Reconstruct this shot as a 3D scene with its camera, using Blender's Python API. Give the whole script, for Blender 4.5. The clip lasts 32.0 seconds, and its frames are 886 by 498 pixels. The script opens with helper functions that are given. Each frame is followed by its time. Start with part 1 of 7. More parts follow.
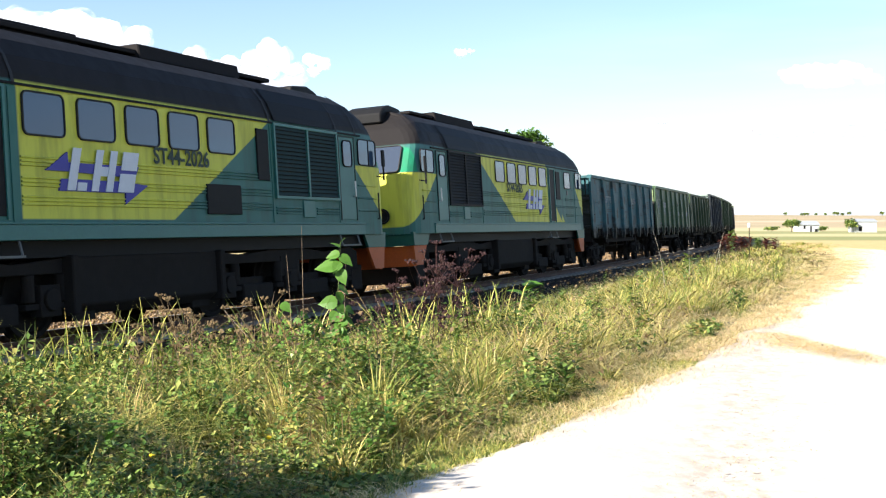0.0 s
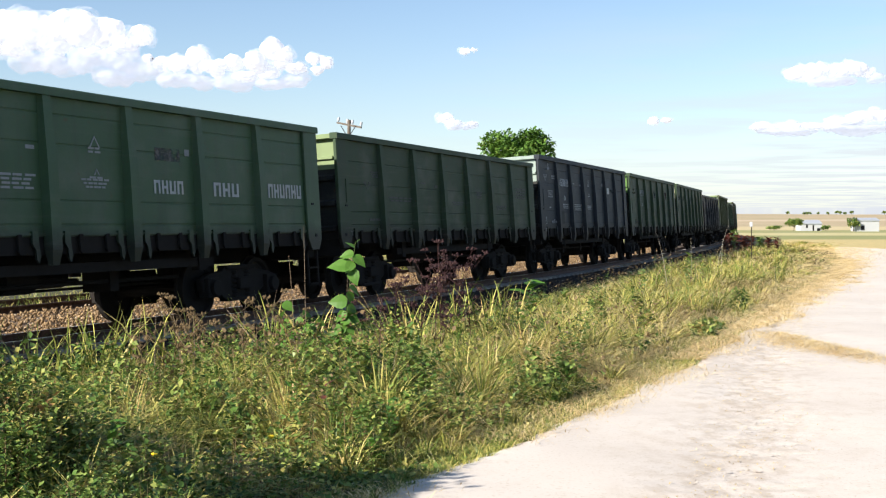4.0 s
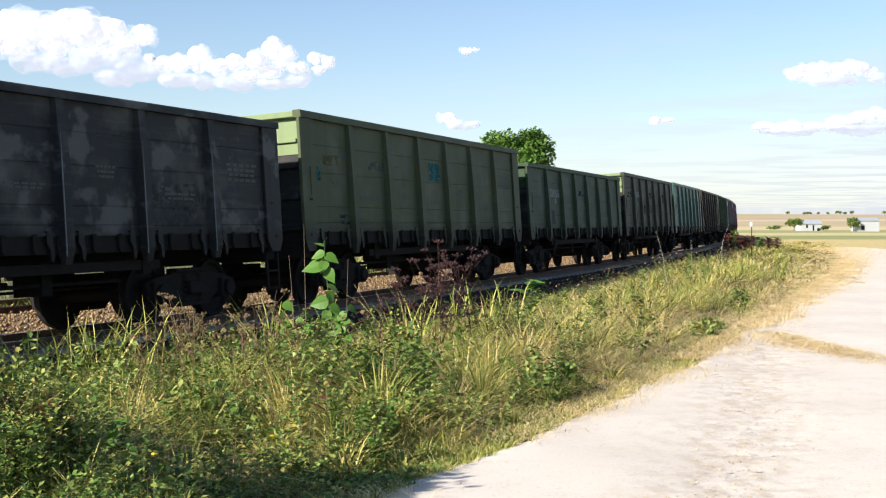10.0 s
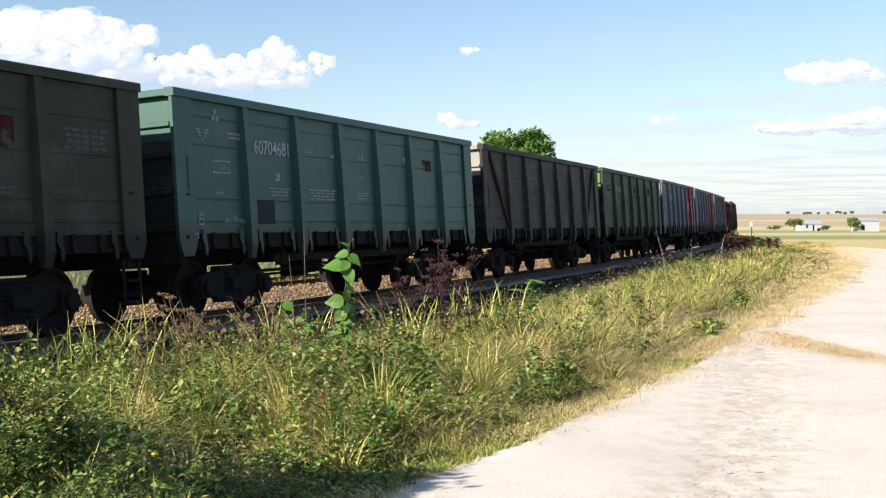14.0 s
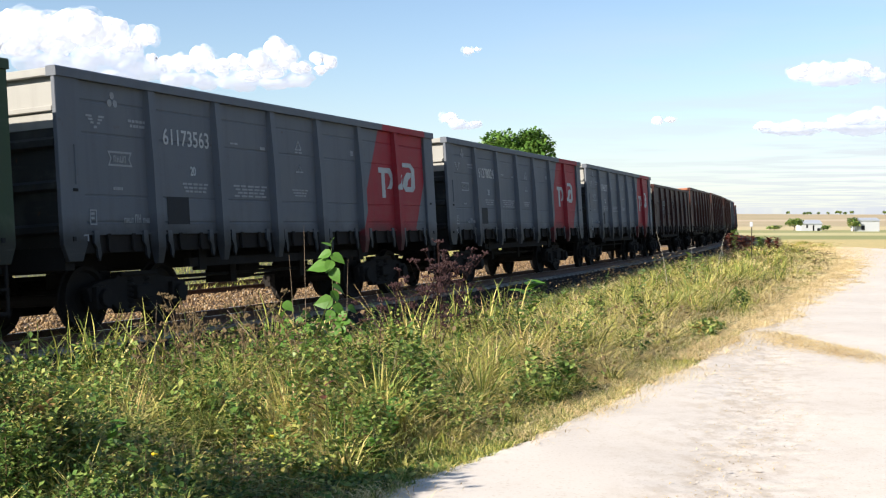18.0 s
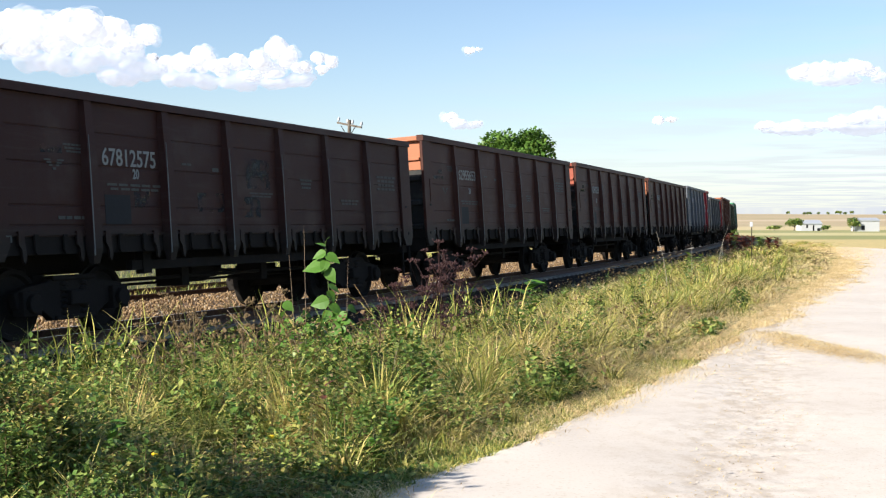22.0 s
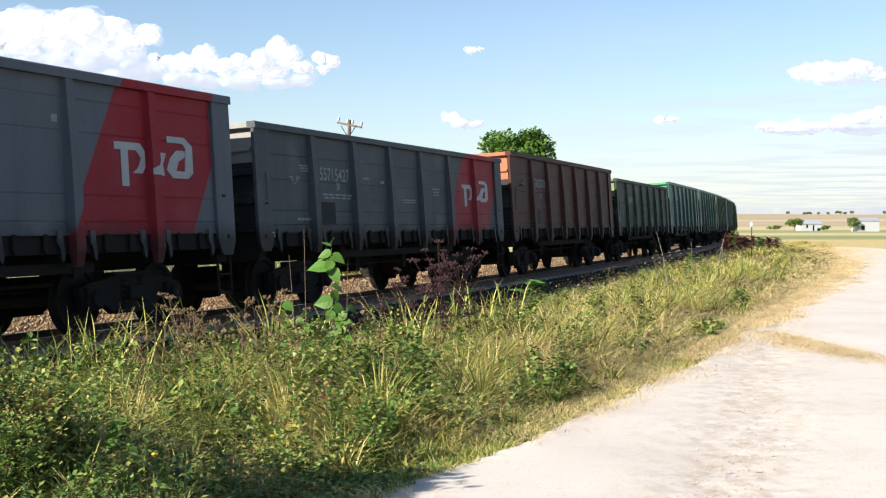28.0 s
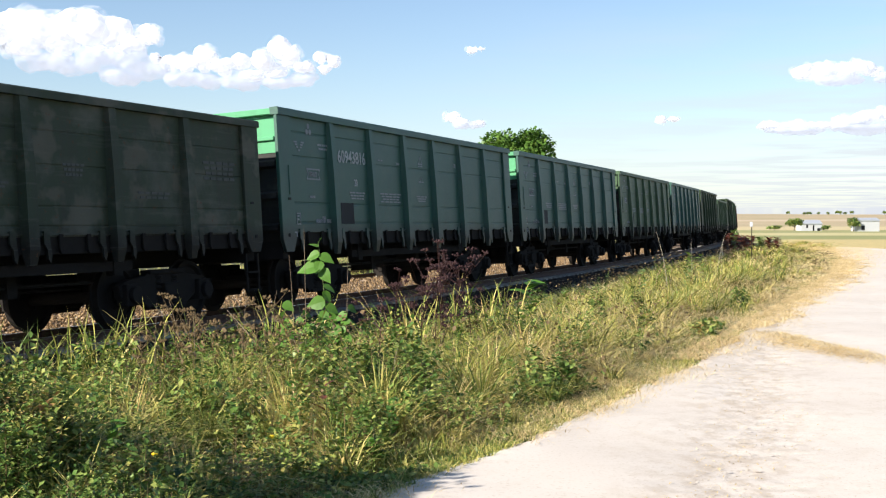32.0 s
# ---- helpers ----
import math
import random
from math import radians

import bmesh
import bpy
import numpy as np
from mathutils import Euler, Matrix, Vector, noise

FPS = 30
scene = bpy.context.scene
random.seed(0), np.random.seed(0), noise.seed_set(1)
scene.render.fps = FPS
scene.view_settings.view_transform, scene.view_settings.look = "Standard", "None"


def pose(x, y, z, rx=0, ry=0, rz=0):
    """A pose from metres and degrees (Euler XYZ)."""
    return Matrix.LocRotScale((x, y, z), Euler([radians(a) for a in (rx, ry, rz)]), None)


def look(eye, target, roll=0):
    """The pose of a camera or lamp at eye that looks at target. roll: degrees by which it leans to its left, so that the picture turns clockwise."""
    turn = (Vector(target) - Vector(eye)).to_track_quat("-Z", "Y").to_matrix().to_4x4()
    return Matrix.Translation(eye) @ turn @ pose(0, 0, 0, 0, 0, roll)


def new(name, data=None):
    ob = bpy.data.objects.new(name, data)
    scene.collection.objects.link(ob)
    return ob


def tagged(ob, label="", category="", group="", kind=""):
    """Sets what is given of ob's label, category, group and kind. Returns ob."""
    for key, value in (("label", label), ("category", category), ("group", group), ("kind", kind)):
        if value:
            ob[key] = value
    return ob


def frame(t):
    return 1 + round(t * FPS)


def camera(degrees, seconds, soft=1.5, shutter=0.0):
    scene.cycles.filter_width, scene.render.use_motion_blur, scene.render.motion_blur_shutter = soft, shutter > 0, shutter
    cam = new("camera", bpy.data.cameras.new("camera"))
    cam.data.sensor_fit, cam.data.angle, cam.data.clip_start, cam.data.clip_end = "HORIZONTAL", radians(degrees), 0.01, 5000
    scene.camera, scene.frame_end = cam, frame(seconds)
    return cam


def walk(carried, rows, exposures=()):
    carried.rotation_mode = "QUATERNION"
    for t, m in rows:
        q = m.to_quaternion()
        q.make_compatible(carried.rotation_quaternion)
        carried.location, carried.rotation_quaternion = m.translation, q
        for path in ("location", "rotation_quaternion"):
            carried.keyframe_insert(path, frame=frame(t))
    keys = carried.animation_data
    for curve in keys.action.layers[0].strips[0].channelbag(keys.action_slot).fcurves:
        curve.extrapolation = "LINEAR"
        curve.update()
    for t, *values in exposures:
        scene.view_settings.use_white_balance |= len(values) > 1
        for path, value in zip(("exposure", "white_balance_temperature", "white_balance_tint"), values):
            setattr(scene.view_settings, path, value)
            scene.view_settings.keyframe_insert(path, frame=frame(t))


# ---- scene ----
# ---------- camera ----------
EYE = 1.5
cam = camera(39.716, 32.0, soft=1.2)
TILT = 90 - 1.2061
walk(cam, [
    (0.0, pose(0, 0, EYE, TILT + 0.045, 0, -0.10)),
    (0.7, pose(0, 0, EYE, TILT + 0.035, 0, -0.06)),
    (2.0, pose(0, 0, EYE, TILT + 0.02, 0, -0.05)),
    (3.5, pose(0, 0, EYE, TILT, 0, 0.0)),
    (32.0, pose(0, 0, EYE, TILT, 0, 0.01)),
], exposures=[(0.0, 1.45), (2.0, 1.40), (2.6, 1.12), (3.2, 1.05), (32.0, 1.05)])

# ---------- light ----------
SUN_DIR = Vector((-0.793, -0.608, 0.523)).normalized()
world = bpy.data.worlds.new("sky")
scene.world = world
world.use_nodes = True
wn, wl = world.node_tree.nodes, world.node_tree.links
wn.clear()
sky = wn.new("ShaderNodeTexSky")
sky.sky_type = "NISHITA"
sky.sun_disc = False
sky.sun_elevation = math.asin(SUN_DIR.z)
sky.sun_rotation = math.atan2(SUN_DIR.x, SUN_DIR.y)
sky.air_density, sky.dust_density, sky.ozone_density = 1.0, 0.35, 1.6
coord = wn.new("ShaderNodeTexCoord")
split = wn.new("ShaderNodeSeparateXYZ")
wl.new(coord.outputs["Generated"], split.inputs[0])


def wmath(op, a, b=None, c=None, clamp=False):
    node = wn.new("ShaderNodeMath")
    node.operation, node.use_clamp = op, clamp
    for k, v in enumerate((a, b, c)):
        if v is None:
            continue
        if isinstance(v, (int, float)):
            node.inputs[k].default_value = v
        else:
            wl.new(v, node.inputs[k])
    return node.outputs[0]


# thin high layers of cloud: a flat sheet seen at a low angle
up = wmath("MAXIMUM", split.outputs["Z"], 0.012)
flat = wn.new("ShaderNodeCombineXYZ")
wl.new(wmath("DIVIDE", split.outputs["X"], up), flat.inputs[0])
wl.new(wmath("DIVIDE", split.outputs["Y"], up), flat.inputs[1])
layer = wn.new("ShaderNodeTexNoise")
layer.inputs["Scale"].default_value = 0.42
layer.inputs["Detail"].default_value = 6
layer.inputs["Roughness"].default_value = 0.55
wl.new(flat.outputs[0], layer.inputs["Vector"])
east = wmath("MULTIPLY_ADD", split.outputs["X"], 2.6, 0.10, clamp=True)
low = wmath("SUBTRACT", 1.0, wmath("MULTIPLY", split.outputs["Z"], 5.0), clamp=True)
veil = wmath("MULTIPLY", wmath("MULTIPLY_ADD", layer.outputs["Fac"], 7.0, -3.0, clamp=True), wmath("MULTIPLY", east, low))
haze = wmath("POWER", wmath("SUBTRACT", 1.0, wmath("ABSOLUTE", split.outputs["Z"]), clamp=True), 13.0)
haze = wmath("MULTIPLY", haze, 0.6)
white = wn.new("ShaderNodeMix")
white.data_type = "RGBA"
pale = wn.new("ShaderNodeMix")
pale.data_type = "RGBA"
wl.new(haze, pale.inputs["Factor"])
blue = wn.new("ShaderNodeMix")
blue.data_type, blue.blend_type = "RGBA", "MULTIPLY"
blue.inputs["Factor"].default_value = 1.0
wl.new(sky.outputs[0], blue.inputs["A"])
blue.inputs["B"].default_value = (0.97, 1.02, 1.11, 1)
wl.new(blue.outputs["Result"], pale.inputs["A"])
pale.inputs["B"].default_value = (5.7, 6.05, 6.45, 1)
wl.new(veil, white.inputs["Factor"])
wl.new(pale.outputs["Result"], white.inputs["A"])
white.inputs["B"].default_value = (5.25, 5.5, 6.05, 1)
back = wn.new("ShaderNodeBackground")
back.inputs["Strength"].default_value = 0.07
wl.new(white.outputs["Result"], back.inputs["Color"])
wl.new(back.outputs[0], wn.new("ShaderNodeOutputWorld").inputs["Surface"])

sun = new("sun", bpy.data.lights.new("sun", "SUN"))
sun.data.energy, sun.data.angle, sun.data.color = 5.0, radians(0.55), (1.0, 0.93, 0.82)
sun.matrix_world = look(SUN_DIR * 50, (0, 0, 0))


# ---------- materials ----------
class Nodes:
    """A short way to write a node material."""

    def __init__(self, name):
        self.m = bpy.data.materials.new(name)
        self.m.use_nodes = True
        self.n, self.l = self.m.node_tree.nodes, self.m.node_tree.links
        self.n.clear()
        self.out = self.n.new("ShaderNodeOutputMaterial")
        self.bsdf = self.n.new("ShaderNodeBsdfPrincipled")
        self.l.new(self.bsdf.outputs[0], self.out.inputs[0])

    def put(self, socket, v):
        if isinstance(v, (int, float)):
            socket.default_value = v
        elif isinstance(v, tuple):
            socket.default_value = (*v, 1)[:4] if socket.type == "RGBA" else v
        else:
            self.l.new(v, socket)

    def math(self, op, a, b=0.0, c=0.0, clamp=False):
        x = self.n.new("ShaderNodeMath")
        x.operation, x.use_clamp = op, clamp
        for s, v in zip(x.inputs, (a, b, c)):
            self.put(s, v)
        return x.outputs[0]

    def mix(self, f, a, b, blend="MIX"):
        x = self.n.new("ShaderNodeMix")
        x.data_type, x.blend_type = "RGBA", blend
        self.put(x.inputs["Factor"], f)
        self.put(x.inputs["A"], a)
        self.put(x.inputs["B"], b)
        return x.outputs["Result"]

    def coord(self, which="Object", scale=(1, 1, 1), offset=None):
        c = self.n.new("ShaderNodeTexCoord").outputs[which]
        m = self.n.new("ShaderNodeMapping")
        m.inputs["Scale"].default_value = scale
        self.l.new(c, m.inputs["Vector"])
        if offset is not None:
            self.l.new(offset, m.inputs["Location"])
        return m.outputs[0]

    def xyz(self, v):
        s = self.n.new("ShaderNodeSeparateXYZ")
        self.l.new(v, s.inputs[0])
        return s.outputs

    def noise(self, v, scale, detail=4, rough=0.55):
        x = self.n.new("ShaderNodeTexNoise")
        x.inputs["Scale"].default_value, x.inputs["Detail"].default_value = scale, detail
        x.inputs["Roughness"].default_value = rough
        self.l.new(v, x.inputs["Vector"])
        return x.outputs["Fac"]

    def step(self, v, lo, hi):
        """0 below lo, 1 above hi."""
        return self.math("MULTIPLY_ADD", v, 1 / (hi - lo), -lo / (hi - lo), clamp=True)

    def rnd(self):
        return self.n.new("ShaderNodeObjectInfo").outputs["Random"]

    def island(self):
        return self.n.new("ShaderNodeNewGeometry").outputs["Random Per Island"]

    def ramp(self, f, stops):
        x = self.n.new("ShaderNodeValToRGB")
        e = x.color_ramp.elements
        while len(e) < len(stops):
            e.new(0.5)
        for k, (p, c) in zip(e, stops):
            k.position, k.color = p, (*c, 1)
        self.put(x.inputs[0], f)
        return x.outputs[0]

    def bump(self, h, strength=0.3, dist=0.01):
        x = self.n.new("ShaderNodeBump")
        x.inputs["Strength"].default_value, x.inputs["Distance"].default_value = strength, dist
        self.l.new(h, x.inputs["Height"])
        self.l.new(x.outputs[0], self.bsdf.inputs["Normal"])

    def done(self, colour, rough=0.6, metal=0.0, **more):
        self.put(self.bsdf.inputs["Base Color"], colour)
        self.put(self.bsdf.inputs["Roughness"], rough)
        self.put(self.bsdf.inputs["Metallic"], metal)
        for k, v in more.items():
            self.put(self.bsdf.inputs[k.replace("_", " ")], v)
        return self.m


def plain(name, colour, rough=0.6, metal=0.0, vary=0.25, scale=6.0, bump=0.15, shine=0.35):
    k = Nodes(name)
    v = k.coord()
    a, b = k.noise(v, scale, 5), k.noise(v, scale * 9, 3)
    f = k.math("MULTIPLY_ADD", k.math("ADD", a, b), vary, 1 - vary)
    c = k.n.new("ShaderNodeHueSaturation")
    c.inputs["Color"].default_value = (*colour, 1)
    k.l.new(f, c.inputs["Value"])
    if bump:
        k.bump(b, bump, 0.006)
    k.bsdf.inputs["Specular IOR Level"].default_value = shine
    return k.done(c.outputs[0], rough, metal)


def wagon_paint(name, colour, wear=0.5, rust=(0.10, 0.045, 0.02), red_patch=None, blotch=None, gloss=0.18):
    """Railway paint with vertical dirt streaks, rust at the foot and pale worn patches."""
    k = Nodes(name)
    shift = k.n.new("ShaderNodeCombineXYZ")
    k.l.new(k.math("MULTIPLY", k.rnd(), 30.0), shift.inputs[0])
    v0 = k.coord()
    x, y, z = k.xyz(v0)
    base = colour
    if red_patch:
        left, right = red_patch
        lean = k.math("MULTIPLY_ADD", z, -0.58, x)
        inside = k.math("MULTIPLY", k.step(lean, left - 0.02, left + 0.02), k.math("SUBTRACT", 1.0, k.step(lean, right - 0.02, right + 0.02)))
        inside = k.math("MULTIPLY", inside, k.math("SUBTRACT", 1.0, k.step(x, 5.99, 6.01)))
        base = k.mix(inside, colour, (0.30, 0.018, 0.028))
    streak = k.noise(k.coord(scale=(5.0, 5.0, 0.35)), 1.0, 5, 0.6)
    cloud = k.noise(v0, 0.9, 5, 0.6)
    grain = k.noise(v0, 38, 3)
    c = k.mix(k.math("MULTIPLY", k.step(streak, 0.48, 0.75), wear * 0.75), base, (0.045, 0.04, 0.034))
    c = k.mix(k.math("MULTIPLY", k.step(cloud, 0.5, 0.72), wear * 0.5), c, (0.20, 0.19, 0.165))
    if blotch:
        c = k.mix(k.math("MULTIPLY", k.step(k.noise(v0, 1.6, 3), 0.55, 0.62), 0.7), c, blotch)
    foot = k.math("SUBTRACT", 1.0, k.step(k.math("MULTIPLY_ADD", cloud, 0.7, z), 1.56, 1.92))
    c = k.mix(k.math("MULTIPLY", foot, 0.78 + wear * 0.15), c, (0.02, 0.017, 0.014))
    # long level scrapes
    scrape = k.noise(k.coord(scale=(0.5, 1.0, 6.0)), 1.6, 6, 0.65)
    c = k.mix(k.math("MULTIPLY", k.step(scrape, 0.56, 0.70), wear * 0.26), c, (0.16, 0.15, 0.13))
    spots = k.step(k.noise(v0, 7.0, 6, 0.7), 0.62, 0.7)
    c = k.mix(k.math("MULTIPLY", spots, wear), c, rust)
    k.bump(k.math("ADD", k.math("MULTIPLY", cloud, 4.0), grain), 0.25, 0.006)
    k.bsdf.inputs["Specular IOR Level"].default_value = gloss
    return k.done(c, k.math("MULTIPLY_ADD", grain, 0.25, 0.56 - 0.45 * gloss))


PAINT = {
    "teal": wagon_paint("worn_teal_paint", (0.038, 0.118, 0.138), 0.9, blotch=(0.035, 0.026, 0.020)),
    "green": wagon_paint("green_paint", (0.052, 0.100, 0.048), 0.45, gloss=0.3),
    "dark_green": wagon_paint("dark_green_paint", (0.038, 0.064, 0.033), 0.6),
    "olive": wagon_paint("olive_paint", (0.071, 0.086, 0.042), 0.65),
    "sea_green": wagon_paint("sea_green_paint", (0.027, 0.090, 0.066), 0.25, gloss=0.40),
    "slate": wagon_paint("slate_paint", (0.024, 0.030, 0.038), 0.35),
    "black": wagon_paint("sooty_paint", (0.024, 0.026, 0.029), 0.8, blotch=(0.12, 0.12, 0.115)),
    "grey_red": wagon_paint("grey_and_red_paint", (0.122, 0.132, 0.150), 0.3, red_patch=(1.72, 4.63)),
    "brown": wagon_paint("red_brown_paint", (0.060, 0.021, 0.015), 0.32),
    "rust": wagon_paint("orange_brown_paint", (0.074, 0.025, 0.016), 0.32),
    # end panels: the sun's brightening is put into these paints, peeled cream aside
    "pale_end": wagon_paint("sunlit_pale_green_paint", (0.20, 0.26, 0.13), 0.25),
    "lime_end": wagon_paint("sunlit_lime_green_paint", (0.10, 0.19, 0.055), 0.3),
    "peeled_end": wagon_paint("peeled_cream_paint", (0.42, 0.43, 0.27), 0.3, blotch=(0.24, 0.09, 0.04)),
    "grey_end": wagon_paint("sunlit_blue_grey_paint", (0.27, 0.33, 0.30), 0.2),
    "white_end": wagon_paint("sunlit_white_paint", (0.31, 0.30, 0.275), 0.2),
    "pale_grey_end": wagon_paint("sunlit_pale_grey_paint", (0.30, 0.28, 0.25), 0.3),
    "rust_end": wagon_paint("sunlit_orange_brown_paint", (0.38, 0.15, 0.08), 0.25),
    "red_end": wagon_paint("sunlit_red_brown_paint", (0.30, 0.085, 0.055), 0.3),
    "mint_end": wagon_paint("sunlit_mint_green_paint", (0.10, 0.33, 0.17), 0.2),
    # lower end walls: the shade between wagons is put into a dark paint
    "shaded_end": wagon_paint("shaded_dark_paint", (0.030, 0.031, 0.030), 0.6),
    "moss": wagon_paint("worn_moss_paint", (0.040, 0.055, 0.034), 0.9, blotch=(0.105, 0.10, 0.075)),
    "dark_brown": wagon_paint("sooty_brown_paint", (0.045, 0.017, 0.014), 0.28),
    "dark_olive": wagon_paint("dark_olive_paint", (0.046, 0.048, 0.031), 0.6),
    "grey_scuffed": wagon_paint("scuffed_grey_and_red_paint", (0.080, 0.087, 0.096), 0.65, red_patch=(1.72, 4.63)),
    "umber": wagon_paint("umber_paint", (0.040, 0.030, 0.024), 0.7),
}
STEEL = plain("dirty_steel", (0.024, 0.021, 0.019), 0.85, 0.0, 0.4, shine=0.08)
BLACK = plain("black_paint", (0.014, 0.014, 0.015), 0.6, 0.0, 0.3, shine=0.1)
TREAD = plain("bright_tread", (0.45, 0.44, 0.42), 0.3, 1.0, 0.1)
FAINT = plain("faint_worn_stencil", (0.17, 0.18, 0.18), 0.85, 0.0, 0.6, 5)
FAINT_OLD = plain("almost_worn_off_stencil", (0.085, 0.09, 0.085), 0.85, 0.0, 0.6, 5)
LETTER = plain("chalky_white_lettering", (0.42, 0.43, 0.43), 0.8, 0.0, 0.45, 4)
RUBBER = plain("black_rubber", (0.02, 0.02, 0.02), 0.8)
ROOF = plain("sooty_black_roof", (0.020, 0.018, 0.018), 0.8, 0.0, 0.35, 2, shine=0.08)
ROOF_SEAM = plain("dusty_roof_seam", (0.03, 0.03, 0.032), 0.8, 0.0, 0.3, 2)
GREY_STEEL = plain("dull_grey_steel", (0.13, 0.135, 0.13), 0.6)
CHROME = plain("worn_bare_metal", (0.5, 0.5, 0.5), 0.35, 1.0)
ORANGE = plain("orange_paint", (0.50, 0.10, 0.02), 0.55, 0.0, 0.3, 3)
LIME = plain("yellow_green_paint", (0.55, 0.60, 0.07), 0.45, 0.0, 0.2, 3)
TEAL = plain("teal_paint", (0.036, 0.15, 0.132), 0.45, 0.0, 0.25, 3)
DEEP_GREEN = plain("deep_green_paint", (0.015, 0.10, 0.075), 0.45, 0.0, 0.25, 3)
VIOLET = plain("violet_blue_paint", (0.045, 0.04, 0.30), 0.5)
SILVER = plain("pale_grey_paint", (0.62, 0.64, 0.70), 0.5)
DARK_TEXT = plain("dark_lettering", (0.02, 0.04, 0.03), 0.6)

# the blue base colour stands in for sky reflected in the panes
k = Nodes("window_glass")
GLASS = k.done((0.028, 0.055, 0.105), 0.03, 0.0, IOR=1.62)
k = Nodes("windscreen_glass")
SCREEN = k.done((0.03, 0.035, 0.04), 0.10, 0.0, IOR=3.2)


def loco_livery(name, edge, lean, stop, way):
    """Teal below and at the ends, yellow-green over the middle, cut off by a slanting edge."""
    k = Nodes(name)
    v = k.coord()
    x, y, z = k.xyz(v)
    x = k.math("MULTIPLY", x, way)
    a = k.step(k.math("MULTIPLY_ADD", z, lean, x), edge - 0.02, edge + 0.02)
    b = k.math("SUBTRACT", 1.0, k.step(x, stop - 0.02, stop + 0.02))
    c = k.step(z, 1.56, 1.58)
    yellow = k.math("MULTIPLY", k.math("MULTIPLY", a, b), c)
    # the ends are yellow-green too, cut off by a second slant
    e1 = k.math("SUBTRACT", 1.0, k.step(k.math("MULTIPLY_ADD", z, -1.257, x), -9.99, -9.95))
    e2 = k.step(k.math("MULTIPLY_ADD", z, 0.99, x), 9.15, 9.19)
    low = k.math("MULTIPLY", k.math("SUBTRACT", 1.0, k.step(z, 2.66, 2.68)), k.step(z, 1.40, 1.43))
    yellow = k.math("MAXIMUM", yellow, k.math("MULTIPLY", k.math("MAXIMUM", e1, e2), low))
    # two small wedges past the doorway
    for lean2, edge2, start in ((1.49, 6.98, 3.74), (1.41, 7.17, 4.62)):
        wedge = k.math("MULTIPLY", k.math("SUBTRACT", 1.0, k.step(k.math("MULTIPLY_ADD", z, lean2, x), edge2 - 0.02, edge2 + 0.02)), k.step(x, start - 0.02, start + 0.02))
        yellow = k.math("MAXIMUM", yellow, k.math("MULTIPLY", wedge, c))
    grime = k.noise(k.coord(scale=(3, 3, 0.5)), 1.4, 5, 0.6)
    col = k.mix(yellow, (0.036, 0.145, 0.125), (0.61, 0.61, 0.075))
    top = k.step(z, 3.30, 3.34)
    front = k.math("MULTIPLY", k.math("SUBTRACT", 1.0, k.step(x, -7.80, -7.76)), k.step(z, 2.67, 2.69))
    col = k.mix(front, col, (0.012, 0.26, 0.13))
    col = k.mix(k.math("MULTIPLY", k.step(grime, 0.45, 0.8), 0.55), col, (0.06, 0.06, 0.045))
    col = k.mix(top, col, (0.020, 0.018, 0.018))
    fine = k.noise(v, 30, 3)
    k.bump(fine, 0.12, 0.004)
    k.put(k.bsdf.inputs["Specular IOR Level"], k.math("MULTIPLY_ADD", top, -0.22, 0.3))
    return k.done(col, k.math("MULTIPLY_ADD", grime, 0.3, 0.42))


def leaf_mat(name, stops, rough=0.45, through_=0.17):
    k = Nodes(name)
    f = k.island()
    v = k.coord()
    big = k.noise(v, 1.5, 3)
    f2 = k.math("ADD", k.math("MULTIPLY", f, 0.70), k.math("MULTIPLY_ADD", big, 1.2, -0.46), clamp=True)
    col = k.ramp(f2, stops)
    k.bsdf.inputs["Specular IOR Level"].default_value = 0.28
    k.done(col, rough)
    tl = k.n.new("ShaderNodeBsdfTranslucent")
    k.l.new(col, tl.inputs["Color"])
    mx = k.n.new("ShaderNodeMixShader")
    mx.inputs[0].default_value = through_
    k.l.new(k.bsdf.outputs[0], mx.inputs[1])
    k.l.new(tl.outputs[0], mx.inputs[2])
    k.l.new(mx.outputs[0], k.out.inputs[0])
    return k.m


GRASS = leaf_mat("grass_blades", [(0.0, (0.030, 0.068, 0.010)), (0.3, (0.145, 0.205, 0.036)), (0.62, (0.42, 0.395, 0.100)), (0.88, (0.64, 0.51, 0.19)), (1.0, (0.45, 0.28, 0.11))])
STRAW = leaf_mat("dry_grass", [(0.0, (0.26, 0.17, 0.07)), (0.4, (0.54, 0.41, 0.17)), (1.0, (0.76, 0.64, 0.36))])
LITTER = leaf_mat("flattened_straw", [(0.0, (0.44, 0.31, 0.14)), (0.5, (0.74, 0.57, 0.28)), (1.0, (0.88, 0.74, 0.44))])
HERB = leaf_mat("herb_leaves", [(0.0, (0.018, 0.050, 0.009)), (0.4, (0.090, 0.165, 0.032)), (0.72, (0.24, 0.305, 0.075)), (0.92, (0.46, 0.39, 0.11)), (1.0, (0.30, 0.17, 0.07))])
HOP = leaf_mat("bright_leaves", [(0.0, (0.042, 0.125, 0.016)), (1.0, (0.125, 0.25, 0.04))], 0.5, 0.25)
UMBEL = leaf_mat("withered_umbels", [(0.0, (0.022, 0.008, 0.009)), (0.55, (0.060, 0.028, 0.026)), (0.8, (0.17, 0.10, 0.06)), (1.0, (0.38, 0.29, 0.19))])
DOCK = leaf_mat("withered_dock_leaves", [(0.0, (0.05, 0.015, 0.01)), (0.6, (0.13, 0.04, 0.025)), (1.0, (0.24, 0.11, 0.06))])
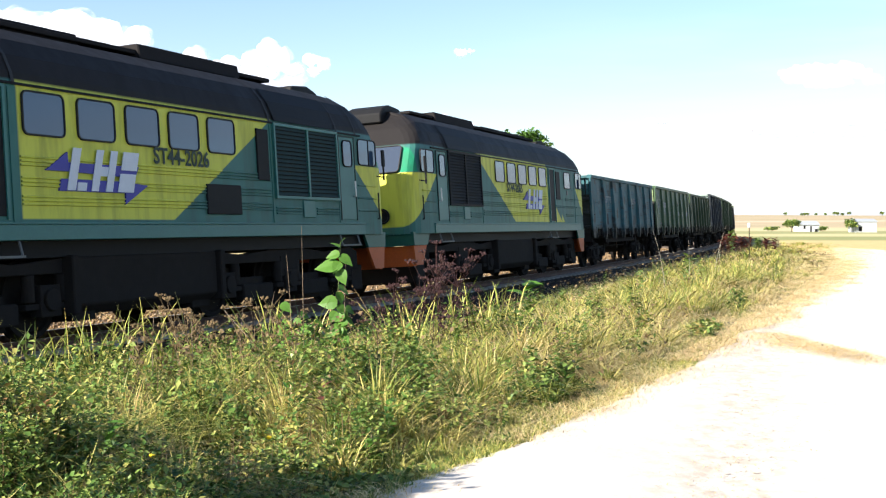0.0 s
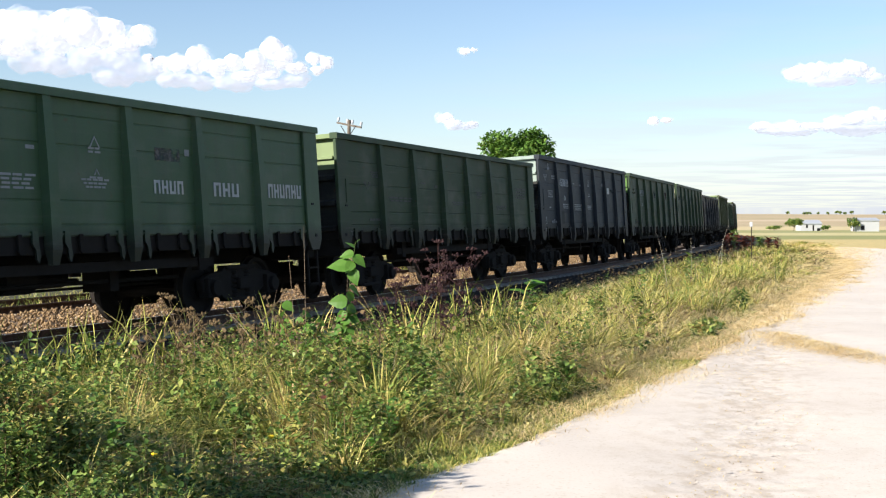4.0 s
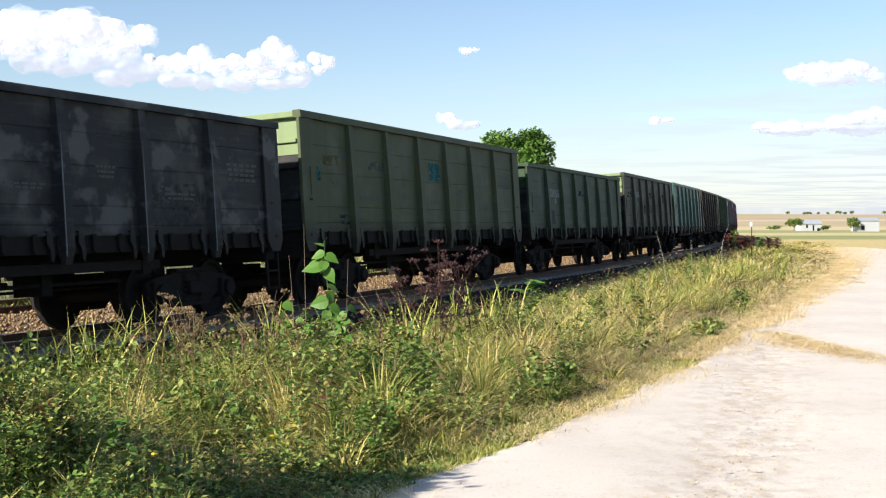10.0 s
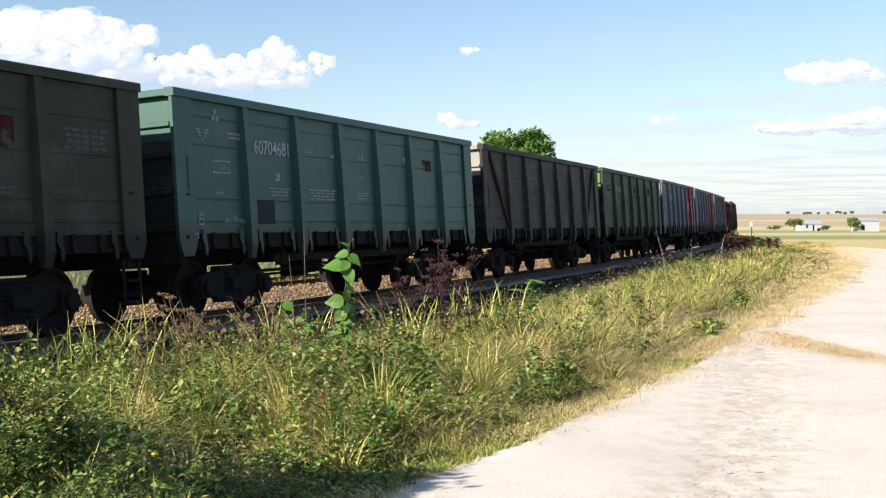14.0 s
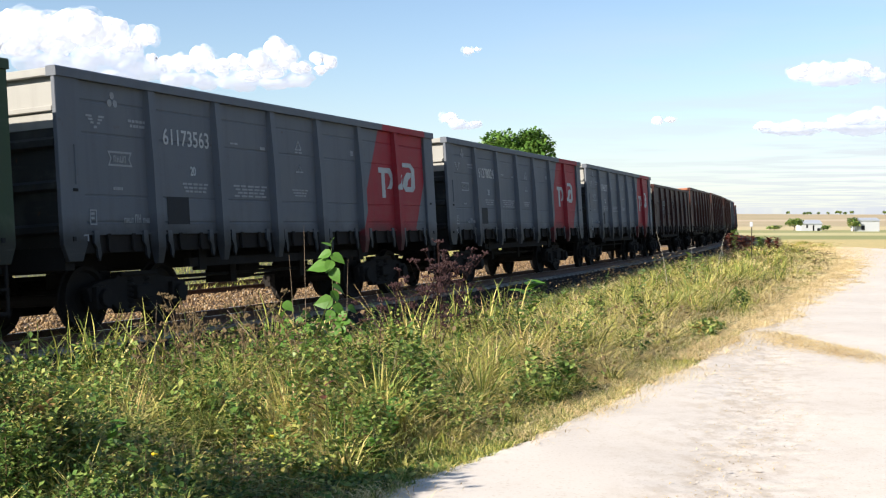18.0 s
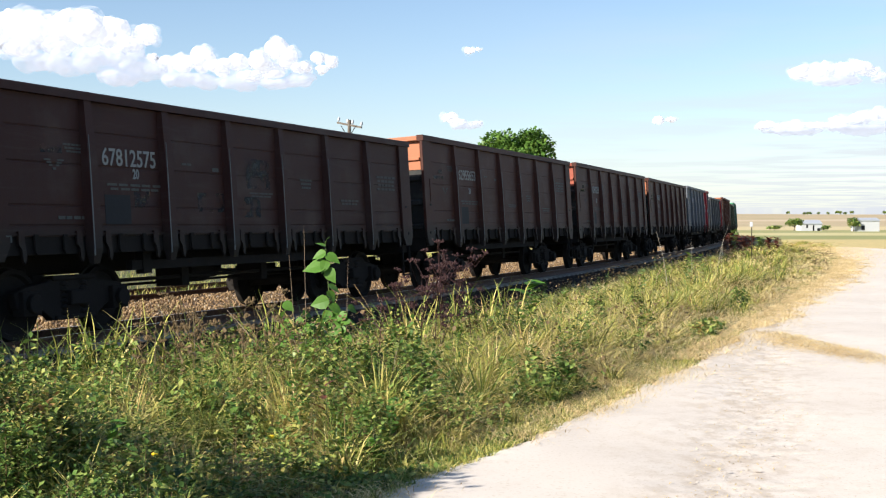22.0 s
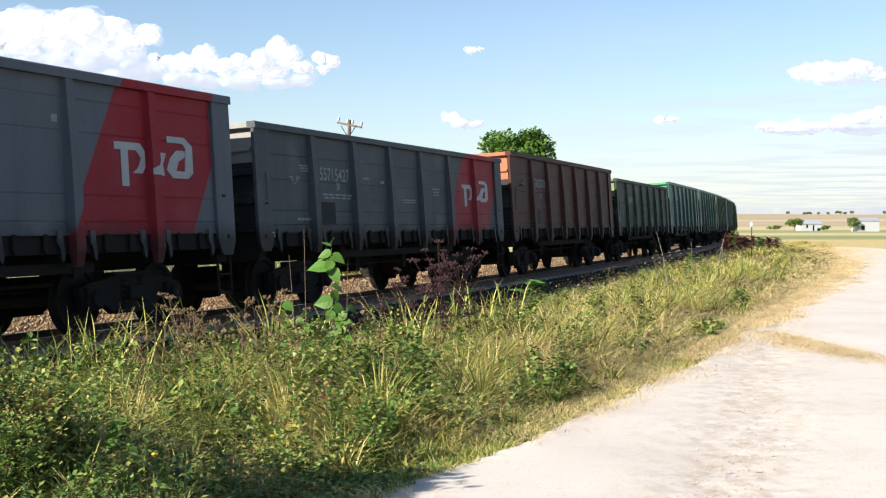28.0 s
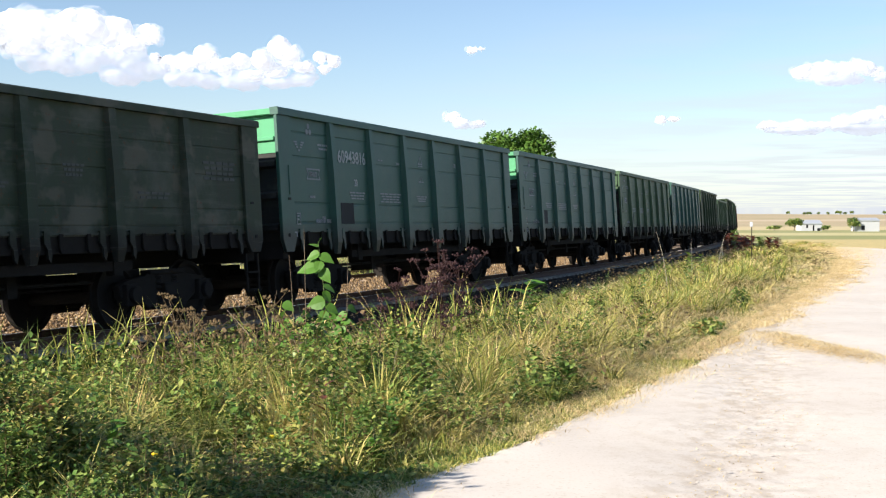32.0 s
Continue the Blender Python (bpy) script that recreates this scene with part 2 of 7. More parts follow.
SEDGE = leaf_mat("brown_seed_heads", [(0.0, (0.09, 0.06, 0.03)), (0.6, (0.20, 0.14, 0.07)), (1.0, (0.33, 0.24, 0.13))])
TREE_LEAF = leaf_mat("tree_leaves", [(0.0, (0.045, 0.11, 0.02)), (0.6, (0.10, 0.20, 0.035)), (1.0, (0.18, 0.27, 0.055))])
TAN_STEM = plain("tan_dry_stem", (0.36, 0.24, 0.11), 0.8, 0, 0.3)
PALE_STEM = plain("bleached_stem", (0.42, 0.38, 0.30), 0.8, 0, 0.3)
STEM = plain("dry_stem", (0.20, 0.15, 0.10), 0.8, 0, 0.4)
GREEN_STEM = plain("green_stem", (0.10, 0.14, 0.04), 0.7)
BARK = plain("bark", (0.09, 0.07, 0.05), 0.9, 0, 0.4, 8, 0.6)
BLOOM = plain("yellow_petals", (0.75, 0.52, 0.02), 0.6)
PALE_BLOOM = plain("white_petals", (0.7, 0.7, 0.66), 0.6)
WALL_WHITE = plain("white_render", (0.40, 0.41, 0.42), 0.8, 0, 0.08, 1)
TIN = plain("grey_tin_roof", (0.45, 0.47, 0.50), 0.5, 0.3, 0.15, 1)
WOOD = plain("weathered_wood", (0.12, 0.10, 0.08), 0.85, 0, 0.4, 5, 0.4)

k = Nodes("ballast_stone")
v = k.coord()
f = k.island()
GRAVEL = k.done(k.mix(k.math("MULTIPLY", k.noise(v, 40, 3), 0.5), k.ramp(f, [(0.0, (0.12, 0.07, 0.03)), (0.5, (0.28, 0.175, 0.078)), (0.9, (0.39, 0.26, 0.125)), (1.0, (0.52, 0.44, 0.34))]), (0.10, 0.07, 0.05)), 0.9)
# near bed's ballast, darkened: the train's shade is put into its colour
k = Nodes("shaded_ballast")
v = k.coord()
n1 = k.noise(v, 22, 4)
k.bump(n1, 1.0, 0.05)
k.bsdf.inputs["Specular IOR Level"].default_value = 0.1
SHADED_BALLAST = k.done(k.ramp(n1, [(0.3, (0.015, 0.012, 0.010)), (0.7, (0.046, 0.035, 0.028))]), 0.95)
k = Nodes("ballast_bed")
v = k.coord()
n1, n2 = k.noise(v, 22, 4), k.noise(v, 1.3, 4)
k.bump(n1, 1.0, 0.05)
BALLAST = k.done(k.mix(n2, k.ramp(n1, [(0.3, (0.09, 0.055, 0.035)), (0.7, (0.27, 0.18, 0.11))]), (0.13, 0.085, 0.05)), 0.95)

k = Nodes("chalky_track")
v = k.coord()
big, mid, fine = k.noise(v, 0.5, 5), k.noise(k.coord(scale=(1, 1, 1)), 3.2, 5, 0.65), k.noise(v, 45, 4)
c = k.ramp(big, [(0.3, (0.545, 0.482, 0.420)), (0.7, (0.645, 0.585, 0.520))])
c = k.mix(k.math("MULTIPLY", k.step(mid, 0.52, 0.72), 0.35), c, (0.46, 0.38, 0.29))
c = k.mix(k.math("MULTIPLY", k.step(fine, 0.56, 0.72), 0.45), c, (0.36, 0.28, 0.19))
k.bump(k.math("ADD", mid, fine), 0.14, 0.010)
# trodden, darker earth along the wheel track
x, y, z = k.xyz(v)
across = k.math("ABSOLUTE", k.math("ADD", k.math("MULTIPLY_ADD", y, -0.295, x), 0.43))
belt = k.math("SUBTRACT", 1.0, k.step(across, 0.10, 0.80))
trod = k.noise(k.coord(scale=(4.2, 2.6, 1)), 1.6, 7, 0.68)
c = k.mix(k.math("MULTIPLY", k.math("MULTIPLY", k.step(trod, 0.46, 0.60), belt), 0.62), c, (0.40, 0.325, 0.25))
c = k.mix(k.math("MULTIPLY", k.step(trod, 0.60, 0.72), 0.30), c, (0.42, 0.35, 0.27))
CHALK = k.done(c, 0.95)

k = Nodes("field_ground")
v = k.coord()
x, y, z = k.xyz(v)
big, mid, fine = k.noise(v, 0.08, 4), k.noise(v, 1.2, 5), k.noise(v, 16, 4)
# near soil darkened: shade between the plants is put into its colour
near = k.ramp(mid, [(0.3, (0.035, 0.035, 0.014)), (0.6, (0.075, 0.07, 0.03)), (0.8, (0.13, 0.10, 0.05))])
# strips of stubble, pasture and ploughland one behind the other
wave = k.noise(k.coord(scale=(0.012, 0.02, 0)), 1.0, 4, 0.6)
dist = k.math("MULTIPLY_ADD", wave, k.math("MULTIPLY", y, 0.30), k.math("MULTIPLY", y, 0.85))
far = k.mix(k.step(mid, 0.35, 0.7), (0.56, 0.42, 0.18), (0.36, 0.31, 0.12))
far = k.mix(k.step(dist, 150.0, 175.0), far, k.mix(big, (0.17, 0.19, 0.055), (0.30, 0.29, 0.10)))
far = k.mix(k.step(dist, 262.0, 285.0), far, (0.46, 0.40, 0.19))
far = k.mix(k.step(dist, 330.0, 345.0), far, k.mix(big, (0.20, 0.22, 0.07), (0.34, 0.31, 0.12)))
far = k.mix(k.step(dist, 455.0, 480.0), far, (0.50, 0.40, 0.21))
c = k.mix(k.step(y, 62.0, 80.0), near, far)
ridge = k.noise(k.coord(scale=(0.0012, 0.008, 0)), 1.0, 4, 0.6)
c = k.mix(k.step(y, 620.0, 700.0), c, k.ramp(ridge, [(0.38, (0.45, 0.33, 0.21)), (0.45, (0.30, 0.26, 0.13)), (0.50, (0.44, 0.32, 0.20)), (0.56, (0.36, 0.29, 0.16)), (0.62, (0.50, 0.39, 0.26))]))
k.bump(k.math("ADD", mid, k.math("MULTIPLY", fine, 0.4)), 0.5, 0.05)
GROUND = k.done(c, 0.95)



def cloud_mat(name, colour, cover, inner, ragged=False):
    """Adds an even glow to lift the shaded sides, standing in for scattered light."""
    k = Nodes(name)
    if ragged:
        wisp = k.noise(k.coord(), 0.03, 5, 0.55)
        cover = k.math("MULTIPLY", k.step(wisp, 0.34, 0.70), cover)
    k.done(colour, 1.0, 0.0, Alpha=cover)
    k.bsdf.inputs["Specular IOR Level"].default_value = 0.0
    k.bsdf.inputs["Emission Color"].default_value = (0.80, 0.86, 1.0, 1)
    k.bsdf.inputs["Emission Strength"].default_value = inner
    return k.m


CLOUD = cloud_mat("cloud_white", (0.46, 0.46, 0.47), 0.72, 0.31)
CLOUD_WISP = cloud_mat("cloud_wisps", (0.46, 0.46, 0.47), 0.34, 0.35, True)
# a greyer copy: shade under the cloud is put into its colour
CLOUD_SHADE = cloud_mat("cloud_shaded_grey", (0.24, 0.26, 0.31), 0.32, 0.36)


# ---------- the railway line, as a plan ----------
CANT = 0.0633
SIDE = 1.55          # from the line's middle to a wagon's side
RAIL_Z = -0.0945     # top of the rails, in the line's middle
STEP = 0.5
_s = np.arange(-480, 620, STEP)
_c = np.clip(_s, -40, 100)
_bend = 0.001384 - 7.817e-6 * _c
_turn = 0.33260 - np.cumsum(_bend) * STEP
_turn += 0.33260 - np.interp(0.0, _s, _turn)
_px = np.cumsum(np.sin(_turn)) * STEP
_py = np.cumsum(np.cos(_turn)) * STEP
_px += 7.660 - np.interp(0.0, _s, _px)
_py += 49.212 - np.interp(0.0, _s, _py)


def line_at(s, right=0.0):
    """x, y and heading at s metres along the line; right: metres from its middle."""
    h = np.interp(s, _s, _turn)
    o = right - SIDE
    return np.interp(s, _s, _px) + o * np.cos(h), np.interp(s, _s, _py) - o * np.sin(h), h


def line_pose(s, half=4.3):
    """The pose of a vehicle whose middle is at s and whose bogies stand half metres from it."""
    ax, ay, _ = line_at(s - half)
    bx, by, _ = line_at(s + half)
    h = math.atan2(bx - ax, by - ay)
    ex = Vector((math.sin(h), math.cos(h), 0))
    left = Vector((-math.cos(h), math.sin(h), 0))
    up_ = Vector((0, 0, math.cos(CANT))) + left * math.sin(CANT)
    left_ = up_.cross(ex)
    m = Matrix((ex, left_, up_)).transposed().to_4x4()
    m.translation = ((ax + bx) / 2, (ay + by) / 2, RAIL_Z)
    return m


def run(t):
    """Metres that the train has gone at t seconds."""
    u = (t - 16) / 16
    d = 0.0
    for c in (-0.39710, -1.23137, 1.97677, 1.83131, -10.55215, 177.61195, 139.80131):
        d = d * u + c
    return d - 0.6 * max(0.0, 1 - t / 2.2) ** 1.6


# for a place on the ground: the line's x at that y, and its heading
_yy = np.array([line_at(s)[1] for s in np.arange(-60, 400, 2.0)])
_xx = np.array([line_at(s)[0] for s in np.arange(-60, 400, 2.0)])
_hh = np.array([line_at(s)[2] for s in np.arange(-60, 400, 2.0)])
ROAD_Y = np.array([-60, -10, 0, 6.69, 8.05, 9.73, 12.07, 15.91, 21.75, 34.39, 50.33, 72.85, 109.65, 190])
ROAD_X = np.array([-26, -6.4, -2.9, -0.23, 0.43, 1.24, 2.31, 3.78, 6.17, 11.02, 16.48, 23.36, 35.76, 66])
ROAD_W = np.array([6.5, 6.5, 6.5, 6.5, 6.3, 6.2, 6.1, 6.0, 5.6, 4.6, 3.6, 3.2, 3.2, 3.2])


def off_line(x, y):
    return (x - np.interp(y, _yy, _xx)) * np.cos(np.interp(y, _yy, _hh))


def hill(x, y):
    r = np.sqrt(x * x + y * y)
    rise = np.clip((r - 480) / 1500, 0, 1)
    return rise * rise * (3 - 2 * rise) * (13.5 + 3 * np.sin(x * 0.0016 + 0.2) + 1.5 * np.sin(x * 0.0063)) - 1.2 * np.clip((r - 60) / 200, 0, 1)


def ground_z(x, y):
    u = off_line(x, y)
    z = np.interp(u, [-30, -12, -9.0, -7.6, 2.9, 3.8, 5.5, 8.4, 9.4, 10.5], [-0.3, -0.4, -0.6, -0.75, -0.75, -0.42, -0.16, -0.02, 0.0, 0.0])
    z = z * np.clip((330 - y) / 150, 0, 1)
    bumps = 0.035 * np.sin(x * 1.7 + 0.6 * np.sin(y * 1.3)) * np.sin(y * 1.1 + 0.4) + 0.02 * np.sin(x * 4.1 + y * 2.3)
    road = np.interp(y, ROAD_Y, ROAD_X)
    rough = np.clip((road - x) / 0.8, 0.15, 1)
    return z + bumps * rough + hill(x, y)


# ---------- mesh helpers ----------
class Shape:
    """Collects boxes, rods and outlines into one mesh."""

    def __init__(self):
        self.v, self.f = [], []

    def add(self, verts, faces):
        o = len(self.v)
        self.v += [tuple(p) for p in verts]
        self.f += [tuple(i + o for i in f) for f in faces]
        return self

    def box(self, x0, x1, y0, y1, z0, z1, m=None):
        p = [Vector((x, y, z)) for x in (x0, x1) for y in (y0, y1) for z in (z0, z1)]
        if m is not None:
            p = [m @ q for q in p]
        return self.add(p, [(0, 1, 3, 2), (4, 6, 7, 5), (0, 4, 5, 1), (2, 3, 7, 6), (0, 2, 6, 4), (1, 5, 7, 3)])

    def prism(self, outline, y0, y1, axis="y"):
        """An outline in x, z (or y, z; x, y) pushed along the third axis."""
        n = len(outline)
        put = {"y": lambda a, b, c: (a, c, b), "x": lambda a, b, c: (c, a, b), "z": lambda a, b, c: (a, b, c)}[axis]
        p = [put(a, b, y0) for a, b in outline] + [put(a, b, y1) for a, b in outline]
        f = [(i, (i + 1) % n, n + (i + 1) % n, n + i) for i in range(n)]
        return self.add(p, f + [tuple(range(n))[::-1], tuple(range(n, 2 * n))])

    def rod(self, a, b, r, r2=None, n=8):
        a, b = Vector(a), Vector(b)
        r2 = r if r2 is None else r2
        d = (b - a).normalized()
        e = d.orthogonal().normalized()
        g = d.cross(e)
        ring = [(e * math.cos(2 * math.pi * i / n) + g * math.sin(2 * math.pi * i / n)) for i in range(n)]
        p = [a + q * r for q in ring] + [b + q * r2 for q in ring]
        f = [(i, (i + 1) % n, n + (i + 1) % n, n + i) for i in range(n)]
        return self.add(p, f + [tuple(range(n))[::-1], tuple(range(n, 2 * n))])

    def turned(self, profile, n=24, axis="y"):
        """A profile of (along, radius) turned about the y axis."""
        p, f, m = [], [], len(profile)
        for i in range(n):
            c, s = math.cos(2 * math.pi * i / n), math.sin(2 * math.pi * i / n)
            p += [(r * c, a, r * s) for a, r in profile]
        for i in range(n):
            for j in range(m - 1):
                a, b = i * m + j, ((i + 1) % n) * m + j
                f.append((a, a + 1, b + 1, b))
        return self.add(p, f)

    def mesh(self, name, bevel=0.0, smooth=False):
        me = bpy.data.meshes.new(name)
        me.from_pydata(self.v, [], self.f)
        bm = bmesh.new()
        bm.from_mesh(me)
        bmesh.ops.recalc_face_normals(bm, faces=bm.faces)
        if bevel:
            bmesh.ops.bevel(bm, geom=bm.edges[:], offset=bevel, segments=1, affect="EDGES", clamp_overlap=True)
        bm.to_mesh(me)
        bm.free()
        if smooth:
            me.polygons.foreach_set("use_smooth", [True] * len(me.polygons))
        return me


MESHES = {}


def part(name, make, material, parent, label="", m=None, key=None, bevel=0.0, smooth=False):
    """One mesh object under a thing or a part. With a key the mesh is made once and shared."""
    full = (key, material.name) if key else None
    if full and full in MESHES:
        me = MESHES[full]
    else:
        made = make() if callable(make) else make
        me = made.mesh(name, bevel, smooth) if isinstance(made, Shape) else made
        me.materials.append(material)
        if full:
            MESHES[full] = me
    ob = new(name, me)
    ob.parent = parent
    if m is not None:
        ob.matrix_basis = m
    if label:
        tagged(ob, label)
    return ob


def empty(name, m, label, category, group="", kind=""):
    ob = new(name)
    ob.empty_display_size = 0.3
    ob.matrix_basis = m
    return tagged(ob, label, category, group, kind)


def raw_mesh(name, verts, faces, material):
    """A mesh from arrays: verts n x 3, faces one array of equal-sided faces or a list of them."""
    me = bpy.data.meshes.new(name)
    sets = faces if isinstance(faces, list) else [faces]
    loops = np.concatenate([f.ravel() for f in sets]).astype(np.int32)
    sizes = np.concatenate([np.full(len(f), f.shape[1]) for f in sets]).astype(np.int32)
    starts = np.concatenate([[0], np.cumsum(sizes)[:-1]]).astype(np.int32)
    me.vertices.add(len(verts))
    me.vertices.foreach_set("co", np.asarray(verts, dtype=np.float32).ravel())
    me.loops.add(len(loops))
    me.loops.foreach_set("vertex_index", loops)
    me.polygons.add(len(sizes))
    me.polygons.foreach_set("loop_start", starts)
    me.polygons.foreach_set("loop_total", sizes)
    me.update(calc_edges=True)
    me.materials.append(material)
    return me


def text_mesh(body, size, depth=0.004, squeeze=0.8, bold=0.006):
    cu = bpy.data.curves.new("lettering", "FONT")
    cu.body, cu.size, cu.extrude, cu.resolution_u, cu.offset = body, size, depth, 3, bold
    ob = new("lettering", cu)
    me = bpy.data.meshes.new_from_object(ob.evaluated_get(bpy.context.evaluated_depsgraph_get()))
    bpy.data.objects.remove(ob)
    # upright on a side that looks towards -y
    me.transform(Matrix(((squeeze, 0, 0, 0), (0, 0, -1, 0), (0, 1, 0, 0), (0, 0, 0, 1))))
    return me


# ---------- ground ----------
def ground():
    def ax(lo, hi, fine_lo, fine_hi, step):
        a = list(np.arange(fine_lo, fine_hi, step))
        g = step
        while a[-1] < hi:
            g *= 1.12
            a.append(a[-1] + g)
        g, b = step, [a[0]]
        while b[-1] > lo:
            g *= 1.12
            b.append(b[-1] - g)
        return np.array(b[:0:-1] + a)
    xs, ys = ax(-4000, 4000, -12, 22, 0.22), ax(-1500, 4600, 3, 60, 0.25)
    gx, gy = np.meshgrid(xs, ys)
    v = np.stack([gx, gy, ground_z(gx, gy)], -1).reshape(-1, 3)
    w, h = len(xs), len(ys)
    i = (np.arange(h - 1)[:, None] * w + np.arange(w - 1)[None]).ravel()
    me = raw_mesh("ground", v, np.stack([i, i + 1, i + w + 1, i + w], 1), GROUND)
    me.polygons.foreach_set("use_smooth", [True] * len(me.polygons))
    tagged(new("ground", me), "rolling stubble fields and rough grass", "ground", kind="structure")


ground()


def patch(x, y, f, seed):
    return 0.5 + 0.5 * np.sin(x * f + seed + 1.7 * np.sin(y * f * 0.7 + seed)) * np.sin(y * f * 1.2 - seed + 1.3 * np.sin(x * f * 0.9))


def churned(y):
    """Where the wheels have churned the farm track, along its length."""
    return 1.55 + (y - 6.7) * 0.295 + 0.10 * np.sin(y * 0.9)


def road():
    ys = np.concatenate([np.arange(-40, 3, 1.0), np.arange(3, 5.8, 0.12), np.arange(5.8, 16, 0.045), np.arange(16, 25, 0.12), np.arange(25, 84, 0.5)])
    n = 130
    fr = np.linspace(0, 1, n)
    rnd = np.random.RandomState(4)
    left = np.interp(ys, ROAD_Y, ROAD_X) + 0.09 * np.sin(ys * 2.1) * np.sin(ys * 0.63) + rnd.uniform(-0.05, 0.05, len(ys)) - 0.14
    width = np.interp(ys, ROAD_Y, ROAD_W) * np.clip((86 - ys) / 12, 0.1, 1)
    gx = left[:, None] + fr[None] * width[:, None]
    gy = np.repeat(ys[:, None], n, 1)
    ruts = -0.012 * np.exp(-((fr - 0.62) / 0.08) ** 2)
    edge = -0.06 * np.clip(1 - fr * 29, 0, 1) - 0.06 * np.clip(1 - (1 - fr) * 29, 0, 1)
    belt = np.exp(-((gx - churned(gy)) / 0.42) ** 2) + 0.5 * np.exp(-((gx - churned(gy) - 1.75) / 0.3) ** 2)
    grain = rnd.normal(0, 1, gx.shape)
    soft = (grain + np.roll(grain, 1, 0) + np.roll(grain, 1, 1) + np.roll(grain, (1, 1), (0, 1)) + np.roll(grain, -1, 1)) / 2.2
    wide_ = np.roll(soft, 3, 0) + np.roll(soft, -3, 1) + soft + np.roll(soft, (2, 2), (0, 1))
    patchy = np.clip(0.2 + 1.1 * patch(gx, gy, 2.4, 0.6), 0, 1)
    rough = (0.0030 * soft + 0.0022 * wide_) * belt * patchy + 0.0002 * soft + 0.002 * np.sin(gx * 1.3 + gy * 0.9) - 0.018 * belt
    gz = ground_z(gx, gy) + 0.055 + ruts[None] + edge[None] + rough
    h = len(ys)
    i = (np.arange(h - 1)[:, None] * n + np.arange(n - 1)[None]).ravel()
    me = raw_mesh("road", np.stack([gx, gy, gz], -1).reshape(-1, 3), np.stack([i, i + 1, i + n + 1, i + n], 1), CHALK)
    me.polygons.foreach_set("use_smooth", [True] * len(me.polygons))
    tagged(new("road", me), "pale chalky farm track with shallow wheel ruts", "road", kind="structure")


road()


def swept(profile, s0, s1, ds, material, name, closed=True):
    """A profile of (right, up) carried along the canted line."""
    ss = np.arange(s0, s1 + ds, ds)
    pr = np.array(profile)
    x, y, h = line_at(ss)
    o, z = pr[:, 0], pr[:, 1]
    # lean to the inside of the bend
    oo = o * math.cos(CANT) - z * math.sin(CANT)
    zz = z * math.cos(CANT) + o * math.sin(CANT) + RAIL_Z
    gx = x[:, None] + oo[None] * np.cos(h)[:, None]
    gy = y[:, None] - oo[None] * np.sin(h)[:, None]
    gz = np.repeat(zz[None], len(ss), 0)
    n = len(pr)
    m = n if closed else n - 1
    a = (np.arange(len(ss) - 1)[:, None] * n + np.arange(m)[None])
    b = (np.arange(len(ss) - 1)[:, None] * n + (np.arange(m)[None] + 1) % n)
    f = np.stack([a, b, b + n, a + n], -1).reshape(-1, 4)
    return raw_mesh(name, np.stack([gx, gy, gz], -1).reshape(-1, 3), f, material)


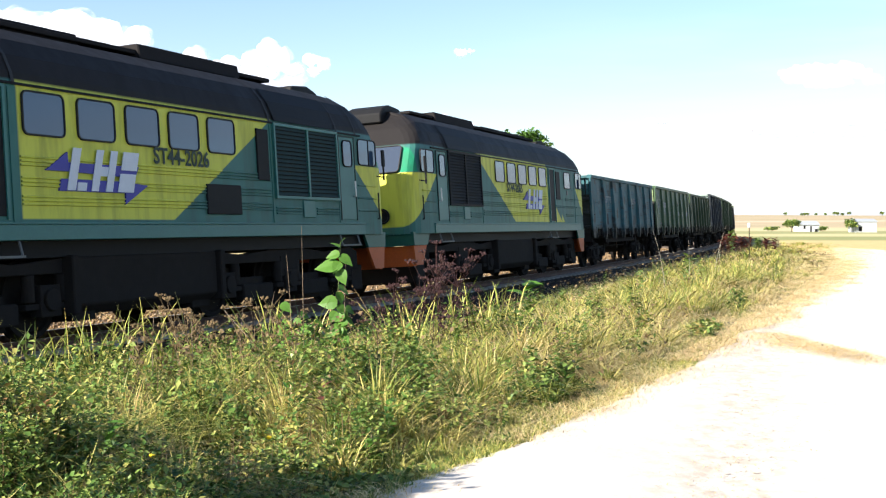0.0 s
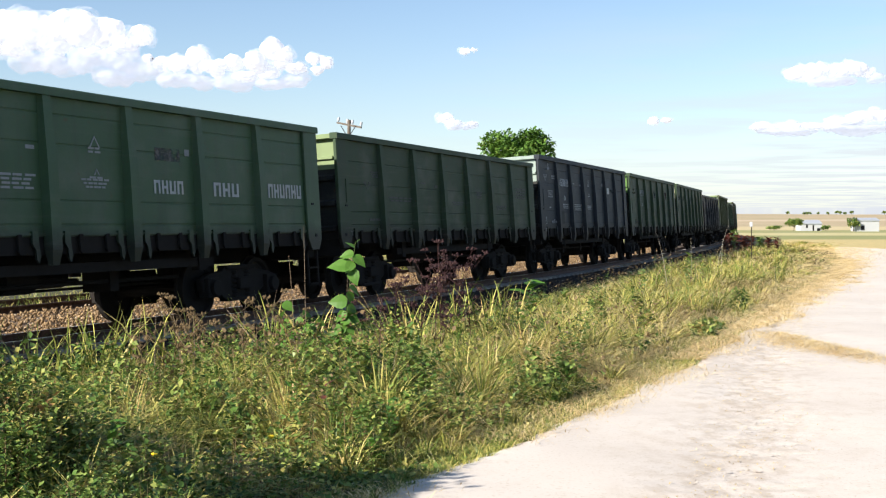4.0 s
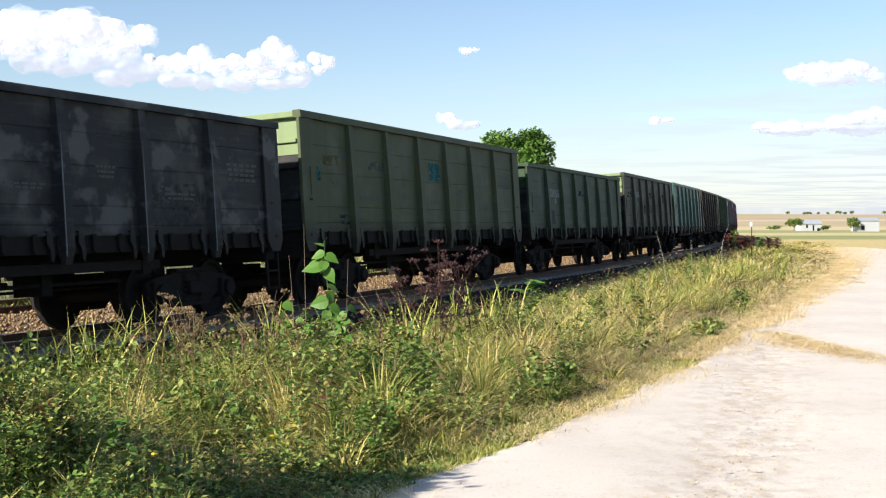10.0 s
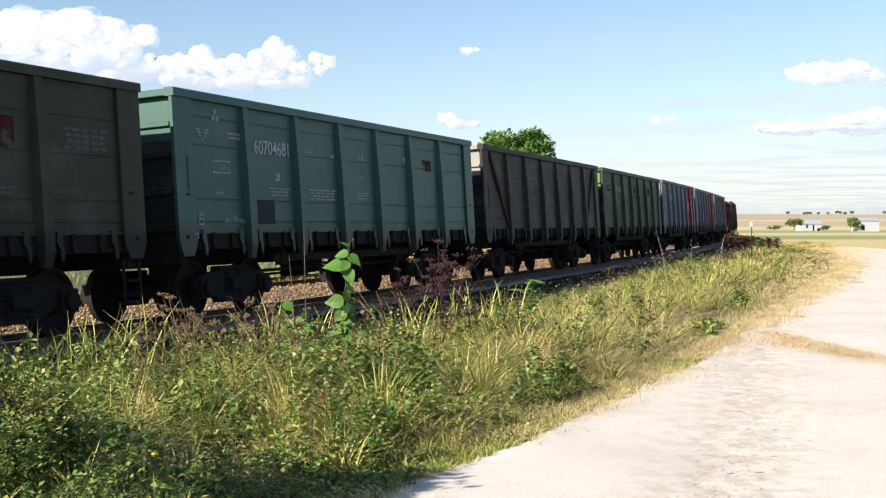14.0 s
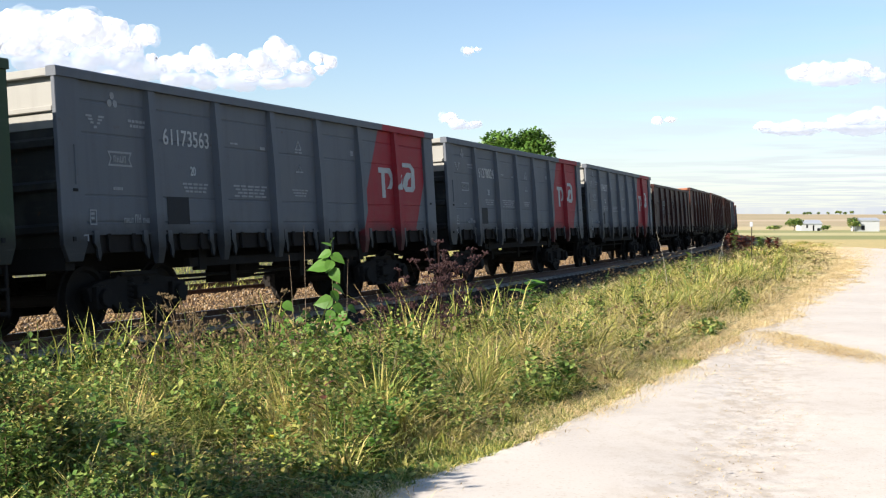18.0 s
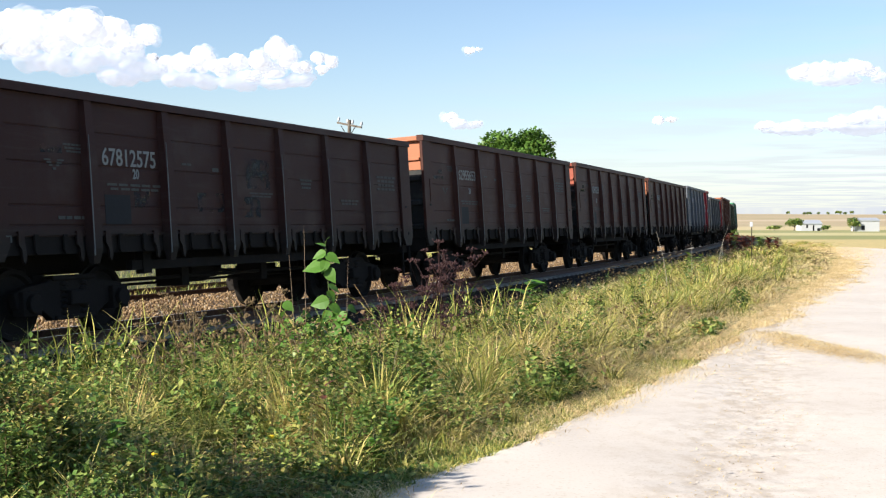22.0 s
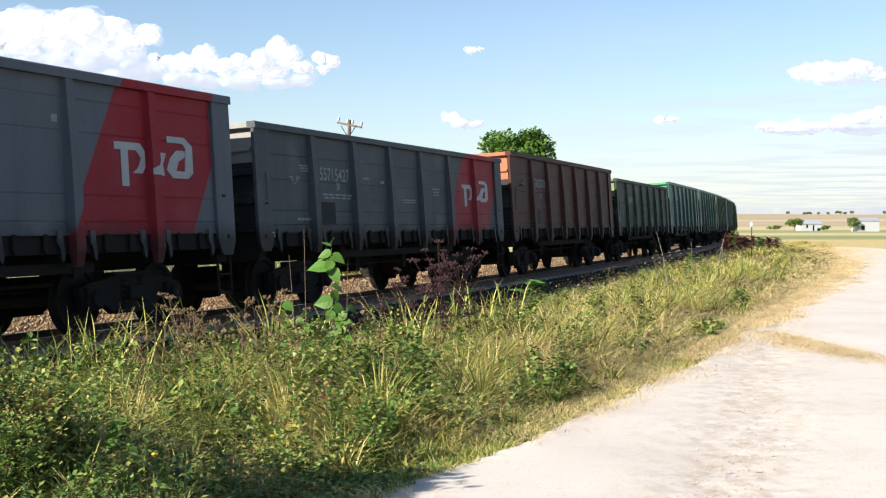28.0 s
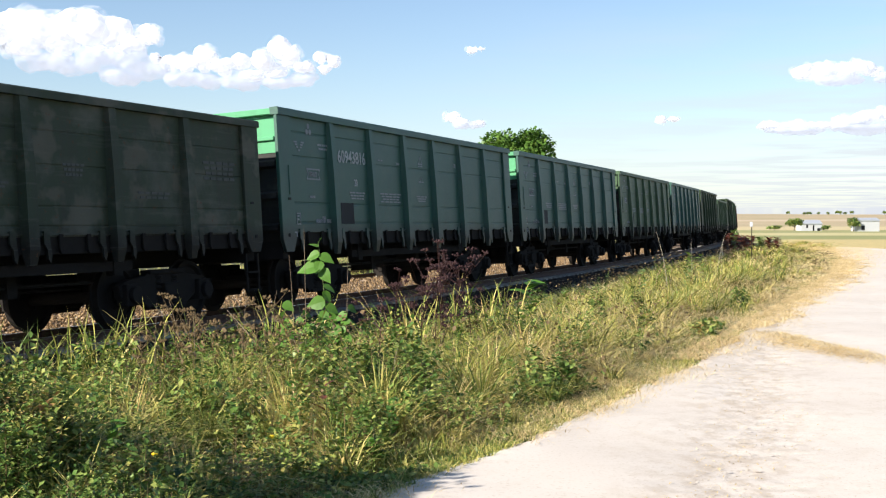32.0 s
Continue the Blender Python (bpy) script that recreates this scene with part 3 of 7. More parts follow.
def railway():
    track = empty("railway_track", Matrix.Identity(4), "broad gauge railway track with steel rails on brown ballast", "railway track", kind="structure")
    rail = [(-0.075, -0.18), (0.075, -0.18), (0.075, -0.165), (0.012, -0.14), (0.012, -0.05), (0.036, -0.036), (0.036, -0.004), (0.028, 0), (-0.028, 0), (-0.036, -0.004), (-0.036, -0.036), (-0.012, -0.05), (-0.012, -0.14), (-0.075, -0.165)]
    k_ = Nodes("rusty_rail")
    rust = k_.done(k_.ramp(k_.noise(k_.coord(), 12, 4), [(0.3, (0.06, 0.03, 0.02)), (0.7, (0.14, 0.075, 0.05))]), 0.8, 0.2)
    for side in (-0.795, 0.795):
        me = swept([(o + side, z) for o, z in rail], -300, 560, 1.5, rust, "rail")
        ob = new("rail", me)
        ob.parent = track
        top = new("rail_head", swept([(side - 0.026, 0.0015), (side + 0.026, 0.0015)], -300, 560, 1.5, TREAD, "rail_head", False))
        top.parent = ob
    bed = [(-1.9, -0.2), (-1.4, -0.2), (-0.7, -0.19), (0.7, -0.19), (1.4, -0.2), (1.95, -0.22), (3.2, -0.85)]
    ob = new("ballast_bed", swept(bed, -300, 560, 1.5, SHADED_BALLAST, "ballast_bed", False))
    ob.parent = track
    tagged(ob, "crushed stone ballast coloured dark for the train's shade")
    # a second line lies beyond, on one wide bed
    other = empty("second_track", Matrix.Identity(4), "second railway track with rusty rails, overgrown with grass", "railway track", kind="structure")
    bed = [(-8.8, -0.1), (-7.2, 0.27), (-5.6, 0.20), (-4.4, 0.14), (-3.4, 0.03), (-2.6, -0.08), (-1.9, -0.201)]
    ob = new("ballast_bed", swept(bed, -300, 560, 1.5, BALLAST, "ballast_bed", False))
    ob.parent = other
    tagged(ob, "brown crushed stone ballast")
    for side, lift in ((-4.45, 0.285), (-6.0, 0.38)):
        ob = new("rail", swept([(o + side, z + lift) for o, z in rail], -300, 560, 1.5, rust, "rail"))
        ob.parent = other
    # sleepers in the part that the camera sees
    sl = Shape().prism([(-1.37, -0.3), (1.37, -0.3), (1.37, -0.17), (1.3, -0.155), (-1.3, -0.155), (-1.37, -0.17)], -0.12, 0.12, "x")
    conc = plain("grey_concrete", (0.30, 0.28, 0.25), 0.9, 0, 0.3, 6, 0.4)
    for i in range(180):
        part("sleeper", sl, conc, track, key="sleeper", m=line_pose(-50 + i * 0.56, 0.3))
    # loose stones
    rnd = np.random.RandomState(7)
    n = 34000
    s = -42 + 85 * rnd.rand(n) ** 1.5
    o = -0.9 - 3.4 * rnd.rand(n)
    keep = np.abs(o) > 0
    s, o = s[keep], o[keep]
    x, y, h = line_at(s)
    x, y = x + o * np.cos(h), y - o * np.sin(h)
    z = RAIL_Z + o * CANT + np.interp(o, [-4.4, -3.4, -2.6, -1.9, 0], [0.14, 0.03, -0.08, -0.2, -0.2]) + rnd.uniform(-0.01, 0.06, len(s))
    base = np.array([(1, 0, 0), (-1, 0, 0), (0, 1, 0), (0, -1, 0), (0, 0, 1), (0, 0, -0.6)], float)
    tri = np.array([(0, 2, 4), (2, 1, 4), (1, 3, 4), (3, 0, 4), (2, 0, 5), (1, 2, 5), (3, 1, 5), (0, 3, 5)])
    size = rnd.uniform(0.018, 0.045, (len(s), 1, 1)) * rnd.uniform(0.6, 1.3, (len(s), 6, 3))
    a = rnd.uniform(0, 6.28, len(s))
    p = base[None] * size
    q = p.copy()
    q[..., 0] = p[..., 0] * np.cos(a)[:, None] - p[..., 2] * np.sin(a)[:, None]
    q[..., 2] = p[..., 0] * np.sin(a)[:, None] + p[..., 2] * np.cos(a)[:, None]
    q += np.stack([x, y, z], -1)[:, None]
    f = (tri[None] + (np.arange(len(s)) * 6)[:, None, None]).reshape(-1, 3)
    ob = new("loose_ballast", raw_mesh("loose_ballast", q.reshape(-1, 3), f, GRAVEL))
    tagged(ob, "loose brown ballast stones between the two tracks", "ballast", kind="stuff")


railway()


# ---------- the train ----------
MOVERS = []     # vehicle, place in the train, half of the distance between its bogies
WHEELS = []     # wheelset, its vehicle's place, its own place, radius


def wheelset_shape(r, gauge=0.76):
    sh = Shape()
    for sgn in (-1, 1):
        prof = [(-0.075, 0.09), (-0.075, r * 0.3), (-0.02, r * 0.42), (-0.02, r * 0.8), (-0.065, r * 0.86), (-0.065, r + 0.028), (-0.03, r + 0.028), (-0.022, r), (0.07, r - 0.006), (0.07, r * 0.86), (0.02, r * 0.8), (0.02, r * 0.42), (0.07, r * 0.3), (0.07, 0.09)]
        sh.turned([((gauge + 0.03 + a) * sgn, q) for a, q in prof], 28)
    sh.rod((0, -1.12, 0), (0, 1.12, 0), 0.085, n=12)
    return sh


def tread_shape(r, gauge=0.76):
    sh = Shape()
    for sgn in (-1, 1):
        sh.turned([((gauge + 0.03 + a) * sgn, r + 0.0015) for a in (-0.02, 0.068)], 28)
        sh.turned([((gauge + 0.03 + 0.0725) * sgn, q) for q in (r * 0.87, r - 0.008)], 28)
    return sh


def freight_bogie(parent, at, place):
    bog = part("bogie", lambda: Shape().box(-0.2, 0.2, -1.2, 1.2, 0.42, 0.62).box(-0.14, 0.14, -0.5, 0.5, 0.62, 0.86).rod((0, 0, 0.6), (0, 0, 0.95), 0.22, n=14), STEEL, parent, "cast steel two-axle bogie", Matrix.Translation((at, 0, 0)), "bogie", 0.015)
    frame_line = [(-1.12, 0.42), (-1.18, 0.62), (-0.95, 0.70), (-0.55, 0.74), (-0.4, 0.82), (0.4, 0.82), (0.55, 0.74), (0.95, 0.70), (1.18, 0.62), (1.12, 0.42), (0.75, 0.42), (0.6, 0.34), (0.45, 0.24), (-0.45, 0.24), (-0.6, 0.34), (-0.75, 0.42)]
    for sgn in (-1, 1):
        part("side_frame", lambda: Shape().prism(frame_line, -0.06, 0.06).box(-0.42, 0.42, -0.11, 0.11, 0.23, 0.29).box(-0.45, 0.45, -0.1, 0.1, 0.76, 0.83), STEEL, bog, "", Matrix.Translation((0, 1.02 * sgn, 0)), "side_frame", 0.012)
        for x in (-0.2, 0.2):
            part("spring", spring, STEEL, bog, "", Matrix.Translation((x, 1.02 * sgn, 0)), "spring")
        for x in (-0.925, 0.925):
            part("axle_box", lambda: Shape().box(-0.17, 0.17, -0.1, 0.1, 0.32, 0.64).rod((0, -0.17, 0.475), (0, 0.17, 0.475), 0.13, n=14), STEEL, bog, "", Matrix.Translation((x, 1.06 * sgn, 0)), "axle_box", 0.01)
    for x in (-0.925, 0.925):
        w = part("wheelset", lambda: wheelset_shape(0.475), STEEL, bog, "pair of steel wheels on an axle", Matrix.Translation((x, 0, 0.475)), "wheelset", 0, False)
        w.data.materials.append(TREAD) if len(w.data.materials) < 2 else None
        WHEELS.append((w, place, at + x, 0.475, (x, 0, 0.475)))


def spring():
    prof = [(0.29, 0.0)]
    for i in range(6):
        z = 0.29 + i * 0.078
        prof += [(z, 0.07), (z + 0.02, 0.11), (z + 0.05, 0.11), (z + 0.07, 0.07)]
    sh = Shape().turned(prof + [(0.76, 0.0)], 12)
    sh.v = [(x, z, y) for x, y, z in sh.v]
    return sh


BAYS = (-4.41, -2.62, -0.86, 0.86, 2.62, 4.41)
HALF = 6.53         # half of a wagon's length over its corner posts


class Stencil(Shape):
    """Thin flat marks on a side that looks towards -y."""

    def bar(self, x0, x1, z0, z1, y=-1.475):
        return self.box(x0, x1, y - 0.003, y + 0.003, z0, z1)

    def lines(self, x0, x1, z0, z1, n, ragged=0.0, gaps=5):
        """n rows of small unreadable writing, each broken into short bars."""
        h = (z1 - z0) / n
        for i in range(n):
            cut = ragged * (i * 0.37 % 1.0) * (x1 - x0)
            a, w = x0 + cut * 0.5, (x1 - x0 - cut) / gaps
            for k in range(gaps):
                self.bar(a + k * w, a + (k + 0.86 - 0.12 * ((i + k) % 2)) * w, z1 - (i + 0.55) * h, z1 - i * h)
        return self

    def word(self, x0, x1, z0, z1, n):
        """n upright bars for n unreadable letters, joined by level strokes."""
        w = (x1 - x0) / n
        for k in range(n):
            a = x0 + k * w
            self.bar(a, a + 0.24 * w, z0, z1).bar(a + 0.56 * w, a + 0.78 * w, z0, z1)
            zz = (z1 - 0.2 * (z1 - z0), z0 + 0.4 * (z1 - z0), z0)[k % 3]
            self.bar(a + 0.24 * w, a + 0.56 * w, zz, zz + 0.2 * (z1 - z0))
        return self

    def outline(self, x0, x1, z0, z1, w, slant=0.0):
        self.prism([(x0, z1), (x1, z1), (x1 - slant * 0.3, z1 - w), (x0 + slant * 0.3, z1 - w)], -1.478, -1.472)
        self.prism([(x0, z0), (x1, z0), (x1 - slant * 0.3, z0 + w), (x0 + slant * 0.3, z0 + w)], -1.478, -1.472)
        m = (z0 + z1) / 2
        for a, e in ((x0, 1), (x1, -1)):
            self.prism([(a, z1), (a + slant * e, m), (a, z0), (a + w * e, z0), (a + (slant + w) * e, m), (a + w * e, z1)], -1.4775, -1.4725)
        return self

    def wings(self, x0, x1, z0, z1):
        """A winged wheel: level strips that narrow downwards."""
        m, h = (x0 + x1) / 2, (z1 - z0) / 4
        for i in range(4):
            w = (x1 - x0) / 2 * (1 - 0.24 * i)
            if i < 3:
                self.bar(m - w, m - w * 0.35, z1 - (i + 0.65) * h, z1 - i * h).bar(m + w * 0.35, m + w, z1 - (i + 0.65) * h, z1 - i * h)
            else:
                self.bar(m - w * 0.6, m + w * 0.6, z0, z0 + 0.8 * h)
        return self

    def petals(self, x, z, r):
        for a in (90, 210, 330):
            cx, cz = x + 0.55 * r * math.cos(radians(a)), z + 0.55 * r * math.sin(radians(a))
            self.prism([(cx + 0.42 * r * math.cos(k * 0.785), cz + 0.42 * r * math.sin(k * 0.785)) for k in range(8)], -1.478, -1.472)
        return self

    def triangle(self, x0, x1, z0, z1, w=0.03):
        m = (x0 + x1) / 2
        self.prism([(x0, z0), (x0 + w, z0), (m, z1 - w), (m, z1)], -1.478, -1.472)
        self.prism([(x1, z0), (x1 - w, z0), (m, z1 - w), (m, z1)], -1.4775, -1.4725)
        return self


# groups of marks: name, what draws it, whether it hangs from the top edge
NEW_MARKS = (
    ("petal_mark", lambda: Stencil().petals(-5.26, 3.21, 0.13), 1),
    ("winged_mark", lambda: Stencil().wings(-5.86, -5.46, 2.80, 2.98), 1),
    ("small_lettering", lambda: Stencil().lines(-4.92, -4.47, 2.84, 2.98, 2, 0.5), 1),
    ("maker_badge", lambda: Stencil().outline(-5.43, -4.87, 2.30, 2.51, 0.028, 0.06).word(-5.30, -5.00, 2.355, 2.45, 4), 0),
    ("small_lettering", lambda: Stencil().lines(-5.34, -5.12, 1.93, 2.01, 1), 0),
    ("date_box", lambda: Stencil().outline(-5.89, -5.74, 1.48, 1.69, 0.02).lines(-5.86, -5.77, 1.53, 1.65, 2, 0, 1), 0),
    ("small_lettering", lambda: Stencil().word(-5.13, -4.90, 1.51, 1.58, 4).word(-4.88, -4.72, 1.51, 1.63, 2).word(-4.69, -4.45, 1.51, 1.58, 4), 0),
    ("corner_mark", lambda: Stencil().bar(-6.10, -6.00, 1.33, 1.35, -1.528).bar(-6.03, -6.00, 1.26, 1.33, -1.528), 0),
    ("small_lettering", lambda: Stencil().lines(-3.63, -2.90, 1.95, 2.12, 3, 0.25), 0),
    ("small_lettering", lambda: Stencil().lines(-2.20, -1.92, 2.77, 2.82, 1, 0, 2).bar(-1.23, -1.07, 2.75, 2.80), 1),
    ("small_lettering", lambda: Stencil().lines(-2.16, -1.04, 1.91, 2.13, 4, 0.3), 0),
    ("triangle_mark", lambda: Stencil().triangle(0.03, 0.26, 2.84, 3.0).lines(0.0, 0.28, 2.74, 2.84, 2, 0, 2), 1),
    ("triangle_mark", lambda: Stencil().triangle(0.10, 0.22, 2.46, 2.55, 0.02).lines(0.0, 0.32, 2.39, 2.44, 1, 0, 2), 1),
    ("small_lettering", lambda: Stencil().lines(-0.18, 0.43, 1.96, 2.11, 3, 0.4), 0),
    ("square_mark", lambda: Stencil().bar(2.29, 2.41, 2.83, 2.93), 1),
)
OLD_MARKS = (
    ("winged_mark", lambda: Stencil().wings(-5.27, -4.88, 2.20, 2.34), 0),
    ("small_lettering", lambda: Stencil().lines(-4.88, -4.45, 2.72, 2.86, 3, 0.4), 1),
    ("small_lettering", lambda: Stencil().lines(-5.05, -4.42, 1.52, 1.60, 1, 0, 4), 0),
    ("corner_mark", lambda: Stencil().bar(-6.10, -6.00, 1.33, 1.35, -1.528).bar(-6.03, -6.00, 1.26, 1.33, -1.528), 0),
    ("small_lettering", lambda: Stencil().lines(-4.0, -2.66, 1.94, 2.06, 2, 0.3), 0),
    ("small_lettering", lambda: Stencil().lines(-2.15, -1.85, 2.66, 2.72, 1, 0, 2).bar(-1.30, -1.12, 2.62, 2.68), 1),
    ("small_lettering", lambda: Stencil().lines(-0.18, 0.6, 1.92, 2.02, 2, 0.4), 0),
    ("small_lettering", lambda: Stencil().lines(1.6, 2.05, 2.10, 2.30, 3, 0.3), 0),
    ("small_lettering", lambda: Stencil().lines(3.2, 4.0, 1.83, 1.96, 2, 0.3), 0),
    ("small_lettering", lambda: Stencil().lines(4.9, 5.85, 2.45, 2.78, 4, 0.2), 1),
)


def end_wall(sgn):
    sh = Shape()
    x = 6.36 * sgn
    sh.box(x - 0.03, x + 0.03, -1.42, 1.42, 1.2, 3.38)
    return sh


def end_rib(sgn, z):
    x = 6.36 * sgn
    return Shape().prism([(x + 0.03 * sgn, z), (x + 0.10 * sgn, z + 0.04), (x + 0.10 * sgn, z + 0.12), (x + 0.03 * sgn, z + 0.16)], -1.4, 1.4)


def post_shape(x, wide, foot, top):
    """A pressed side post: a hat section that widens a little towards its foot."""
    a, b = wide / 2, wide / 2 - 0.025
    sh = Shape()
    rows = [(foot, a * 0.75, -1.50, -1.55), (foot + 0.22, a, -1.47, -1.59), (2.4, a, -1.47, -1.585), (top, a * 0.85, -1.47, -1.54)]
    p = []
    for z, w, y0, y1 in rows:
        p += [(x - w, y0, z), (x - w + 0.025, y1, z), (x + w - 0.025, y1, z), (x + w, y0, z)]
    f = [(4 * i + j, 4 * i + j + 1, 4 * i + j + 5, 4 * i + j + 4) for i in range(3) for j in range(3)]
    f += [(4 * i + 3, 4 * i, 4 * i + 4, 4 * i + 7) for i in range(3)] + [(3, 2, 1, 0), (12, 13, 14, 15)]
    return sh.add(p, f)


def flip(sh):
    """The same shape on the other side."""
    sh.v = [(x, -y, z) for x, y, z in sh.v]
    return sh


def side_sheet(lines):
    """Side sheeting with pressed level grooves."""
    sh = Shape()
    zs = [1.34] + [q for z in lines for q in (z - 0.02, z - 0.008, z + 0.008, z + 0.02)] + [3.40]
    ys = [-1.47] + [q for z in lines for q in (-1.47, -1.461, -1.461, -1.47)] + [-1.47]
    xs = (-6.42, 6.42)
    p = [(x, y, z) for z, y in zip(zs, ys) for x in xs]
    n = len(zs)
    f = [(2 * i, 2 * i + 1, 2 * i + 3, 2 * i + 2) for i in range(n - 1)]
    q = [(x, -1.43, z) for z in (1.34, 3.40) for x in xs]
    sh.add(p + q, f + [(2 * n, 2 * n + 2, 2 * n + 3, 2 * n + 1), (0, 2 * n, 2 * n + 1, 1), (2 * n - 2, 2 * n - 1, 2 * n + 3, 2 * n + 2)])
    return sh


def logo_shapes():
    """Three plain angular pieces; the middle one lies on a side post."""
    y0, y1 = -1.479, -1.473
    X = lambda pts: [(np.interp(a, [3.12, 4.14, 4.17, 4.39, 4.42, 5.42], [3.57, 4.27, 4.30, 4.52, 4.55, 5.48]), 2.01 + 0.66 * (b - 1.70)) for a, b in pts]
    sh = Shape()
    sh.prism(X([(3.12, 2.62), (3.12, 2.46), (3.32, 2.46), (3.32, 1.70), (3.56, 1.70), (3.56, 2.46), (3.84, 2.46), (4.0, 2.30), (3.88, 2.10), (3.70, 1.98), (4.02, 1.98), (4.14, 2.12), (4.14, 2.46), (3.98, 2.62)]), y0, y1)
    sh.prism(X([(4.17, 1.96), (4.17, 2.08), (4.33, 2.16), (4.39, 2.30), (4.39, 1.96)]), -1.593, -1.586)
    sh.prism(X([(4.42, 1.96), (4.42, 2.34), (4.50, 2.46), (4.68, 2.46), (4.58, 2.2), (4.62, 1.96)]), y0, y1)
    sh.prism(X([(4.72, 2.84), (5.20, 2.84), (5.42, 2.66), (5.42, 2.06), (5.28, 1.92), (4.84, 1.92), (4.68, 2.10), (4.78, 2.36), (4.96, 2.54), (5.20, 2.54), (5.20, 2.40), (5.02, 2.30), (4.94, 2.08), (5.18, 2.08), (5.23, 2.60), (5.14, 2.70), (4.72, 2.70)]), y0, y1)
    return sh


# top edge of the sides above the rails, and how far each wagon stands from its even place
TOPS = {-3: 3.24, -2: 3.27, -1: 3.24, 0: 3.54, 1: 3.53, 2: 3.52, 3: 3.25, 4: 3.55, 5: 3.25, 6: 3.51, 7: 3.55, 9: 3.53, 10: 3.56, 11: 3.54, 12: 3.54, 13: 3.27, 14: 3.49, 15: 3.52, 16: 3.50, 17: 3.55, 18: 3.22, 19: 3.49, 20: 3.22, 21: 3.53, 26: 3.2, 29: 3.2}
SHIFTS = {-2: 0.06, -1: 0.0, 0: -0.18, 1: -0.16, 2: -0.16, 3: -0.08, 4: -0.11, 5: -0.07, 6: -0.03, 7: -0.08, 13: -0.08, 14: -0.10, 15: -0.10, 16: -0.06, 18: -0.18, 19: -0.15, 20: -0.02, 21: -0.20, 22: -0.20, 23: -0.20, 24: -0.20}


def gondola(place, paint, number, style="new", label="", end_paint=None, patches=()):
    s = 13.92 * place - 6.4 + SHIFTS.get(place, -0.06)
    car = empty("gondola_wagon", line_pose(s - run(0.0)), label, "freight wagon", "gondola wagons of the train")
    col = PAINT[paint]
    end_col = PAINT[end_paint or paint]
    tops = TOPS.get(place, 3.53)
    grow = (tops - 1.22) / 2.27
    low = tops < 3.3
    high = Matrix.Translation((0, 0, 1.22 * (1 - grow))) @ Matrix.Diagonal((1, 1, grow, 1))
    hang = Matrix.Translation((0, 0, -0.30 if low else 0.0))
    lines = (1.51, 1.86, 2.68, 3.11) if style == "new" else ((1.50, 1.79, 2.40, 2.90) if style == "old" else (1.62, 1.98, 2.34, 2.7, 3.06))
    for side in (-1, 1):
        near = side < 0
        fix = (lambda sh: sh) if near else flip
        tag = (style, side)
        part("side_wall", lambda: fix(side_sheet(lines)), col, car, "", high, ("side", tag))
        part("top_rail", lambda: fix(Shape().prism([(-1.56, 3.36), (-1.56, 3.47), (-1.54, 3.49), (-1.40, 3.49), (-1.40, 3.36)], -HALF, HALF, "x")), col, car, "", high, ("toprail", side))
        part("side_sill", lambda: fix(Shape().prism([(-1.46, 1.10), (-1.46, 1.345), (-1.40, 1.345), (-1.40, 1.14), (-1.44, 1.10)], -6.3, 6.3, "x")), STEEL, car, "", None, ("sill", side))
        for i, x in enumerate(BAYS):
            part("side_post", lambda: fix(post_shape(x, 0.24, 0.93, 3.37)), col, car, "", high, ("post", i, side))
        for e in (-1, 1):
            foot = 1.0
            post = part("corner_post", lambda: fix(Shape().prism([((HALF - 0.01) * e, 3.37), ((HALF - 0.01) * e, 1.22), (6.42 * e, foot), (6.14 * e, foot), (6.02 * e, 1.22), (6.02 * e, 3.37)], -1.525, -1.46)), col, car, "", high, ("corner", e, side), 0.008)
            if near:
                # black blocks stand in for the dark of two slots
                part("lashing_eye", lambda: Shape().box(6.22 * e - 0.045, 6.22 * e + 0.045, -1.537, -1.525, 1.90, 1.94).box(6.30 * e - 0.03, 6.30 * e + 0.03, -1.537, -1.525, 1.26, 1.32), BLACK, post, "", None, ("eye", e))
        if near:
            for b in (-5.25, -3.52, -1.74, 0.0, 1.74, 3.52, 5.25):
                for d in (-0.56, -0.28, 0.28, 0.56):
                    up_ = abs(d) > 0.4
                    part("hatch_hook", lambda: Shape().prism([(-0.05, 1.40), (0.05, 1.40), (0.06, 1.24), (0.085, 1.08), (0.05, 0.99), (0.01, 1.04), (0.0, 1.17), (-0.06, 1.24)] if up_ else [(-0.035, 1.36), (0.035, 1.36), (0.035, 1.14), (0.0, 1.10), (-0.035, 1.14)], -1.515, -1.478), col if up_ else STEEL, car, "", Matrix.Translation((b + d, 0, 0)), ("hook", up_))
            part("hatch_hinges", lambda: Shape().box(-6.0, 6.0, -1.50, -1.475, 1.345, 1.375), col, car, "", None, "hinges")
    if style == "braced" or style == "planked":
        for a, b in ((-5.9, -4.4), (4.4, 5.9)):
            z0, z1 = (3.3, 1.3) if a < 0 else (1.3, 3.3)
            part("diagonal_brace", lambda: Shape().rod((a, -1.50, z0), (b, -1.50, z1), 0.06, n=6), col, car, "", high, ("brace", a))
    for e in (-1, 1):
        # the lower wall carries shade in its colour, the upper panel sunlight
        wall = part("end_wall", lambda: end_wall(e), PAINT["shaded_end"], car, "end wall coloured dark for the shade between wagons", high, ("end", e))
        part("end_panel", lambda: Shape().box(6.352 * e, 6.402 * e, -1.41, 1.41, 2.72, 3.37), end_col, wall, "upper end panel, painted as if sunlit", None, ("endpanel", e))
        for z in (1.35, 1.9, 2.45):
            part("end_rib", lambda: end_rib(e, z), PAINT["shaded_end"], wall, "", None, ("rib", e, z))
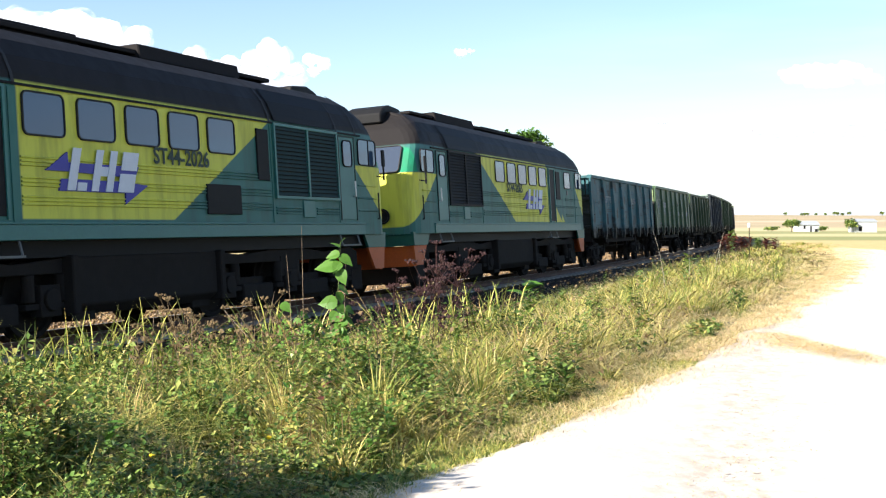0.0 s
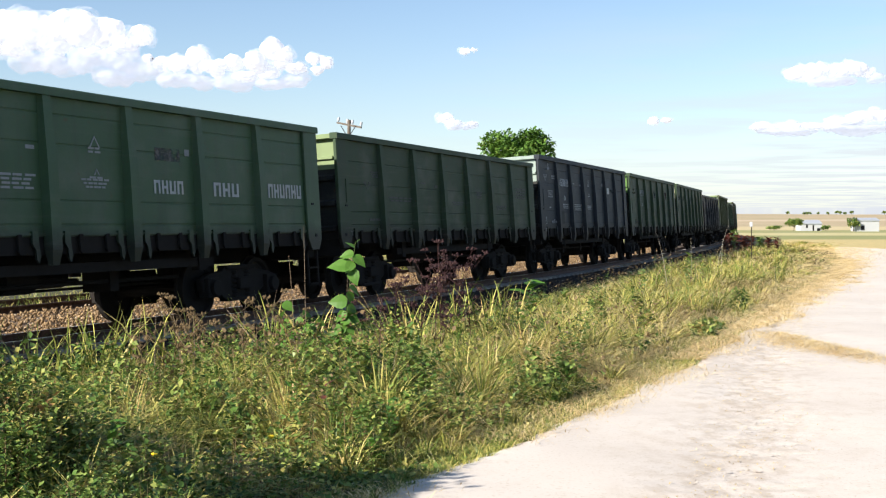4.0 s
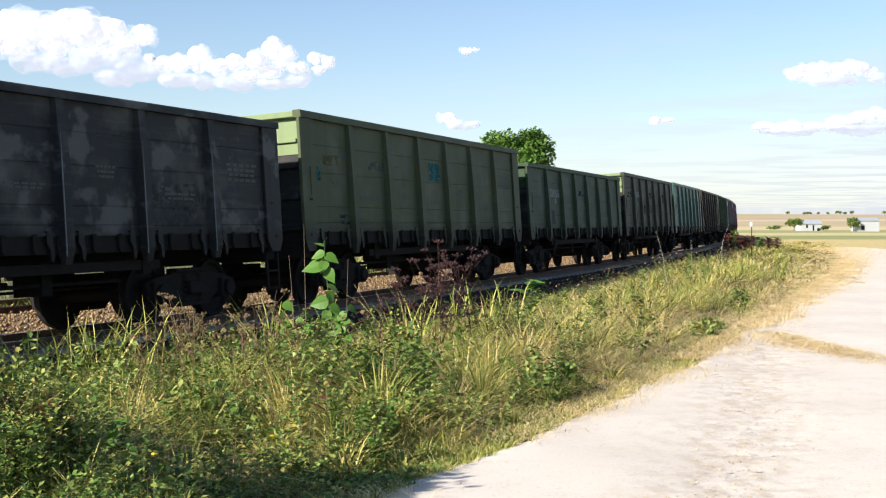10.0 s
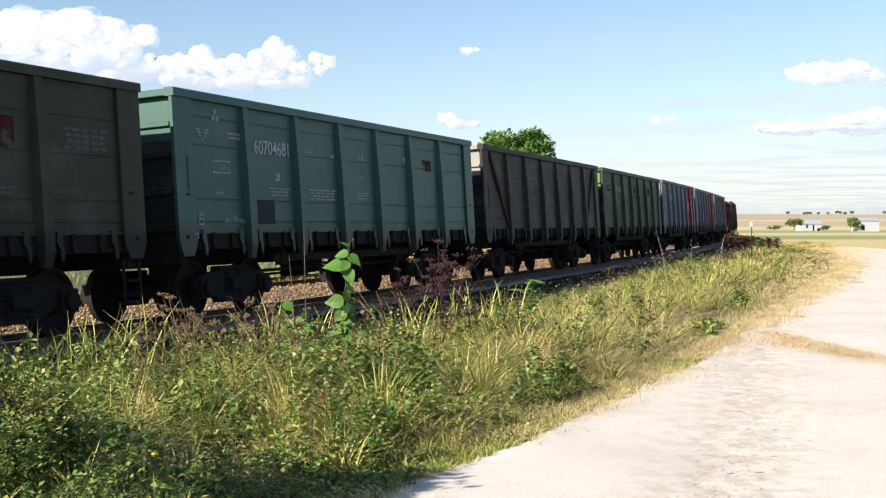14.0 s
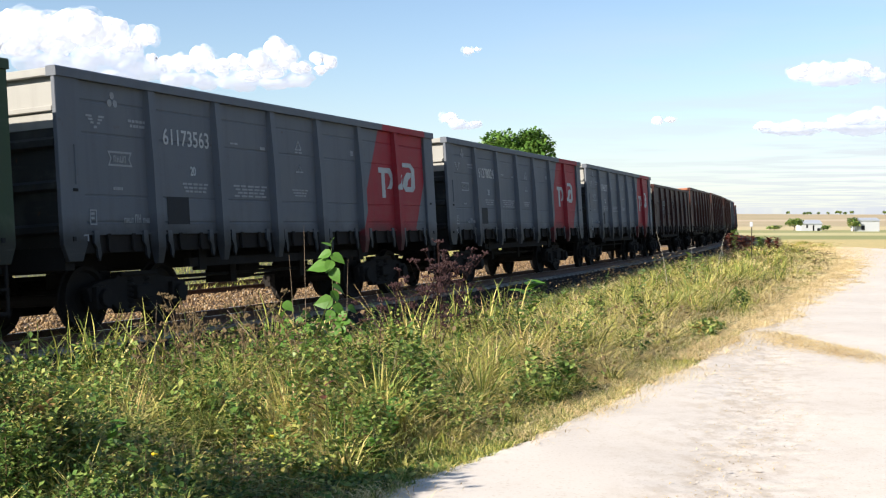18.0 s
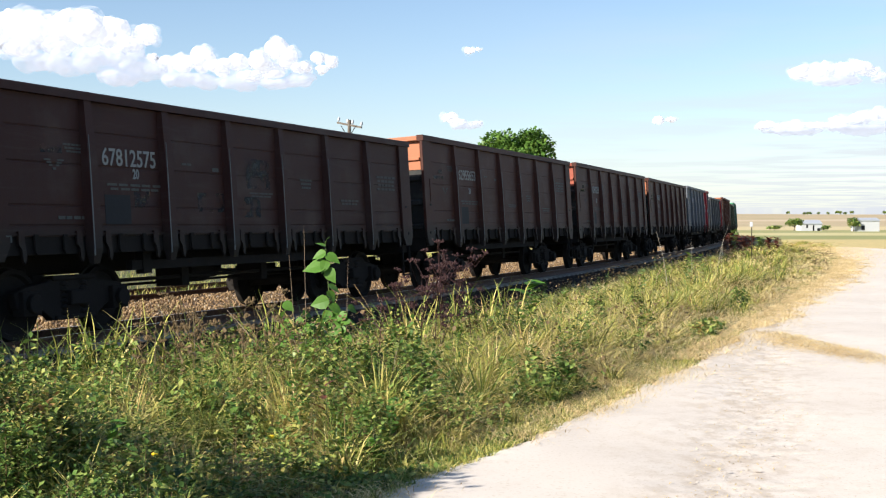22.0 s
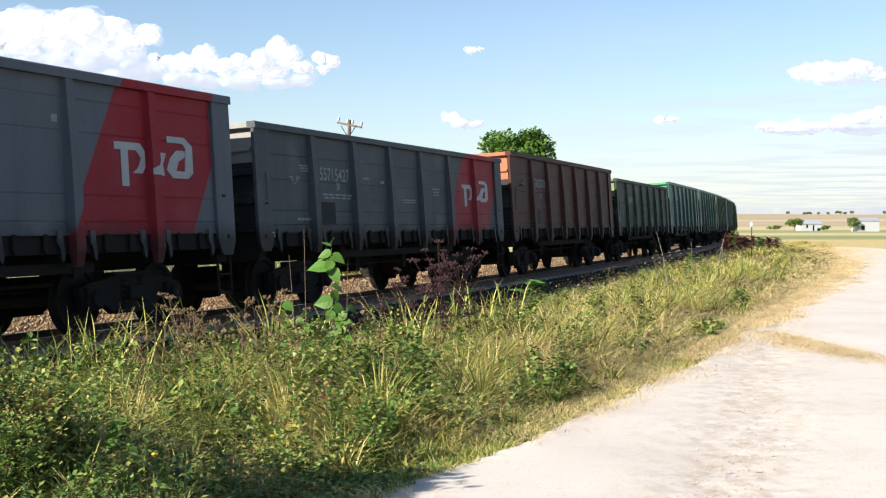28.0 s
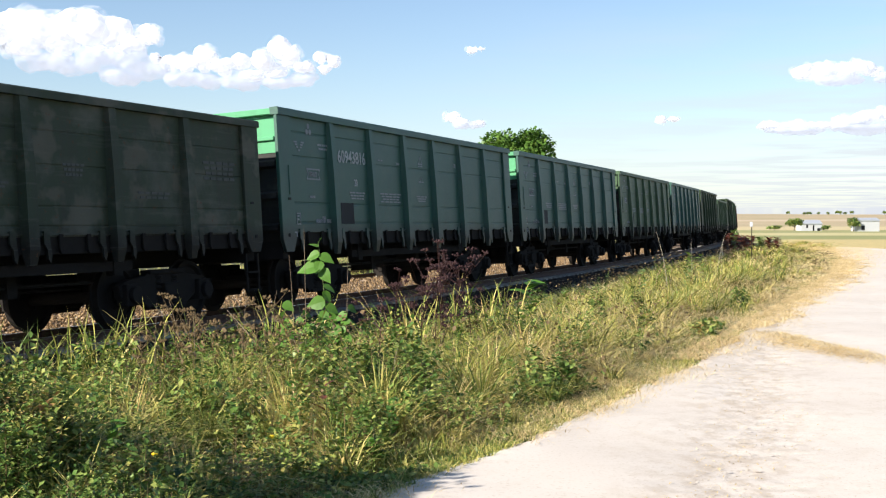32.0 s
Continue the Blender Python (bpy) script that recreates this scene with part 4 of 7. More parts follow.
        part("end_rail", lambda: Shape().box(6.28 * e, 6.51 * e, -1.40, 1.40, 3.37, 3.475).box(6.39 * e, 6.45 * e, -1.4, 1.4, 2.93, 3.0), end_col, car, "", high, ("endrail", e), 0.01)
        part("coupler", lambda: Shape().box(6.2 * e, 6.72 * e, -0.11, 0.11, 0.96, 1.18).prism([(6.66 * e, -0.2), (6.98 * e, -0.22), (6.98 * e, -0.05), (6.86 * e, 0.02), (6.97 * e, 0.2), (6.8 * e, 0.26), (6.66 * e, 0.2)], 0.92, 1.22, "z"), STEEL, car, "", None, ("coupler", e), 0.012)
        part("buffer_beam", lambda: Shape().box(6.18 * e, 6.38 * e, -1.42, 1.42, 0.88, 1.22), STEEL, car, "", None, ("beam", e), 0.01)
    part("floor", lambda: Shape().box(-6.25, 6.25, -1.42, 1.42, 1.14, 1.22), STEEL, car, "", None, "floor")
    part("centre_sill", lambda: Shape().box(-6.2, 6.2, -0.17, 0.17, 0.86, 1.14), STEEL, car, "", None, "csill", 0.01)
    part("brake_cylinder", lambda: Shape().rod((-0.75, -0.45, 0.78), (-0.15, -0.45, 0.78), 0.19, n=16).rod((-0.15, -0.45, 0.78), (0.9, -0.45, 0.74), 0.03, n=8).box(-0.6, -0.3, -0.55, -0.35, 0.78, 1.0), STEEL, car, "", None, "cylinder")
    part("air_tank", lambda: Shape().rod((0.7, 0.55, 0.8), (1.75, 0.55, 0.8), 0.17, n=16), STEEL, car, "", None, "tank", 0.015)
    for q in (-1, 1):
        part("hatch_bar", lambda: Shape().box(-3.25, 3.25, 1.22 * q - 0.05, 1.22 * q + 0.05, 0.84, 0.98).box(-3.0, -2.8, 1.22 * q - 0.07, 1.22 * q + 0.07, 0.78, 1.14).box(2.8, 3.0, 1.22 * q - 0.07, 1.22 * q + 0.07, 0.78, 1.14), STEEL, car, "", None, ("hatchbar", q))
    part("brake_beam", lambda: Shape().rod((-3.3, -0.75, 0.70), (3.3, -0.75, 0.70), 0.03, n=6).box(-1.3, -1.1, -0.8, -0.3, 0.55, 1.0).box(1.2, 1.4, -0.8, -0.3, 0.55, 1.0), STEEL, car, "", None, "beamrod")
    part("brake_rod", lambda: Shape().rod((-3.3, -0.3, 0.62), (3.3, -0.3, 0.62), 0.022, n=6), STEEL, car, "", None, "rod")
    part("ladder", lambda: Shape().box(5.98, 6.02, -1.50, -1.47, 0.35, 1.0).box(6.34, 6.38, -1.50, -1.47, 0.35, 1.0).box(6.0, 6.36, -1.52, -1.45, 0.38, 0.42).box(6.0, 6.36, -1.52, -1.45, 0.68, 0.71), STEEL, car, "", None, "ladder")
    part("grab_handle", lambda: Shape().rod((-6.2, -1.53, 2.0), (-6.2, -1.53, 2.5), 0.012, n=6).rod((-6.2, -1.53, 2.0), (-6.2, -1.47, 2.0), 0.012, n=6).rod((-6.2, -1.53, 2.5), (-6.2, -1.47, 2.5), 0.012, n=6), col, car, "", high, "grab")
    for at in (-4.33, 4.33):
        freight_bogie(car, at, s)
    new_ = style == "new"
    if number:
        drop = 2.31 if low else (2.68 if new_ or place in (1, 2, 9) else 2.57)
        part("fleet_number", text_mesh(number, 0.34, 0.003, 0.94, 0.004), LETTER if new_ else WORN_LETTER, car, "white stencilled number", Matrix.Translation((-4.09, -1.476, drop)))
        if place not in (3, 20):
            part("load_mark", text_mesh("20", 0.19, 0.003), LETTER if new_ else WORN_LETTER, car, "", Matrix.Translation((-3.40, -1.476, 2.24)) @ (Matrix.Translation((0, 0, -0.1)) if low else Matrix.Identity(4)), ("load20",))
    for i, (name, draw, hung) in enumerate(NEW_MARKS if new_ else OLD_MARKS):
        if i > 7 and paint == "grey_scuffed":
            continue
        mark = part(name, draw, STENCIL if new_ or paint == "grey_scuffed" else FAINT_OLD, car, "", hang if hung else None, ("mark", new_, i))
        if name == "small_lettering":
            tagged(mark, kind="stuff")
    if new_ or number:
        part("repainted_panel", lambda: Shape().box(-4.06, -3.48, -1.4735, -1.4705, 1.49, 1.90), DARK_PANEL, car, "dark repainted square on the side", None, "placard")
    if paint in ("grey_red", "grey_scuffed"):
        part("emblem", logo_shapes, LETTER, car, "white angular emblem on a red patch", high, "emblem")
    for px0, px1, pz0, pz1, material in patches:
        part("painted_patch", lambda: Shape().box(px0, px1, -1.4745, -1.4715, pz0, pz1), material, car, "faded painted patch")
    if place in WORN_POSTS:
        for i, x in enumerate(BAYS):
            part("worn_edge", lambda: Shape().prism([(x - 0.085, 1.05), (x - 0.065, 1.05), (x - 0.062, 2.2), (x - 0.072, 2.85), (x - 0.082, 2.2)], -1.592, -1.582), FAINT, car, "paint worn bare along a post's edge", high, ("wornedge", i))
    if place in WORDS:
        words = Stencil()
        for w in WORDS[place]:
            words.word(*w)
        part("lettering_bars", words, LETTER if place == -2 else WORN_LETTER, car, "line of large white lettering")
    MOVERS.append((car, s, 4.33))
    return car




def faded(name, colour, left=0.5):
    """Old paint, flaked away in places; left: how much of it still holds."""
    k = Nodes(name)
    v = k.coord()
    a, b = k.noise(v, 3.5, 6, 0.7), k.noise(v, 30, 3)
    k.bsdf.inputs["Specular IOR Level"].default_value = 0.2
    return k.done(k.mix(b, colour, tuple(c * 0.6 for c in colour)), 0.85, 0.0, Alpha=k.step(a, 0.60 - 0.35 * left, 0.72 - 0.2 * left))


FADED_RED = faded("faded_red_paint", (0.13, 0.022, 0.020), 0.6)
FADED_BLUE = faded("faded_blue_paint", (0.03, 0.16, 0.155), 0.7)
DULL_BLUE = faded("dull_blue_paint", (0.045, 0.075, 0.092), 0.4)
INDIGO = faded("faded_indigo_paint", (0.028, 0.034, 0.075), 0.4)
FADED_PALE = faded("faded_pale_paint", (0.15, 0.15, 0.14), 0.4)
FADED_YELLOW = faded("faded_yellow_paint", (0.17, 0.16, 0.07), 0.5)
SCUFFED = faded("scuffed_bare_patch", (0.085, 0.088, 0.085), 0.35)
DARK_PANEL = plain("dark_repaint", (0.028, 0.029, 0.032), 0.7, 0, 0.3, 3, shine=0.15)
STENCIL = plain("pale_stencil", (0.27, 0.28, 0.29), 0.85, 0.0, 0.5, 5)
WORN_LETTER = plain("worn_pale_lettering", (0.27, 0.28, 0.27), 0.85, 0.0, 0.6, 4)
WORN_POSTS = (3, 13, 14, 15)
WORDS = {
    -3: [(1.03, 1.72, 2.33, 2.56, 6), (1.86, 2.40, 2.34, 2.56, 5), (2.80, 3.16, 2.31, 2.53, 3)],
    -2: [(1.46, 2.25, 1.94, 2.14, 4), (3.05, 3.85, 1.93, 2.15, 3), (4.75, 5.95, 1.94, 2.18, 6)],
}


def band(z, tint=FADED_YELLOW):
    """The warning band with a small mark above it, low or high on the first panel."""
    return [(-5.80, -4.91, z, z + 0.075, tint), (-5.50, -5.20, z + 0.13, z + 0.22, tint)]


STOCK = [
    (-3, "teal", "52577719", "old", "weathered blue-green gondola wagon with peeling paint", None),
    (-2, "green", "60038262", "new", "dull green gondola wagon with pale end and white lettering bars", "pale_end", [(1.52, 2.16, 2.43, 2.62, FADED_PALE)]),
    (-1, "dark_green", "", "old", "dark green gondola wagon with dirty side posts", "pale_end"),
    (0, "slate", "61508818", "new", "dark slate grey gondola wagon with white stencils", "grey_end", [(3.12, 3.55, 2.58, 2.80, LETTER), (3.65, 4.25, 2.63, 2.76, FADED_PALE)]),
    (1, "dark_green", "58431974", "old", "dark leaf green gondola wagon with a brighter green end", "lime_end", band(2.72) + [(3.32, 3.86, 2.64, 2.97, FADED_RED), (0.0, 0.48, 2.66, 2.95, INDIGO), (-5.40, -5.12, 1.49, 1.68, INDIGO)]),
    (2, "dark_green", "", "old", "green gondola wagon with a faded red patch and peeled cream end", "peeled_end", band(2.70) + [(3.26, 3.77, 2.62, 3.02, FADED_RED), (-5.17, -4.50, 2.74, 3.05, DULL_BLUE), (-4.04, -2.78, 2.70, 2.94, DULL_BLUE), (-0.04, 0.74, 2.72, 2.95, DULL_BLUE), (-5.74, -5.50, 3.15, 3.36, DULL_BLUE), (-5.0, -4.45, 1.52, 1.67, DULL_BLUE)]),
    (3, "black", "54874491", "old", "sooty black gondola wagon with pale worn patches", "pale_grey_end", [(-5.60, -4.76, 1.42, 1.78, SCUFFED), (-5.30, -4.72, 2.05, 2.56, SCUFFED), (-3.98, -2.60, 2.14, 2.18, SCUFFED), (2.8, 4.1, 1.46, 2.10, SCUFFED)]),
    (4, "olive", "", "old", "olive green gondola wagon with a pale end", "pale_end", [(-0.16, 0.50, 2.48, 2.87, FADED_BLUE), (-4.94, -4.40, 1.48, 1.67, DULL_BLUE), (-5.82, -5.70, 2.30, 2.56, FADED_BLUE), (-5.55, -4.88, 2.60, 2.80, FADED_YELLOW), (-3.5, -2.76, 2.58, 2.76, FADED_PALE)]),
    (5, "dark_green", "55080626", "old", "dark grey-green gondola wagon, dirty along its foot", None, [(-0.30, 0.22, 2.42, 2.58, INDIGO), (0.26, 0.66, 2.40, 2.48, FADED_PALE)]),
    (6, "dark_olive", "56336860", "old", "dark olive gondola wagon with faded blue and red patches", "pale_end", band(2.55) + [(3.56, 4.0, 2.44, 2.84, FADED_RED), (-5.0, -4.47, 2.58, 2.80, DULL_BLUE), (-0.29, 0.64, 2.60, 2.85, DULL_BLUE), (-1.78, -1.22, 1.90, 2.27, DULL_BLUE), (-0.28, 0.53, 1.94, 2.29, DULL_BLUE)]),
    (7, "sea_green", "60704681", "new", "clean blue-green gondola wagon with white stencils", None, [(3.40, 3.90, 2.68, 2.93, FADED_RED)]),
    (8, "umber", "", "braced", "grimy brown gondola wagon with diagonal braces", "pale_grey_end"),
    (9, "dark_green", "54995444", "old", "dark moss green gondola wagon with a bright green end", "lime_end", band(2.71) + [(3.32, 3.90, 2.71, 3.0, FADED_RED), (-0.10, 0.26, 2.50, 2.98, DULL_BLUE)]),
    (10, "grey_red", "61173563", "new", "grey gondola wagon with a red patch and white emblem", "white_end"),
    (11, "grey_red", "61278024", "new", "grey gondola wagon with a red patch and white emblem", "white_end"),
    (12, "grey_red", "61748307", "new", "grey gondola wagon with a red patch and white emblem", "white_end"),
    (13, "dark_brown", "67812575", "old", "red-brown gondola wagon with pale scraped patches", "pale_grey_end", [(-0.28, 0.50, 2.08, 2.58, SCUFFED), (-1.76, -1.0, 1.68, 1.98, SCUFFED), (-0.42, 0.14, 1.60, 1.94, SCUFFED), (-3.38, -2.84, 1.73, 2.0, SCUFFED), (-5.33, -4.90, 2.42, 2.54, SCUFFED)]),
    (14, "brown", "62955653", "old", "red-brown gondola wagon with an orange-brown end", "rust_end", band(2.53, FADED_PALE)),
    (15, "brown", "64240229", "old", "dark red-brown gondola wagon with an orange-brown end", "red_end", band(2.58)),
    (16, "brown", "64486673", "old", "red-brown gondola wagon with faint stencils", "rust_end", band(2.56)),
    (17, "grey_red", "60550559", "new", "grey gondola wagon with a red patch and white emblem", "white_end"),
    (18, "grey_scuffed", "55715427", "old", "scuffed grey gondola wagon with a red patch and emblem", "white_end"),
    (19, "rust", "53023733", "old", "rusty brown gondola wagon with scuffed sides", "rust_end", band(2.55)),
    (20, "moss", "52951881", "old", "weathered olive gondola wagon with worn bare patches", "pale_end"),
    (21, "sea_green", "60943816", "new", "clean blue-green gondola wagon with white stencils", "mint_end"),
    (22, "sea_green", "", "new", "blue-green gondola wagon with white stencils", "mint_end"),
    (23, "green", "", "new", "green gondola wagon with white stencils", None),
    (24, "sea_green", "", "new", "blue-green gondola wagon with white stencils", None),
    (25, "dark_green", "", "old", "dark green gondola wagon with dirty side posts", None),
    (26, "green", "", "old", "dull green gondola wagon with dirty side posts", None),
    (27, "dark_green", "", "old", "dark green gondola wagon with dirty side posts", None),
    (28, "green", "", "old", "dull green gondola wagon with dirty side posts", None),
    (29, "brown", "", "old", "red-brown gondola wagon with dirty side posts", None),
    (30, "green", "", "old", "dull green gondola wagon with dirty side posts", None),
]


def window(name, parent, x0, x1, z0, z1, y, frame_mat, tilt=None, glass=None):
    """A glazed opening with rounded corners and a raised frame, on a side that looks towards -y."""
    def rounded(a0, a1, b0, b1, r, n=4):
        pts = []
        for cx, cz, a in ((a1 - r, b1 - r, 0), (a0 + r, b1 - r, 90), (a0 + r, b0 + r, 180), (a1 - r, b0 + r, 270)):
            pts += [(cx + r * math.cos(radians(a + 90 * i / n)), cz + r * math.sin(radians(a + 90 * i / n))) for i in range(n + 1)]
        return pts
    outer, inner = rounded(x0 - 0.022, x1 + 0.022, z0 - 0.022, z1 + 0.022, 0.1), rounded(x0, x1, z0, z1, 0.075)
    n = len(outer)
    sh = Shape()
    v = [(a, y, b) for a, b in outer] + [(a, y - 0.028, b) for a, b in outer] + [(a, y - 0.028, b) for a, b in inner] + [(a, y, b) for a, b in inner]
    f = []
    for k0 in range(3):
        f += [(k0 * n + i, k0 * n + (i + 1) % n, (k0 + 1) * n + (i + 1) % n, (k0 + 1) * n + i) for i in range(n)]
    fr = part(name, sh.add(v, f), frame_mat, parent, "", tilt)
    part("pane", Shape().prism(inner, y - 0.016, y - 0.004), glass or GLASS, fr, "dark reflecting glass")
    return fr


def loco_body(back):
    """Body and roof as one shell: stations along the length, with rounded and raked ends; back tells how far each end is set in."""
    sec = [(1.475, 1.30), (1.475, 1.45), (1.475, 2.0), (1.475, 2.62), (1.475, 3.0), (1.475, 3.22), (1.44, 3.42), (1.34, 3.66), (1.15, 3.90), (0.85, 4.10), (0.45, 4.22), (0.0, 4.26)]
    st = [(8.28, 0.80, 0.76), (8.24, 0.88, 0.80), (8.12, 0.95, 0.86), (7.92, 0.99, 0.92), (7.35, 1.0, 0.98), (6.6, 1.0, 1.0)]
    cols = []
    for e in (-1, 1):
        side = [(x * e, w, t) for x, w, t in st]
        cols += side if e < 0 else side[::-1]
    p, f = [], []
    for x, w, t in cols:
        ring = [(-a, b) for a, b in sec] + [(a, b) for a, b in sec[-2::-1]]
        for a, b in ring:
            z = b if b < 3.2 else 3.2 + (b - 3.2) * t
            rake = 0.0
            if abs(x) > 7.3:
                rake = (np.interp(z, [2.62, 3.25, 3.8, 4.2], [0, 0.34, 0.75, 1.25])) * np.interp(abs(x), [7.3, 8.28], [0.15, 1.0])
            rake *= 0.72 if back[1 if x > 0 else -1] > 0.3 else 1.0
            p.append((x - math.copysign(rake + back[1 if x > 0 else -1], x), a * w, z))
    n = 2 * len(sec) - 1
    for i in range(len(cols) - 1):
        f += [(i * n + j, i * n + j + 1, (i + 1) * n + j + 1, (i + 1) * n + j) for j in range(n - 1)]
        f.append((i * n + n - 1, i * n, (i + 1) * n, (i + 1) * n + n - 1))
    for o in (0, (len(cols) - 1) * n):
        f += [(o + j, o + j + 1, o + n - 2 - j, o + n - 1 - j) for j in range(n // 2 - 1)] + [(o + n // 2 - 1, o + n // 2, o + n // 2 + 1)]
    return Shape().add(p, f)


def loco_bogie(parent, at, place):
    bog = part("bogie", lambda: Shape().box(-2.75, 2.75, -0.35, 0.35, 0.55, 0.8).box(-0.3, 0.3, -1.2, 1.2, 0.6, 0.95), STEEL, parent, "three-axle motor bogie", Matrix.Translation((at, 0, 0)), "loco_bogie")
    line = [(-2.85, 0.62), (-2.85, 0.98), (-2.5, 1.08), (-1.5, 1.0), (-0.6, 1.08), (0.6, 1.08), (1.5, 1.0), (2.5, 1.08), (2.85, 0.98), (2.85, 0.62), (2.5, 0.62), (2.4, 0.86), (-2.4, 0.86), (-2.5, 0.62)]
    for sgn in (-1, 1):
        part("side_frame", lambda: Shape().prism(line, -0.08, 0.08), STEEL, bog, "", Matrix.Translation((0, 1.1 * sgn, 0)), "loco_frame", 0.012)
        for x in (-2.1, 0, 2.1):
            part("axle_box", lambda: Shape().box(-0.2, 0.2, -0.1, 0.1, 0.3, 0.72).rod((0, -0.15, 0.525), (0, 0.15, 0.525), 0.15, n=14).rod((-0.33, 0, 0.5), (-0.33, 0, 0.86), 0.09, n=10).rod((0.33, 0, 0.5), (0.33, 0, 0.86), 0.09, n=10).box(-0.45, 0.45, -0.06, 0.06, 0.40, 0.48), STEEL, bog, "", Matrix.Translation((x, 1.12 * sgn, 0)), "loco_axlebox", 0.01)
    for x in (-1.05, 1.05):
        part("brake_gear", lambda: Shape().box(-0.42, 0.42, -1.0, 1.0, 0.14, 0.62).box(-0.5, 0.5, -1.16, -0.98, 0.22, 0.5).box(-0.5, 0.5, 0.98, 1.16, 0.22, 0.5), STEEL, bog, "", Matrix.Translation((x, 0, 0)), "loco_brake", 0.02)
    for x in (-2.85, 2.85):
        part("sand_box", lambda: Shape().box(-0.25, 0.25, -1.15, 1.15, 0.2, 0.7), STEEL, bog, "", Matrix.Translation((x, 0, 0)), "loco_sand", 0.02)
    for x in (-2.1, 0, 2.1):
        w = part("wheelset", lambda: wheelset_shape(0.525), STEEL, bog, "pair of steel wheels on an axle", Matrix.Translation((x, 0, 0.525)), "loco_wheelset")
        WHEELS.append((w, place, at + x, 0.525, (x, 0, 0.525)))


def grille(parent, x0, x1, z0, z1, y, n, dark):
    fr = part("grille", Shape().box(x0, x1, y - 0.012, y, z0, z1), BLACK, parent, "louvred radiator grille")
    rim = Shape().box(x0 - 0.05, x0, y - 0.05, y, z0 - 0.05, z1 + 0.05).box(x1, x1 + 0.05, y - 0.05, y, z0 - 0.05, z1 + 0.05).box(x0, x1, y - 0.05, y, z1, z1 + 0.05).box(x0, x1, y - 0.05, y, z0 - 0.05, z0)
    rim.box((x0 + x1) / 2 - 0.03, (x0 + x1) / 2 + 0.03, y - 0.055, y - 0.01, z0, z1)
    part("grille_frame", rim, BLACK if dark else TEAL, fr)
    h = (z1 - z0) / n
    blade = Shape().prism([(y - 0.012, 0.0), (y - 0.045, -h * 0.75), (y - 0.040, -h * 0.85), (y - 0.006, -0.02)], x0, x1, "x").mesh("slat")
    blade.materials.append(BLACK if dark else TEAL_SLAT)
    for i in range(n):
        ob = new("slat", blade)
        ob.parent, ob.location = fr, (0, 0, z1 - i * h)


TEAL_SLAT = plain("dull_teal_slats", (0.028, 0.052, 0.052), 0.7, shine=0.1)


